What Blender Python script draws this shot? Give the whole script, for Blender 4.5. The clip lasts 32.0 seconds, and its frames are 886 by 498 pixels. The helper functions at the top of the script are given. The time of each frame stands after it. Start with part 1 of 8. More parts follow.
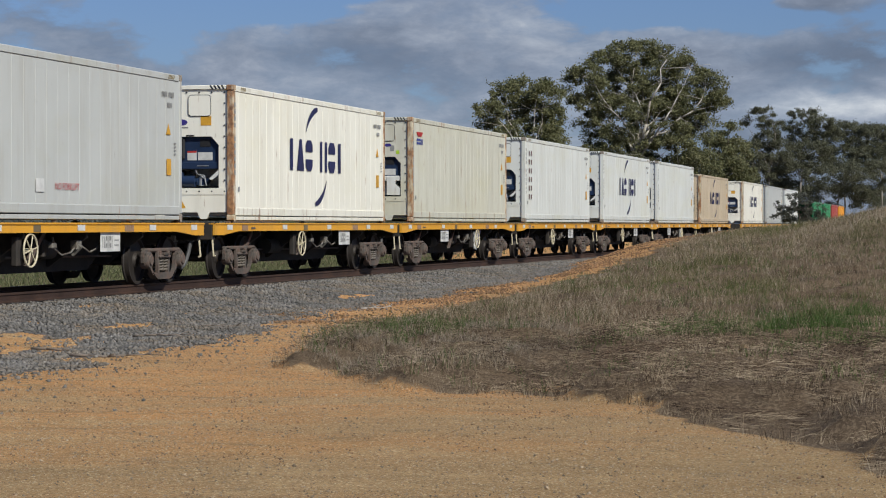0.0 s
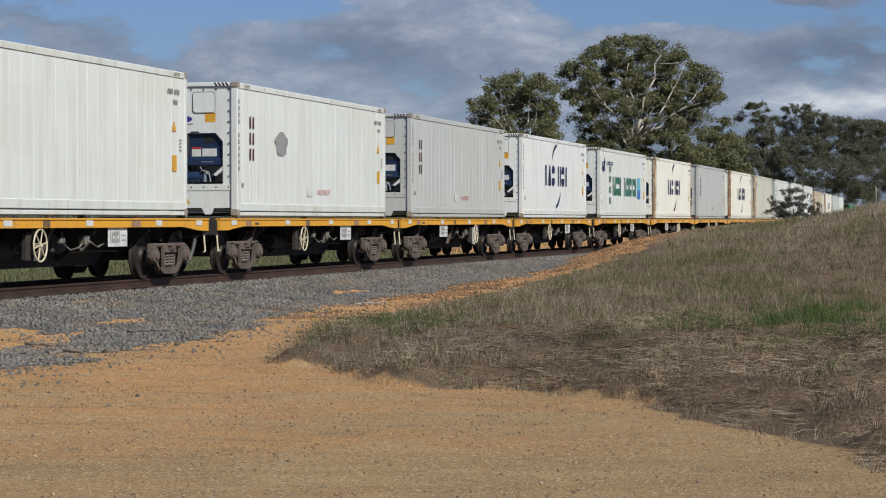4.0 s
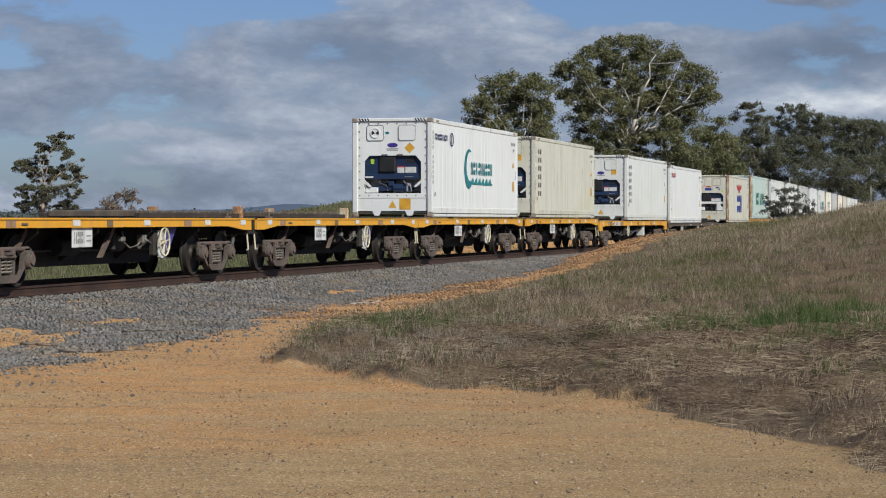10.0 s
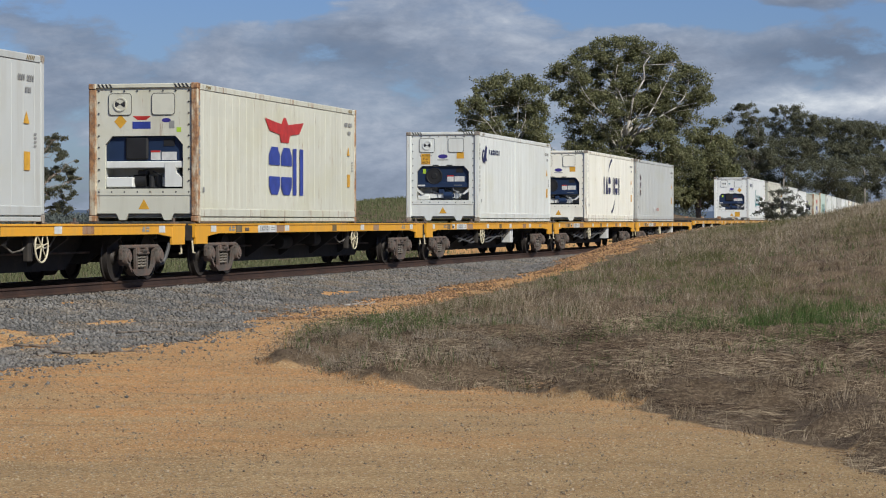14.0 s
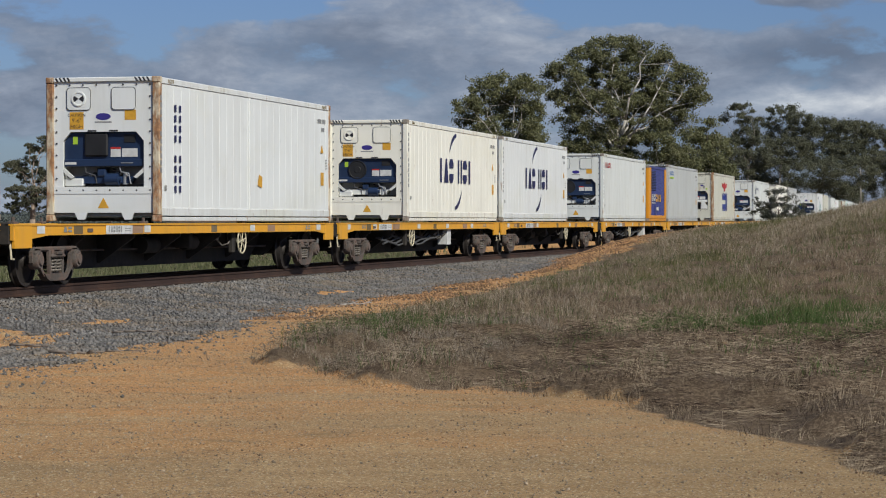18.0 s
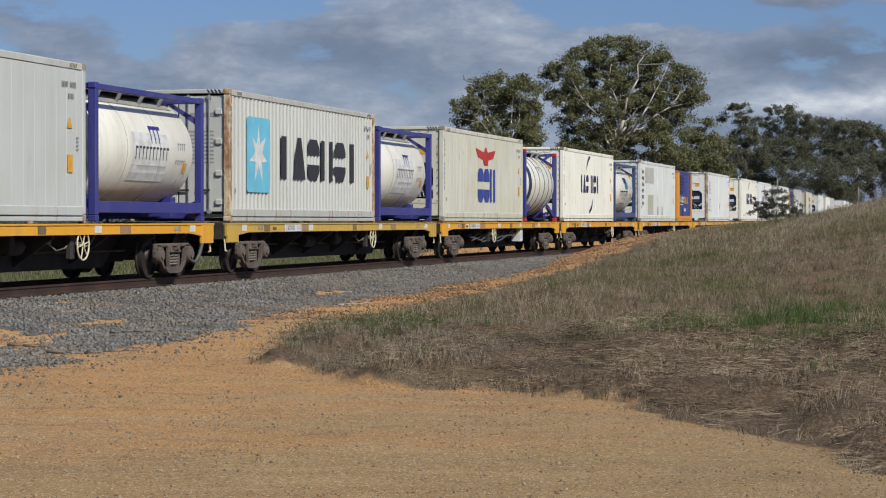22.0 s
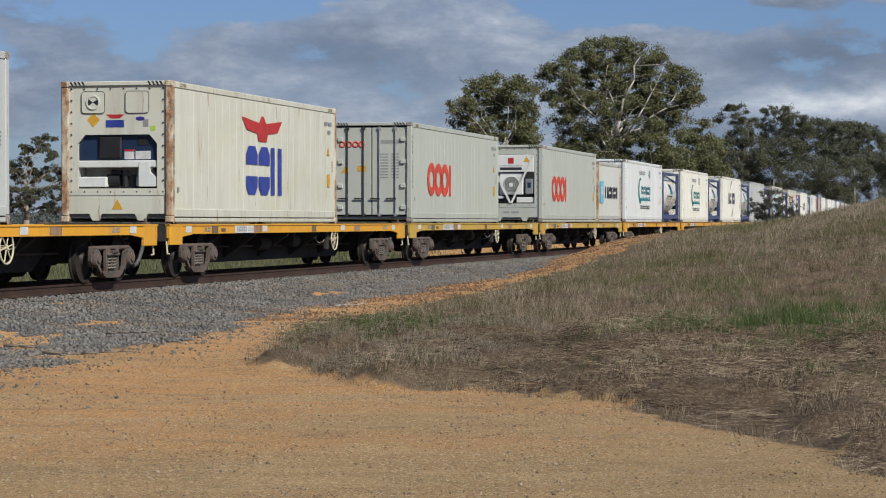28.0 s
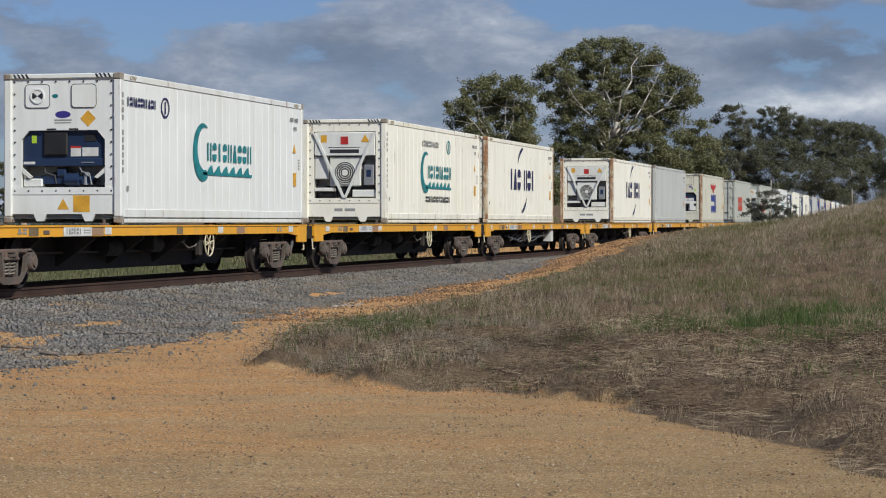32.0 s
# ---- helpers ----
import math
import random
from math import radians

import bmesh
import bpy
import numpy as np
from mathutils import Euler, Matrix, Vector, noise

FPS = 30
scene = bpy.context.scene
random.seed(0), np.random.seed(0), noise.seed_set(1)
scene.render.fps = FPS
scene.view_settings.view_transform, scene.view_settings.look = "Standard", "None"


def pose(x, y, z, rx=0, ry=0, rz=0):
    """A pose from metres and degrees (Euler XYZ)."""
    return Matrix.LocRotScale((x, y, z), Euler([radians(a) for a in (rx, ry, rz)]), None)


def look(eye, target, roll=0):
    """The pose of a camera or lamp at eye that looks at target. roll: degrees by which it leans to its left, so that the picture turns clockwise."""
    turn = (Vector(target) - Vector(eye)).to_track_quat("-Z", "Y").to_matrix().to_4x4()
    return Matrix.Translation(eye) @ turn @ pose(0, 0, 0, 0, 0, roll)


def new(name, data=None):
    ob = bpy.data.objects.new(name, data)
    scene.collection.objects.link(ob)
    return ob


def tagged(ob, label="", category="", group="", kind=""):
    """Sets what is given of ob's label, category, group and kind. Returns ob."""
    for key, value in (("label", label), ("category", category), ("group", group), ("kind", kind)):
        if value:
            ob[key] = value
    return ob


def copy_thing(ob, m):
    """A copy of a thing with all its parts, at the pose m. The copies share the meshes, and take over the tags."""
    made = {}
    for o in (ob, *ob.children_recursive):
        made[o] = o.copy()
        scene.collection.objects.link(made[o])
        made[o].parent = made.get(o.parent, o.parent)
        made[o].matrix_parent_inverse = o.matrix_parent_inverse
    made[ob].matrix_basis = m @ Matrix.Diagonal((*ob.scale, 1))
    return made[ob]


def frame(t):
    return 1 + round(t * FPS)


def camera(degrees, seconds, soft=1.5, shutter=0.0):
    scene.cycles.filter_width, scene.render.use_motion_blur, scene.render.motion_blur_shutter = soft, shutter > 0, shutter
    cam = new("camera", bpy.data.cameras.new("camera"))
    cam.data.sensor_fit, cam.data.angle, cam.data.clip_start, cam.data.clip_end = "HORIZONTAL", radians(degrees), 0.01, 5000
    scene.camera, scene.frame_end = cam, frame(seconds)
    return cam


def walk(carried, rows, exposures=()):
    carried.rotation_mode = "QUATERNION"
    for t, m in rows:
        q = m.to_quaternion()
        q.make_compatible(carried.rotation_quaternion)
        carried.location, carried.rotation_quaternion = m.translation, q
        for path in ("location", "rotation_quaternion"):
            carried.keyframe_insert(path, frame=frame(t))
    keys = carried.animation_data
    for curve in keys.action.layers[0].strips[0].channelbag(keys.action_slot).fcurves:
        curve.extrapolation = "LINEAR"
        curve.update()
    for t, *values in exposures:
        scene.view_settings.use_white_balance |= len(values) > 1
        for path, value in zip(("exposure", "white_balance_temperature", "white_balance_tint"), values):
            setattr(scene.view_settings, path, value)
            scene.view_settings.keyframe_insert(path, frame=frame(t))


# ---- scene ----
# Lens and place of the camera: it stands still and pans a little. Rail head is z = 0.
FOCAL = 4048.5
EYE = (0.0, 0.0, 1.16)
cam = camera(21.92, 32.0, soft=1.1)
PAN = ((0, 26.5, 6.9), (0.5, 27.6, 7.1), (1, 26.6, 7.1), (1.5, 25.2, 6.9), (2, 23.3, 5.6), (2.5, 19.4, 3.6), (3, 17.2, 0.2), (3.5, 16.6, -1.4),
       (4.5, 15.4, -0.8), (5.5, 14.4, 0), (6.5, 13.9, 0), (7.5, 12.0, -0.8), (8.5, 10.4, -1.6), (9.5, 7.9, -1.6), (10.5, 6.4, -1.6), (11.5, 4.5, -1.4),
       (12.5, 2.1, -0.1), (13.5, -1.5, 0.1), (14.5, -4.3, 1.3), (15.5, -6.2, 0.9), (16.5, -7.7, 0.5), (17.5, -9.3, 0.1), (18.5, -10.7, 0), (20, -12.1, 0),
       (21.5, -13.3, 0), (22.5, -14.3, 0.5), (23.5, -15.4, 1.5), (24.5, -16.8, 1.8), (25.5, -18.7, 2.8), (26.5, -19.8, 2.2), (27.5, -20.4, 1.7), (28.5, -20.1, 1.6),
       (29.5, -21.3, 1.5), (30.5, -21.9, 1.5), (31.5, -22.7, 1.8), (32, -24.9, 3.0))
walk(cam, [(t, pose(*EYE, 90 - 0.709 + math.degrees(b / FOCAL), 0, math.degrees(a / FOCAL))) for t, a, b in PAN],
     [(0, -0.15), (2, -0.10), (5.5, -0.08), (7, -0.10), (9, -0.05), (10, -0.02), (11, 0.07), (13, 0.04), (14.5, -0.05), (16.5, -0.15), (18, -0.20), (19, -0.12), (20, -0.09), (21, -0.12), (23, -0.02), (25, -0.03), (28, -0.04), (30, -0.02), (31, -0.10), (32, -0.10)])

# ---- light ----
SUN_AZIMUTH, SUN_ELEVATION = 40.0, 39.0   # degrees to the right of straight behind the camera, and above the horizon
world = bpy.data.worlds.new("sky")
scene.world = world
world.use_nodes = True
scene.view_settings.exposure = 0.0


class Nodes:
    """A node tree that is written down link by link."""

    def __init__(self, tree):
        self.tree = tree

    def add(self, kind, ins=(), **settings):
        node = self.tree.nodes.new(kind)
        for key, value in settings.items():
            setattr(node, key, value)
        for slot, value in dict(ins).items():
            if isinstance(value, bpy.types.NodeSocket):
                self.tree.links.new(value, node.inputs[slot])
            elif value is not None:
                node.inputs[slot].default_value = value
        return node

    def math(self, op, a, b=0.0, c=None, clamp=False):
        ins = {0: a, 1: b}
        if c is not None:
            ins[2] = c
        return self.add("ShaderNodeMath", ins, operation=op, use_clamp=clamp).outputs[0]

    def noise(self, vec, scale, detail=4.0, rough=0.55, distort=0.0):
        return self.add("ShaderNodeTexNoise", {"Vector": vec, "Scale": scale, "Detail": detail, "Roughness": rough, "Distortion": distort}).outputs["Fac"]

    def ramp(self, fac, stops):
        node = self.add("ShaderNodeValToRGB", {0: fac})
        ramp = node.color_ramp
        while len(ramp.elements) < len(stops):
            ramp.elements.new(0.5)
        for e, (at, col) in zip(ramp.elements, stops):
            e.position = at
            e.color = (col, col, col, 1) if isinstance(col, (int, float)) else (*col, 1)
        return node.outputs[0]

    def mix(self, fac, a, b, blend="MIX"):
        ins = {0: fac}
        for slot, v in ((6, a), (7, b)):
            ins[slot] = (*v, 1) if isinstance(v, tuple) and len(v) == 3 else v
        return self.add("ShaderNodeMix", ins, data_type="RGBA", blend_type=blend).outputs[2]

    def link(self, a, b):
        self.tree.links.new(a, b)


def make_sky():
    n = Nodes(world.node_tree)
    n.tree.nodes.clear()
    sky = n.add("ShaderNodeTexSky", sky_type="NISHITA", sun_disc=False, sun_elevation=radians(SUN_ELEVATION),
                sun_rotation=radians(180 - SUN_AZIMUTH), altitude=200, air_density=1.0, dust_density=0.8, ozone_density=1.2)
    way = n.add("ShaderNodeTexCoord").outputs["Generated"]
    xyz = n.add("ShaderNodeSeparateXYZ", {0: way}).outputs

    def field(kx, kz, shift, scale, detail, rough, distort):
        """Noise over bearing and height, drawn out sideways as far cloud banks are."""
        flat = n.add("ShaderNodeCombineXYZ", {0: n.math("MULTIPLY_ADD", xyz[0], kx, shift), 1: n.math("MULTIPLY_ADD", xyz[1], 1.0, shift * 0.7), 2: n.math("MULTIPLY_ADD", xyz[2], kz, shift * 1.3)}).outputs[0]
        return n.noise(flat, scale, detail, rough, distort)

    def bank(bx, bz, wx, wz):
        """1 at one bearing and height, fading out round it."""
        u = n.math("MULTIPLY", n.math("SUBTRACT", xyz[0], bx), 1 / wx)
        w = n.math("MULTIPLY", n.math("SUBTRACT", xyz[2], bz), 1 / wz)
        return n.math("EXPONENT", n.math("MULTIPLY", n.math("ADD", n.math("MULTIPLY", u, u), n.math("MULTIPLY", w, w)), -1.0))

    def total(*terms):
        out = terms[0]
        for q in terms[1:]:
            out = n.math("ADD", out, q)
        return out

    def heaps(lift):
        """Cloud density; lift looks the same field up a little higher."""
        kx, kz = 13.0, 30.0
        flat = n.add("ShaderNodeCombineXYZ", {0: n.math("MULTIPLY_ADD", xyz[0], kx, 4.4 + 0.3 * lift), 1: n.math("MULTIPLY_ADD", xyz[1], 1.0, 2.2), 2: n.math("MULTIPLY_ADD", xyz[2], kz, 1.7 + lift)}).outputs[0]
        return n.noise(flat, 1.0, 9.0, 0.60, 0.15)

    here, above = heaps(0.0), heaps(0.30)
    wide = field(4.0, 16.0, 2.1, 1.0, 3.0, 0.5, 0.1)
    fine = field(40.0, 90.0, 9.3, 1.5, 6.0, 0.65, 0.6)
    # openings of blue, mostly high up
    gaps = total(*[n.math("MULTIPLY", bank(*where), k) for where, k in (
        ((-0.098, 0.098, 0.052, 0.0115), 0.52), ((-0.122, 0.076, 0.015, 0.012), 0.16), ((-0.190, 0.071, 0.012, 0.007), 0.20), ((0.112, 0.096, 0.058, 0.0110), 0.55), ((0.205, 0.086, 0.02, 0.008), 0.25),
        ((-0.16, 0.030, 0.03, 0.006), 0.10), ((-0.10, 0.022, 0.05, 0.006), 0.08), ((-0.19, 0.018, 0.05, 0.014), 0.10))],
        n.math("MULTIPLY", bank(0.150, 0.0955, 0.024, 0.0045), -0.42),
        n.math("MULTIPLY", n.math("MAXIMUM", n.math("SUBTRACT", xyz[2], 0.13), 0.0), 1.0))
    cover = n.math("SUBTRACT", total(n.math("MULTIPLY", here, 0.85), n.math("MULTIPLY", fine, 0.12), n.math("MULTIPLY", wide, 0.10)), gaps)
    cover = n.ramp(cover, ((0.405, 0.0), (0.475, 0.8), (0.58, 1.0)))
    # sunlit tops and grey bellies of the heaps
    relief = n.math("SUBTRACT", here, above)
    tone = total(n.math("MULTIPLY", relief, 0.72), n.math("MULTIPLY", wide, 0.55), n.math("MULTIPLY", fine, 0.22), 0.070)
    streak = n.math("MULTIPLY", bank(0.170, 0.050, 0.048, 0.0065), 0.34)
    crests = total(*[n.math("MULTIPLY", bank(*where), k) for where, k in (
        ((-0.086, 0.080, 0.018, 0.0075), 0.06), ((0.042, 0.086, 0.028, 0.008), 0.09), ((-0.045, 0.088, 0.03, 0.012), -0.07), ((0.128, 0.082, 0.035, 0.006), 0.10), ((0.162, 0.071, 0.035, 0.010), -0.10), ((-0.03, 0.066, 0.055, 0.012), -0.07), ((-0.17, 0.010, 0.07, 0.030), -0.08), ((0.045, 0.040, 0.02, 0.02), 0.08))])
    tone = n.math("ADD", n.math("ADD", tone, streak), crests)
    shade = n.ramp(tone, ((0.30, (0.154, 0.192, 0.268)), (0.43, (0.208, 0.256, 0.348)), (0.54, (0.290, 0.345, 0.448)), (0.66, (0.42, 0.475, 0.57)), (0.82, (0.73, 0.77, 0.82))))
    blue = n.mix(1.0, n.add("ShaderNodeVectorMath", {0: sky.outputs[0], "Scale": 0.060}, operation="SCALE").outputs[0], (0.70, 0.89, 1.38), "MULTIPLY")
    col = n.mix(cover, blue, shade)
    out = n.add("ShaderNodeOutputWorld")
    n.link(n.add("ShaderNodeBackground", {"Color": col, "Strength": 1.0}).outputs[0], out.inputs[0])


make_sky()
sun = new("sun", bpy.data.lights.new("sun", "SUN"))
sun.data.energy, sun.data.angle, sun.data.color = 4.5, radians(0.6), (1.0, 0.98, 0.895)
_a, _e = radians(SUN_AZIMUTH), radians(SUN_ELEVATION)
TO_SUN = Vector((math.sin(_a) * math.cos(_e), -math.cos(_a) * math.cos(_e), math.sin(_e)))
sun.matrix_world = look(TO_SUN * 100, (0, 0, 0))

# ---- the line of the track, and the train's way along it ----
HEADING_AT = (-900, -80, -20, 40, 100, 160, 220, 300, 420, 1400)
HEADING = (13.8, 13.8, 13.7, 13.55, 13.7, 12.75, 12.1, 11.95, 11.7, 11.0)
SPEED_AT, SPEED = (0, 5, 11, 17, 23, 29, 32), (23.04, 22.88, 22.95, 23.00, 23.05, 22.90, 22.75)
BEND_AT, BEND = (-900, 400, 480, 600, 1400), (0, 0, 10, 25, 45)   # far off, behind the bank, the track turns away to the right
_s = np.arange(-900, 1400.5, 1.0)


def line_of(heading):
    m = (heading[1:] + heading[:-1]) / 2
    x, y = np.concatenate([[0], np.cumsum(np.sin(m))]), np.concatenate([[0], np.cumsum(np.cos(m))])
    # the line 1.22 m to the right of the middle passes this place at s = 0
    return x - 12.094 - 1.22 * math.cos(radians(13.65)) - x[900], y + 18.606 + 1.22 * math.sin(radians(13.65)) - y[900]


_th = np.radians(np.interp(_s, HEADING_AT, HEADING))
_tx, _ty = line_of(_th)
_bh = _th + np.radians(np.interp(_s, BEND_AT, BEND))
_bx, _by = line_of(_bh)
_t = np.linspace(0, 32, 961)
_v = np.interp(_t, SPEED_AT, SPEED)
_d = np.concatenate([[0], np.cumsum((_v[1:] + _v[:-1]) / 60)])


def on_track(s, side=0.0, z=0.0):
    """The place s metres along the track and side metres to its left."""
    th = np.interp(s, _s, _bh)
    return Vector((np.interp(s, _s, _bx) - side * math.cos(th), np.interp(s, _s, _by) + side * math.sin(th), z))


def train_pose(s, z=0.0):
    return Matrix.LocRotScale(on_track(s, 0, z), Euler((0, 0, math.pi / 2 - float(np.interp(s, _s, _bh)))), None)


def gone(t):
    """How far the train has gone at t seconds."""
    return float(np.interp(t, _t, _d))

# ---- mesh tools ----
class Geo:
    """Vertices and faces of one part."""

    def __init__(self):
        self.v, self.f, self.cuts = [], [], []

    def poly(self, pts, faces):
        k = len(self.v)
        self.v += [tuple(p) for p in pts]
        self.f += [tuple(k + i for i in q) for q in faces]
        return self

    def take(self, other):
        """Adds another Geo, and keeps where its pieces begin and end."""
        k = len(self.v)
        self.cuts += [(k + a, k + b) for a, b in (other.cuts or [(0, len(other.v))])]
        return self.poly(other.v, other.f)

    def box(self, x0, x1, y0, y1, z0, z1):
        return self.poly([(x, y, z) for x in (x0, x1) for y in (y0, y1) for z in (z0, z1)],
                         [(0, 1, 3, 2), (4, 6, 7, 5), (0, 4, 5, 1), (2, 3, 7, 6), (0, 2, 6, 4), (1, 5, 7, 3)])

    def bbox(self, x0, x1, y0, y1, z0, z1, b=0.02):
        """A box with bevelled edges."""
        lo, hi = (x0, y0, z0), (x1, y1, z1)
        pts, idx = [], {}
        for sx in (0, 1):
            for sy in (0, 1):
                for sz in (0, 1):
                    s = (sx, sy, sz)
                    for ax in range(3):
                        p = [(hi[i] if s[i] else lo[i]) if i == ax else ((hi[i] - b) if s[i] else (lo[i] + b)) for i in range(3)]
                        idx[s, ax] = len(pts)
                        pts.append(p)
        fs = []
        for ax in range(3):
            o, q = [i for i in range(3) if i != ax]
            for e in (0, 1):
                ring = []
                for a, c in ((0, 0), (1, 0), (1, 1), (0, 1)):
                    s = [0, 0, 0]
                    s[ax], s[o], s[q] = e, a, c
                    ring.append(idx[tuple(s), ax])
                fs.append(ring)
            for a in (0, 1):
                for c in (0, 1):
                    s0, s1 = [0, 0, 0], [0, 0, 0]
                    s0[o] = s1[o] = a
                    s0[q] = s1[q] = c
                    s1[ax] = 1
                    s0, s1 = tuple(s0), tuple(s1)
                    fs.append([idx[s0, o], idx[s1, o], idx[s1, q], idx[s0, q]])
        for sx in (0, 1):
            for sy in (0, 1):
                for sz in (0, 1):
                    fs.append([idx[(sx, sy, sz), a] for a in range(3)])
        return self.poly(pts, fs)

    def prism(self, outline, axis, a, b):
        """An outline (pairs in the other two axes, in order) drawn along an axis from a to b."""
        n = len(outline)
        o = [i for i in range(3) if i != axis]
        pts = []
        for e in (a, b):
            for u, w in outline:
                p = [0, 0, 0]
                p[axis], p[o[0]], p[o[1]] = e, u, w
                pts.append(p)
        return self.poly(pts, [tuple(range(n)), tuple(range(2 * n - 1, n - 1, -1))] + [(i, (i + 1) % n, n + (i + 1) % n, n + i) for i in range(n)])

    def cyl(self, p, q, r, n=12, r2=None):
        p, q = Vector(p), Vector(q)
        w = (q - p).normalized()
        a = w.orthogonal().normalized()
        b = w.cross(a)
        r2 = r if r2 is None else r2
        ring = [(math.cos(2 * math.pi * i / n), math.sin(2 * math.pi * i / n)) for i in range(n)]
        pts = [p + (a * c + b * s) * r for c, s in ring] + [q + (a * c + b * s) * r2 for c, s in ring]
        return self.poly(pts, [tuple(range(n))[::-1], tuple(range(n, 2 * n))] + [(i, (i + 1) % n, n + (i + 1) % n, n + i) for i in range(n)])

    def torus(self, c, axis, R, r, n=24, m=8):
        o = [i for i in range(3) if i != axis]
        pts = []
        for i in range(n):
            a = 2 * math.pi * i / n
            for j in range(m):
                t = 2 * math.pi * j / m
                p = list(c)
                p[o[0]] += (R + r * math.cos(t)) * math.cos(a)
                p[o[1]] += (R + r * math.cos(t)) * math.sin(a)
                p[axis] += r * math.sin(t)
                pts.append(p)
        return self.poly(pts, [(i * m + j, (i + 1) % n * m + j, (i + 1) % n * m + (j + 1) % m, i * m + (j + 1) % m) for i in range(n) for j in range(m)])

    def lathe(self, profile, axis, c, n=24):
        """A profile of (along, radius) turned about an axis through c."""
        o = [i for i in range(3) if i != axis]
        pts, k = [], len(profile)
        for i in range(n):
            a = 2 * math.pi * i / n
            for u, r in profile:
                p = list(c)
                p[axis] += u
                p[o[0]] += r * math.cos(a)
                p[o[1]] += r * math.sin(a)
                pts.append(p)
        fs = [(i * k + j, (i + 1) % n * k + j, (i + 1) % n * k + j + 1, i * k + j + 1) for i in range(n) for j in range(k - 1)]
        return self.poly(pts, fs)

    def tube(self, pts, r, n=6):
        """A bent round bar through the points."""
        pts = [Vector(p) for p in pts]
        k, up, rings = len(pts), None, []
        for i, p in enumerate(pts):
            w = (pts[min(i + 1, k - 1)] - pts[max(i - 1, 0)]).normalized()
            up = w.orthogonal().normalized() if up is None else (up - w * up.dot(w)).normalized()
            side = w.cross(up)
            rings += [p + (up * math.cos(2 * math.pi * j / n) + side * math.sin(2 * math.pi * j / n)) * r for j in range(n)]
        fs = [(i * n + j, i * n + (j + 1) % n, (i + 1) * n + (j + 1) % n, (i + 1) * n + j) for i in range(k - 1) for j in range(n)]
        return self.poly(rings, fs + [tuple(range(n))[::-1], tuple(range((k - 1) * n, k * n))])

    def mesh(self, name, smooth=False):
        me = bpy.data.meshes.new(name)
        me.from_pydata(self.v, [], self.f)
        me.validate()
        bm = bmesh.new()
        bm.from_mesh(me)
        bmesh.ops.recalc_face_normals(bm, faces=bm.faces[:])
        bm.to_mesh(me)
        bm.free()
        if smooth:
            me.polygons.foreach_set("use_smooth", [True] * len(me.polygons))
            if smooth != "all":
                me.set_sharp_from_angle(angle=radians(35))
        return me


def part(name, geo, material, parent, label="", at=None, smooth=False):
    """One part of a thing, from a Geo or from a mesh that is shared."""
    me = geo.mesh(name, smooth) if isinstance(geo, Geo) else geo
    ob = new(name, me)
    if not me.materials:
        me.materials.append(material)
    if me.materials[0] != material:
        ob.material_slots[0].link = "OBJECT"
        ob.material_slots[0].material = material
    ob.parent = parent
    if at is not None:
        ob.matrix_basis = at
    if label:
        ob["label"] = label
    if name in ("bolts", "code_column", "print_bars", "number_bars"):
        ob["kind"] = "stuff"
    return ob


def thing(name, label, category, group="", kind="", m=None):
    ob = new(name)
    ob.empty_display_size = 0.3
    if m is not None:
        ob.matrix_basis = m
    return tagged(ob, label, category, group, kind)


def soup(name, verts, faces, material, smooth=False):
    """A mesh from arrays of vertices and of triangles or quads."""
    me = bpy.data.meshes.new(name)
    verts, faces = np.asarray(verts, np.float32), np.asarray(faces, np.int32)
    n, k = faces.shape
    me.vertices.add(len(verts))
    me.vertices.foreach_set("co", verts.ravel())
    me.loops.add(n * k)
    me.loops.foreach_set("vertex_index", faces.ravel())
    me.polygons.add(n)
    me.polygons.foreach_set("loop_start", np.arange(0, n * k, k, dtype=np.int32))
    if smooth:
        me.polygons.foreach_set("use_smooth", np.ones(n, bool))
    me.update(calc_edges=True)
    me.materials.append(material)
    return me


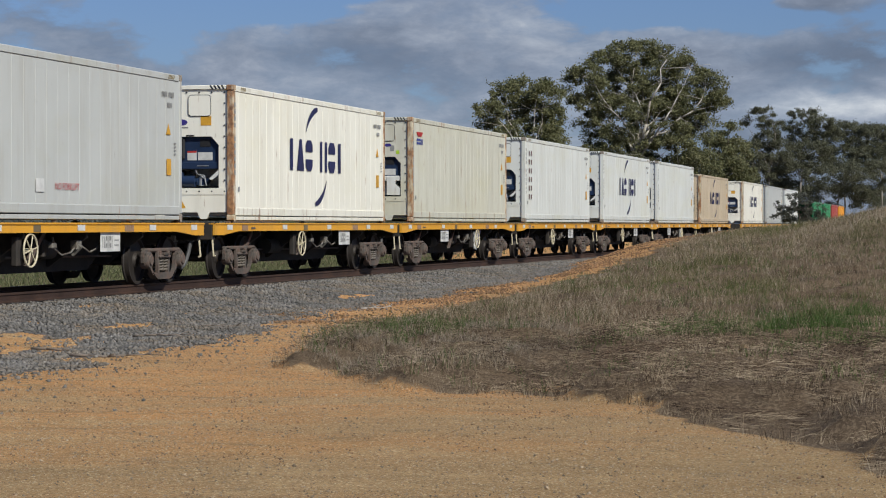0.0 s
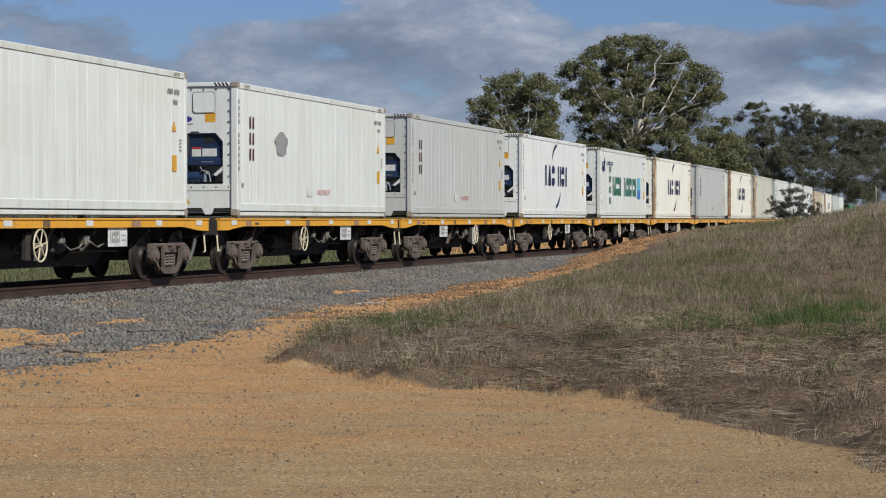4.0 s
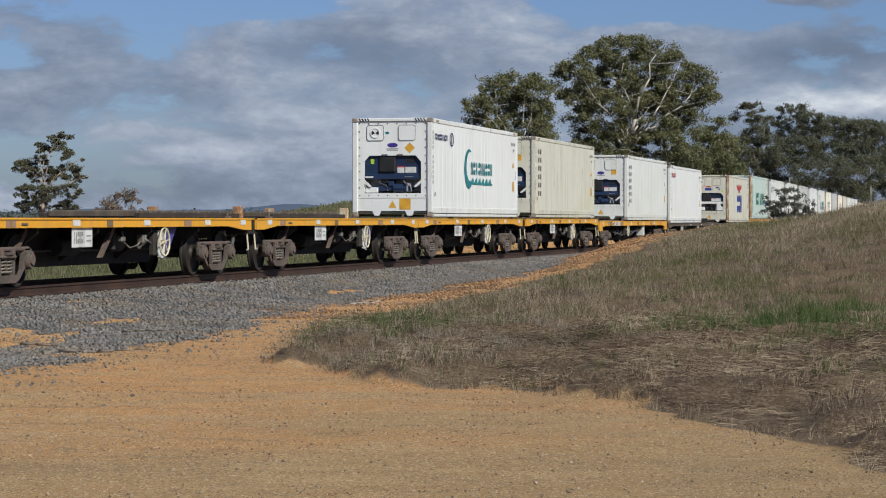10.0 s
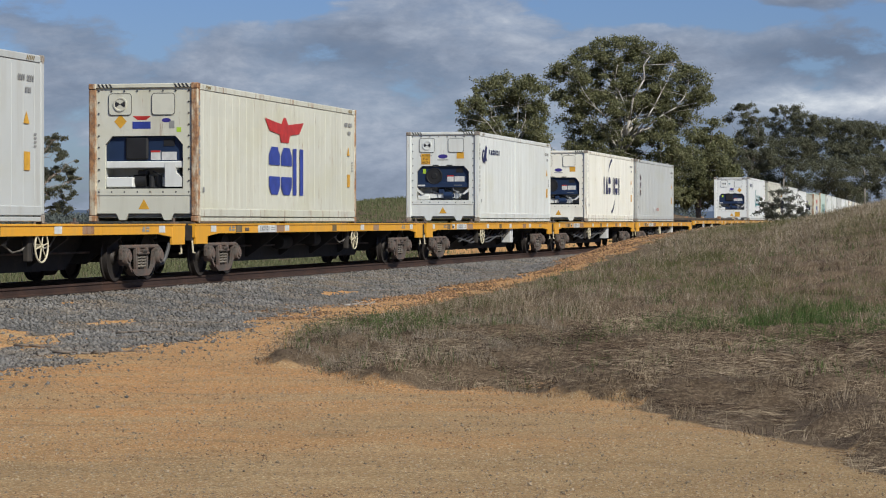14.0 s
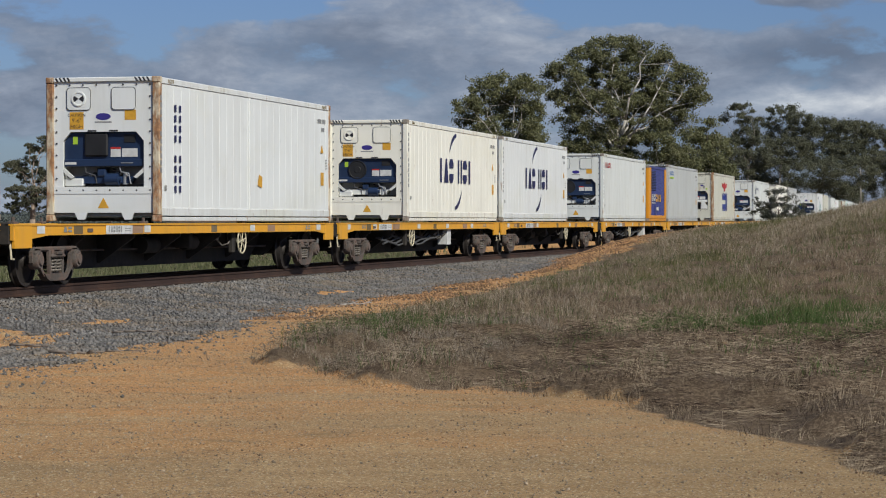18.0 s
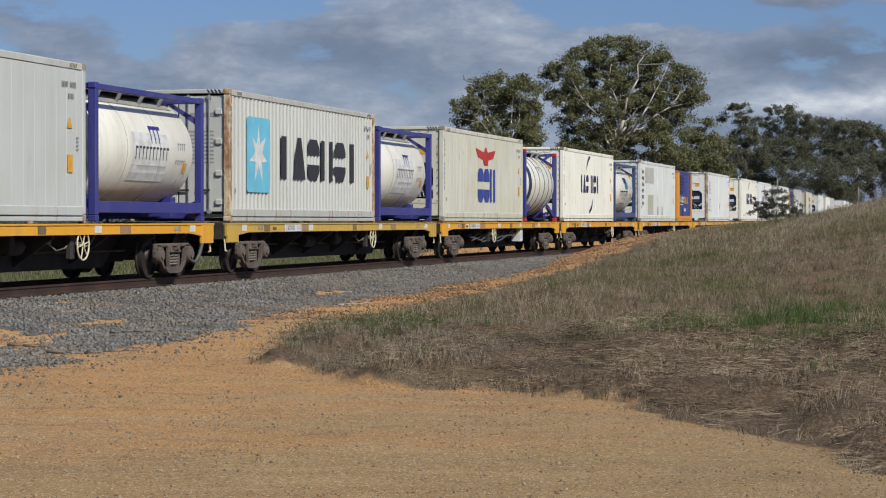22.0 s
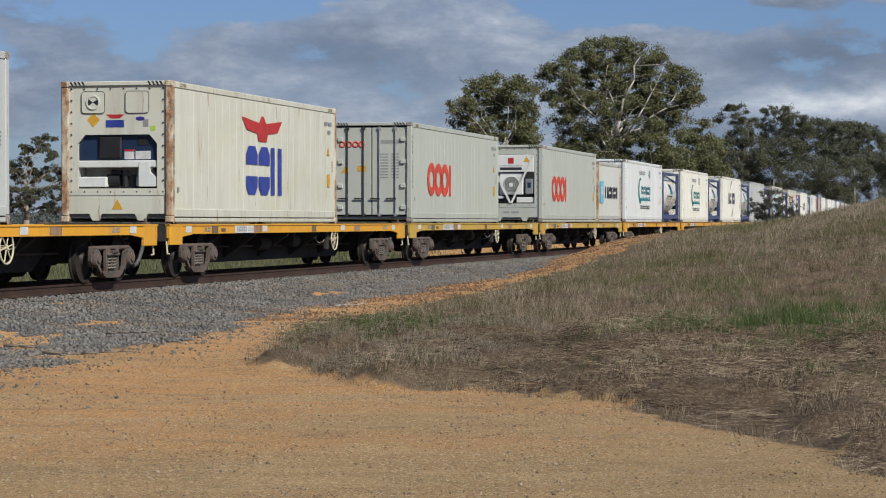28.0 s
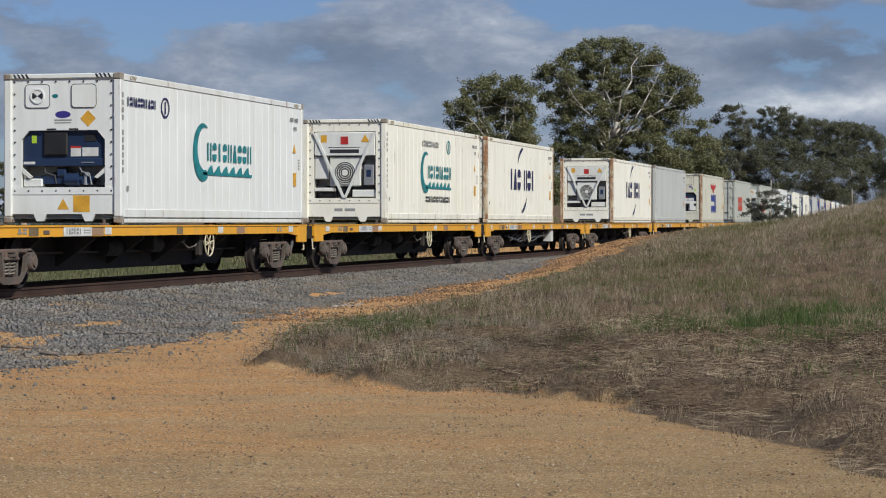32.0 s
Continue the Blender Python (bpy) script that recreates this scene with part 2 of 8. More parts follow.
# ---- materials ----
def surface(name, colour, rough=0.6, metal=0.0, vary=0.12, grain=30.0, patch=1.5, bump=0.0, second=None, second_at=(0.5, 0.7), spec=0.4, per_object=0.0, per_island=0.0):
    """A worn surface: a base colour, variation at two scales, a second colour in patches, and fine relief."""
    mt = bpy.data.materials.new(name)
    mt.use_nodes = True
    n = Nodes(mt.node_tree)
    bsdf = n.tree.nodes["Principled BSDF"]
    where = n.add("ShaderNodeTexCoord").outputs["Object"]
    coarse, small = n.noise(where, patch, 4.0), n.noise(where, grain, 3.0)
    col = n.mix(n.ramp(coarse, ((0.35, 0.0), (0.65, 1.0))), tuple(c * (1 - vary) for c in colour), tuple(min(c * (1 + vary), 1) for c in colour))
    col = n.mix(0.5 * vary / 0.12 * 0.25, col, n.mix(small, (0.25, 0.25, 0.25), (1.0, 1.0, 1.0)), "MULTIPLY")
    if second:
        col = n.mix(n.ramp(n.noise(where, patch * 1.7, 6.0, 0.65), ((second_at[0], 0.0), (second_at[1], 1.0))), col, second)
    if per_object:
        rnd = n.add("ShaderNodeObjectInfo").outputs["Random"]
        col = n.mix(1.0, col, n.ramp(rnd, ((0.0, 1 - per_object), (1.0, 1.0))), "MULTIPLY")
    if per_island:
        rnd = n.add("ShaderNodeNewGeometry").outputs["Random Per Island"]
        col = n.mix(1.0, col, n.ramp(rnd, ((0.0, 1 - per_island), (1.0, 1.0))), "MULTIPLY")
    n.link(col, bsdf.inputs["Base Color"])
    n.link(n.math("ADD", n.math("MULTIPLY", small, 0.2), rough - 0.1), bsdf.inputs["Roughness"])
    bsdf.inputs["Metallic"].default_value = metal
    bsdf.inputs["Specular IOR Level"].default_value = spec
    if bump:
        n.link(n.add("ShaderNodeBump", {"Height": small, "Strength": bump, "Distance": 0.02}).outputs[0], bsdf.inputs["Normal"])
    return mt


# ---- ground ----
def lattice(x, y, seed=0):
    """Smooth random values between 0 and 1 over a plane."""
    xi, yi = np.floor(x).astype(np.int64), np.floor(y).astype(np.int64)
    u, w = x - xi, y - yi
    u, w = u * u * (3 - 2 * u), w * w * (3 - 2 * w)

    def h(a, b):
        k = (a * 374761393 + b * 668265263 + seed * 1442695041) & 0x7FFFFFFF
        k = ((k ^ (k >> 13)) * 1274126177) & 0x7FFFFFFF
        return ((k ^ (k >> 16)) & 0xFFFF) / 65535.0
    return (h(xi, yi) * (1 - u) + h(xi + 1, yi) * u) * (1 - w) + (h(xi, yi + 1) * (1 - u) + h(xi + 1, yi + 1) * u) * w


def fbm(x, y, octaves=4, seed=0):
    out, amp, total = 0, 1.0, 0
    for o in range(octaves):
        out = out + amp * lattice(x * 2 ** o + 17.3 * o, y * 2 ** o + 5.1 * o, seed + o)
        total += amp
        amp *= 0.5
    return out / total


def smooth(a, b, x):
    t = np.clip((x - a) / (b - a), 0, 1)
    return t * t * (3 - 2 * t)


GROUND = -0.54
RIGHT_D, RIGHT_Z = (4.5, 6.5, 8.5, 11, 14, 18, 24, 40, 90), (0.76, 1.36, 1.50, 1.88, 2.55, 3.13, 3.50, 3.7, 2.0)
SHOULDER_S, SHOULDER_Z = (50, 56, 64, 70, 77, 81, 90, 100), (0, 0.05, 0.27, 0.27, 0.34, 0.44, 0.60, 0.66)
LEFT_D, LEFT_Z = (5, 9, 14, 20, 28, 40, 60), (0, 1.9, 3.0, 3.1, 2.2, 0.8, 0.0)


def ground_z(s, d):
    """Height of the ground; d is the distance to the right of the track's middle."""
    s, d = np.asarray(s, float), np.asarray(d, float)
    right = smooth(20, 75, s) * np.interp(d, (2.2, 4.5), (0, 1)) * np.interp(d, RIGHT_D, RIGHT_Z) * (1 - 0.6 * smooth(130, 300, s))
    left = smooth(70, 130, s) * np.interp(-d, LEFT_D, LEFT_Z) * (1 - 0.5 * smooth(160, 320, s))
    # the bare shoulder of the cutting, beside the track
    right = right + np.interp(s, SHOULDER_S, SHOULDER_Z) * np.interp(d, (3.4, 4.7, 5.3, 6.2, 7.0), (0, 1, 0.85, 0.12, 0)) * (1 - 0.5 * smooth(130, 220, s))
    far = 6.0 * smooth(150, 900, np.abs(d) + 0.2 * s) * smooth(60, 400, s) * np.where(d < 0, 0.25, 1.0)
    z = GROUND + np.where(d > 0, right, left) + far
    z = z + 0.10 * (fbm(s / 6, d / 6, 3, 3) - 0.5) * smooth(5, 12, np.abs(d)) + 0.03 * (fbm(s / 0.8, d / 0.8, 2, 5) - 0.5)
    # tussocks in the grass
    z = z + 0.25 * smooth(0.38, 0.68, fbm(s / 0.9, d / 0.9, 3, 63)) * smooth(7, 9, d) * smooth(0.55, 1.0, grass_mask(s, d)) * smooth(60, 25, s)
    # the ballast bed
    e = np.abs(d) + 0.35 * (fbm(s / 2.5, d / 2.5, 3, 9) - 0.5)
    bed = np.interp(e, (1.7, 4.9), (-0.20, GROUND - 0.04))
    return np.where(e < 4.9, np.maximum(z * 0 + bed, np.where(d > 2.2, z, bed)), z)


def track_xy(s, d):
    th = np.interp(s, _s, _th)
    return np.interp(s, _s, _tx) + d * np.cos(th), np.interp(s, _s, _ty) - d * np.sin(th)


INNER_S, INNER_D = (0, 10, 16, 24, 30, 40, 50, 57, 64, 72, 82, 95, 140), (9.7, 9.5, 7.7, 6.6, 6.7, 7.0, 6.9, 6.7, 6.3, 5.9, 5.5, 5.0, 4.8)   # where the grass begins beside the track


def grass_mask(s, d):
    """1 where grass grows, 0 on bare dirt and ballast."""
    wob = 1.6 * (fbm(s / 3.0, d / 3.0, 4, 21) - 0.5)
    inner = np.interp(s, INNER_S, INNER_D)
    front = np.interp(d, (9, 11.6, 14, 15.6, 16.6, 20, 60), (10.4, 7.4, 6.3, 2.8, 0.9, -3.2, -30))
    rag = 2.0 * (fbm(s / 0.9, d / 1.4, 3, 25) - 0.5)
    right = smooth(-0.25, 0.35, d - inner + wob * 0.55 + 0.5 * rag) * smooth(-0.3, 0.4, s - front + wob * 0.6 + 0.9 * rag)
    right = right * (1 - 0.8 * smooth(0.62, 0.72, fbm(s / 1.6, d / 1.6, 3, 27)) * smooth(18, 15, s))
    left = smooth(3.6, 5.0, -d + wob) * (1 - 0.9 * smooth(78, 88, s) * smooth(140, 120, s) * (1 - smooth(7.0, 9.0, -d + wob)))
    return np.where(d > 0, right, left)


BED_S, BED_D = (0, 12, 16, 20, 25, 32, 38, 44, 49, 56, 75, 120), (6.4, 6.1, 5.9, 5.4, 4.9, 4.8, 5.7, 6.0, 5.4, 4.2, 3.6, 3.4)


def bed_mask(s, d):
    e = np.abs(d) + 1.9 * (fbm(s / 1.3, d / 1.3, 4, 33) - 0.5)
    edge = np.interp(s, BED_S, BED_D)
    bare = smooth(0.58, 0.68, fbm(s / 1.3, d / 0.7, 3, 37)) * smooth(3.4, 4.4, d) * smooth(30, 20, s)
    for s0, d0, ws, wd in ((18.6, 3.75, 1.5, 0.22), (13.6, 4.1, 2.2, 0.75), (33.0, 3.45, 2.0, 0.16), (24.5, 3.2, 1.0, 0.08)):
        bare = np.maximum(bare, smooth(0.35, 0.6, np.exp(-((s - s0) / ws) ** 2 - ((d - d0) / wd) ** 2) + 1.5 * (fbm(s / 0.5, d / 0.22, 3, 39) - 0.5)))
    return (1 - smooth(-0.35, 0.35, e - np.where(d > 0, edge, 4.2))) * (1 - 0.95 * bare)


def ground_material():
    mt = bpy.data.materials.new("earth")
    mt.use_nodes = True
    n = Nodes(mt.node_tree)
    bsdf = n.tree.nodes["Principled BSDF"]
    where = n.add("ShaderNodeTexCoord").outputs["Object"]
    grassy = n.add("ShaderNodeAttribute", attribute_name="grassy").outputs["Fac"]
    bedded = n.add("ShaderNodeAttribute", attribute_name="bedded").outputs["Fac"]
    big, mid, fine = n.noise(where, 0.35, 5.0, 0.6), n.noise(where, 2.2, 6.0, 0.65), n.noise(where, 30.0, 6.0, 0.8)
    grit = n.add("ShaderNodeTexVoronoi", {"Vector": where, "Scale": 75.0, "Randomness": 1.0})
    tint = n.add("ShaderNodeSeparateColor", {0: grit.outputs["Color"]}).outputs
    grassy = n.ramp(n.math("ADD", grassy, n.math("MULTIPLY", n.math("SUBTRACT", n.math("ADD", n.math("MULTIPLY", fine, 0.6), n.math("MULTIPLY", mid, 0.4)), 0.5), 1.5)), ((0.40, 0.0), (0.60, 1.0)))
    bedded = n.ramp(n.math("ADD", bedded, n.math("MULTIPLY", n.math("SUBTRACT", fine, 0.5), 1.5)), ((0.42, 0.0), (0.58, 1.0)))
    # ruts and drifts run across the dirt road
    along = n.add("ShaderNodeVectorMath", {0: where, 1: (0.5, 1.0, 1.0)}, operation="MULTIPLY").outputs[0]
    drift = n.noise(along, 1.3, 6.0, 0.66, 0.6)
    rut = n.noise(along, 3.6, 5.0, 0.6, 0.8)
    near = n.ramp(n.math("ADD", n.math("MULTIPLY", n.add("ShaderNodeSeparateXYZ", {0: where}).outputs[1], 0.04), n.math("MULTIPLY", big, 0.35)), ((0.76, 1.0), (1.02, 0.0)))
    sweep = n.noise(n.add("ShaderNodeVectorMath", {0: where, 1: (0.16, 0.42, 1.0)}, operation="MULTIPLY").outputs[0], 1.0, 3.0, 0.5, 1.2)
    close = n.ramp(n.math("MULTIPLY", n.add("ShaderNodeSeparateXYZ", {0: where}).outputs[1], 0.02), ((0.42, 1.0), (0.62, 0.0)))
    dirt = n.mix(n.math("MULTIPLY", n.ramp(sweep, ((0.44, 0.0), (0.60, 0.85))), close), (0.475, 0.232, 0.102), (0.375, 0.231, 0.130))
    dirt = n.mix(n.ramp(big, ((0.52, 0.0), (0.66, 0.5))), dirt, (0.30, 0.187, 0.106))
    dirt = n.mix(n.math("MULTIPLY", near, 0.7), dirt, (0.315, 0.201, 0.114))
    dirt = n.mix(n.ramp(drift, ((0.50, 0.0), (0.64, 0.65))), dirt, (0.43, 0.278, 0.163))
    dirt = n.mix(n.ramp(drift, ((0.33, 0.75), (0.44, 0.0))), dirt, (0.225, 0.140, 0.080))
    dirt = n.mix(n.ramp(rut, ((0.58, 0.0), (0.68, 0.6))), dirt, (0.20, 0.135, 0.085))
    dirt = n.mix(n.ramp(mid, ((0.54, 0.0), (0.76, 0.5))), dirt, (0.26, 0.165, 0.095))
    dirt = n.mix(n.ramp(fine, ((0.50, 0.0), (0.68, 0.55))), dirt, (0.55, 0.40, 0.26))
    dirt = n.mix(n.ramp(fine, ((0.34, 0.75), (0.48, 0.0))), dirt, (0.15, 0.095, 0.055))
    # grit: every grain has its own tone, a few are whitish or dark
    dirt = n.mix(0.75, dirt, n.ramp(tint[0], ((0.0, 0.55), (0.5, 1.0), (1.0, 1.0))), "MULTIPLY")
    dirt = n.mix(n.ramp(tint[1], ((0.90, 0.0), (0.96, 0.75))), dirt, (0.60, 0.50, 0.38))
    dirt = n.mix(n.ramp(tint[2], ((0.90, 0.0), (0.96, 0.7))), dirt, (0.11, 0.075, 0.05))
    # redder up the track
    dirt = n.mix(n.ramp(n.math("MULTIPLY", n.add("ShaderNodeSeparateXYZ", {0: where}).outputs[1], 0.01), ((0.36, 0.0), (0.60, 0.65))), dirt, n.mix(mid, (0.30, 0.138, 0.058), (0.50, 0.262, 0.122)))
    # greyer and more trodden towards the grass
    east = n.ramp(n.math("ADD", n.math("MULTIPLY", n.add("ShaderNodeSeparateXYZ", {0: where}).outputs[0], 0.10), n.math("MULTIPLY", big, 0.6)), ((0.15, 0.0), (0.75, 0.28)))
    dirt = n.mix(east, dirt, (0.205, 0.148, 0.088))
    dirt = n.mix(1.0, dirt, (1.46, 1.50, 1.27), "MULTIPLY")
    soil = n.mix(mid, (0.066, 0.044, 0.027), (0.20, 0.142, 0.088))
    soil = n.mix(n.ramp(n.noise(where, 1.1, 4.0, 0.6), ((0.50, 0.0), (0.62, 0.5))), soil, (0.035, 0.026, 0.020))
    soil = n.mix(n.ramp(fine, ((0.46, 0.0), (0.60, 0.8))), soil, (0.29, 0.215, 0.138))
    stone = n.mix(fine, (0.06, 0.058, 0.055), (0.26, 0.25, 0.235))
    col = n.mix(bedded, n.mix(grassy, dirt, soil), stone)
    n.link(col, bsdf.inputs["Base Color"])
    bsdf.inputs["Roughness"].default_value = 0.95
    bsdf.inputs["Specular IOR Level"].default_value = 0.15
    n.link(n.add("ShaderNodeBump", {"Height": n.math("SUBTRACT", n.math("ADD", n.math("MULTIPLY", fine, 0.8), mid), n.math("MULTIPLY", grit.outputs["Distance"], 0.55)), "Strength": 0.9, "Distance": 0.03}).outputs[0], bsdf.inputs["Normal"])
    return mt


def build_ground():
    sv = np.concatenate([np.linspace(-880, -30, 30), np.arange(-25, 0, 1.0), np.arange(0, 95, 0.3), np.arange(95, 160, 1.0), np.linspace(162, 400, 60), np.linspace(420, 1390, 30)])
    dv = np.concatenate([-np.geomspace(2400, 32, 30), np.arange(-30, -8, 0.8), np.arange(-8, 0, 0.3), np.arange(0, 22, 0.22), np.arange(22, 60, 1.0), np.geomspace(62, 2400, 26)])
    S, D = np.meshgrid(sv, dv, indexing="ij")
    X, Y = track_xy(S, D)
    Z = ground_z(S, D)
    i = np.arange(S.size).reshape(S.shape)
    quads = np.stack([i[:-1, :-1], i[:-1, 1:], i[1:, 1:], i[1:, :-1]], -1).reshape(-1, 4)
    me = soup("ground", np.stack([X, Y, Z], -1).reshape(-1, 3), quads[:, ::-1], ground_material(), True)
    for name, mask in (("grassy", grass_mask(S, D)), ("bedded", bed_mask(S, D))):
        me.attributes.new(name, "FLOAT", "POINT").data.foreach_set("value", mask.ravel().astype(np.float32))
    tagged(new("ground", me), "orange dirt track beside grassy banks and grey ballast", "ground", kind="structure")


build_ground()


def build_rails():
    steel = surface("rail_steel", (0.085, 0.052, 0.040), 0.6, 0.5, 0.2, 20, 0.8, 0.2, (0.12, 0.066, 0.045))
    prof = ((-0.07, -0.17), (0.07, -0.17), (0.07, -0.155), (0.015, -0.13), (0.015, -0.045), (0.036, -0.035), (0.036, -0.004), (0.03, 0), (-0.03, 0), (-0.036, -0.004), (-0.036, -0.035), (-0.015, -0.045), (-0.015, -0.13), (-0.07, -0.155))
    sv = np.concatenate([np.arange(-880, -20, 20), np.arange(-20, 150, 4), np.arange(150, 1380, 15)])
    for side in (0.80, -0.80):
        pts = []
        for s in sv:
            for u, z in prof:
                pts.append(on_track(s, side + u, z))
        k = len(prof)
        fs = [(i * k + j, i * k + (j + 1) % k, (i + 1) * k + (j + 1) % k, (i + 1) * k + j) for i in range(len(sv) - 1) for j in range(k)]
        tagged(new("rail", Geo().poly(pts, fs).mesh("rail")), "rusty brown steel rail on grey ballast", "rail", "rails of the track", "structure").data.materials.append(steel)


build_rails()


# ---- the train: materials ----
def paint(name, colour, dirt=0.3, rust=0.0, rough=0.45):
    """Painted steel with rain streaks, grime and rust that starts at chips and seams."""
    mt = bpy.data.materials.new(name)
    mt.use_nodes = True
    n = Nodes(mt.node_tree)
    bsdf = n.tree.nodes["Principled BSDF"]
    where = n.add("ShaderNodeTexCoord").outputs["Object"]
    rnd = n.add("ShaderNodeObjectInfo").outputs["Random"]
    here = n.add("ShaderNodeVectorMath", {0: where, 1: n.add("ShaderNodeCombineXYZ", {0: n.math("MULTIPLY", rnd, 90.0), 1: n.math("MULTIPLY", rnd, 37.0)}).outputs[0]}).outputs[0]
    streak = n.noise(n.add("ShaderNodeVectorMath", {0: here, 1: (1.5, 1.5, 0.16)}, operation="MULTIPLY").outputs[0], 1.6, 6.0, 0.65)
    cloud, fine = n.noise(here, 0.5, 4.0), n.noise(here, 40.0, 3.0)
    col = n.mix(n.ramp(cloud, ((0.3, 0.0), (0.7, 1.0))), tuple(c * 0.93 for c in colour), colour)
    col = n.mix(n.ramp(streak, ((0.48, 0.0), (0.78, dirt))), col, (0.28, 0.23, 0.15))
    col = n.mix(n.ramp(n.noise(here, 3.2, 6.0, 0.7), ((0.60, 0.0), (0.75, dirt * 0.5))), col, (0.22, 0.19, 0.15))
    # wide yellowish weathering, short dark scrapes and pale touched-up patches
    wide = n.noise(n.add("ShaderNodeVectorMath", {0: here, 1: (0.30, 0.30, 0.75)}, operation="MULTIPLY").outputs[0], 1.0, 4.0, 0.6)
    col = n.mix(n.ramp(wide, ((0.50, 0.0), (0.68, min(0.9 * dirt, 0.5)))), col, tuple(c * q for c, q in zip(colour, (0.84, 0.80, 0.60))))
    scrape = n.noise(n.add("ShaderNodeVectorMath", {0: here, 1: (5.0, 5.0, 1.1)}, operation="MULTIPLY").outputs[0], 1.0, 5.0, 0.75)
    col = n.mix(n.ramp(scrape, ((0.685, 0.0), (0.73, min(1.6 * dirt, 0.75)))), col, (0.20, 0.17, 0.13))
    cells = n.add("ShaderNodeTexVoronoi", {"Vector": n.add("ShaderNodeVectorMath", {0: here, 1: (0.55, 0.55, 0.8)}, operation="MULTIPLY").outputs[0], "Scale": 1.0}, distance="CHEBYCHEV")
    pick = n.add("ShaderNodeSeparateColor", {0: cells.outputs["Color"]}).outputs[0]
    col = n.mix(n.ramp(pick, ((0.80, 0.0), (0.82, min(0.8 * dirt, 0.4)))), col, tuple(c * 0.86 for c in colour))
    if rust:
        z = n.add("ShaderNodeSeparateXYZ", {0: n.add("ShaderNodeVectorMath", {0: here, 1: (7.0, 7.0, 0.9) if rust < 0.9 else (4.0, 4.0, 1.5)}, operation="MULTIPLY").outputs[0]})
        run = n.noise(n.add("ShaderNodeCombineXYZ", {0: z.outputs[0], 1: z.outputs[1], 2: z.outputs[2]}).outputs[0], 1.0, 6.0, 0.7)
        col = n.mix(n.ramp(run, ((0.66 - 0.27 * rust, 0.0), (0.76 - 0.22 * rust, 0.9))), col, n.mix(n.ramp(n.noise(here, 9.0, 5.0, 0.7), ((0.38, 0.0), (0.62, 1.0))), (0.14, 0.052, 0.022), (0.40, 0.185, 0.070)))
    n.link(col, bsdf.inputs["Base Color"])
    n.link(n.math("ADD", n.math("MULTIPLY", streak, 0.25), rough - 0.12), bsdf.inputs["Roughness"])
    bsdf.inputs["Specular IOR Level"].default_value = 0.35
    n.link(n.add("ShaderNodeBump", {"Height": n.noise(here, 1.1, 3.0), "Strength": 0.12, "Distance": 0.05}).outputs[0], bsdf.inputs["Normal"])
    return mt


HUES = {"white": (0.74, 0.76, 0.715), "bright": (0.79, 0.805, 0.775), "cream": (0.92, 0.895, 0.775), "grey": (0.545, 0.56, 0.535), "beige": (0.66, 0.65, 0.54), "mint": (0.55, 0.67, 0.60),
        "tan": (0.62, 0.51, 0.36), "ooclgrey": (0.50, 0.52, 0.455), "boxgrey": (0.52, 0.525, 0.49), "green": (0.03, 0.22, 0.09), "red": (0.35, 0.06, 0.05), "blue": (0.045, 0.055, 0.20),
        "orange": (0.72, 0.30, 0.025), "frameblue": (0.05, 0.075, 0.17), "deepblue": (0.04, 0.045, 0.22)}
SKIN, POST = {}, {}
for _k, _c in HUES.items():
    SKIN[_k] = paint(_k + "_paint", _c, {"cream": 0.23, "beige": 0.40, "tan": 0.50, "white": 0.30, "grey": 0.30}.get(_k, 0.22), {"cream": 0.15, "beige": 0.20, "tan": 0.28, "white": 0.04}.get(_k, 0.0))
    POST[_k] = paint(_k + "_post_paint", tuple(c * 0.95 for c in _c), 0.40, {"cream": 0.36, "beige": 0.40, "tan": 0.45, "boxgrey": 0.4}.get(_k, 0.20))
RUSTY = paint("rust_streaked_paint", (0.66, 0.58, 0.43), 0.6, 1.0, 0.7)
WHITEPART = paint("machine_white_paint", (0.74, 0.75, 0.71), 0.3, 0.05)
# grey instead of white: shade in the machine recess is put into the paint
RECESS = paint("recess_shade_grey", (0.42, 0.42, 0.40), 0.7, 0.15)
UNITBLUE = surface("machine_blue_paint", (0.016, 0.032, 0.075), 0.42, 0, 0.15, 25, 1.2)
# black machine parts; also the painted shade of slots, louvre gaps and fan openings
BLACKISH = surface("black_parts_and_gaps", (0.018, 0.018, 0.019), 0.6, 0, 0.2, 20, 2)
# grimy steel, with the black shade under the decks put into its colour
DARKFRAME = surface("grimy_shaded_steel", (0.034, 0.030, 0.026), 0.8, 0.0, 0.25, 14, 1.2, 0.2, (0.060, 0.047, 0.037))
BOGIE = surface("rusty_cast_steel", (0.112, 0.094, 0.080), 0.9, 0.0, 0.35, 18, 2.6, 0.4, (0.150, 0.085, 0.062), (0.45, 0.72))
# bogie steel made paler: the sunlight on the brake gear is in this colour
BRAKEGEAR = surface("sunlit_pale_brake_steel", (0.24, 0.225, 0.195), 0.7, 0.2, 0.35, 14, 3.0, 0.2, (0.09, 0.07, 0.055), (0.45, 0.65))
SPRING = surface("spring_steel", (0.26, 0.225, 0.185), 0.7, 0.1, 0.3, 20, 3.0, 0.2)
# wheels made darker to carry the shade behind the side frames' windows
WHEEL = surface("shaded_wheel_steel", (0.050, 0.042, 0.037), 0.6, 0.4, 0.2, 15, 2.0, 0.2)
YELLOW = paint("wagon_yellow_paint", (0.78, 0.375, 0.032), 0.35, 0.12)
MUSTARD = paint("faded_yellow_paint", (0.60, 0.38, 0.07), 0.45, 0.2)
RUSTSPOT = paint("scraped_sill_paint", (0.34, 0.21, 0.13), 0.6, 0.5, 0.8)
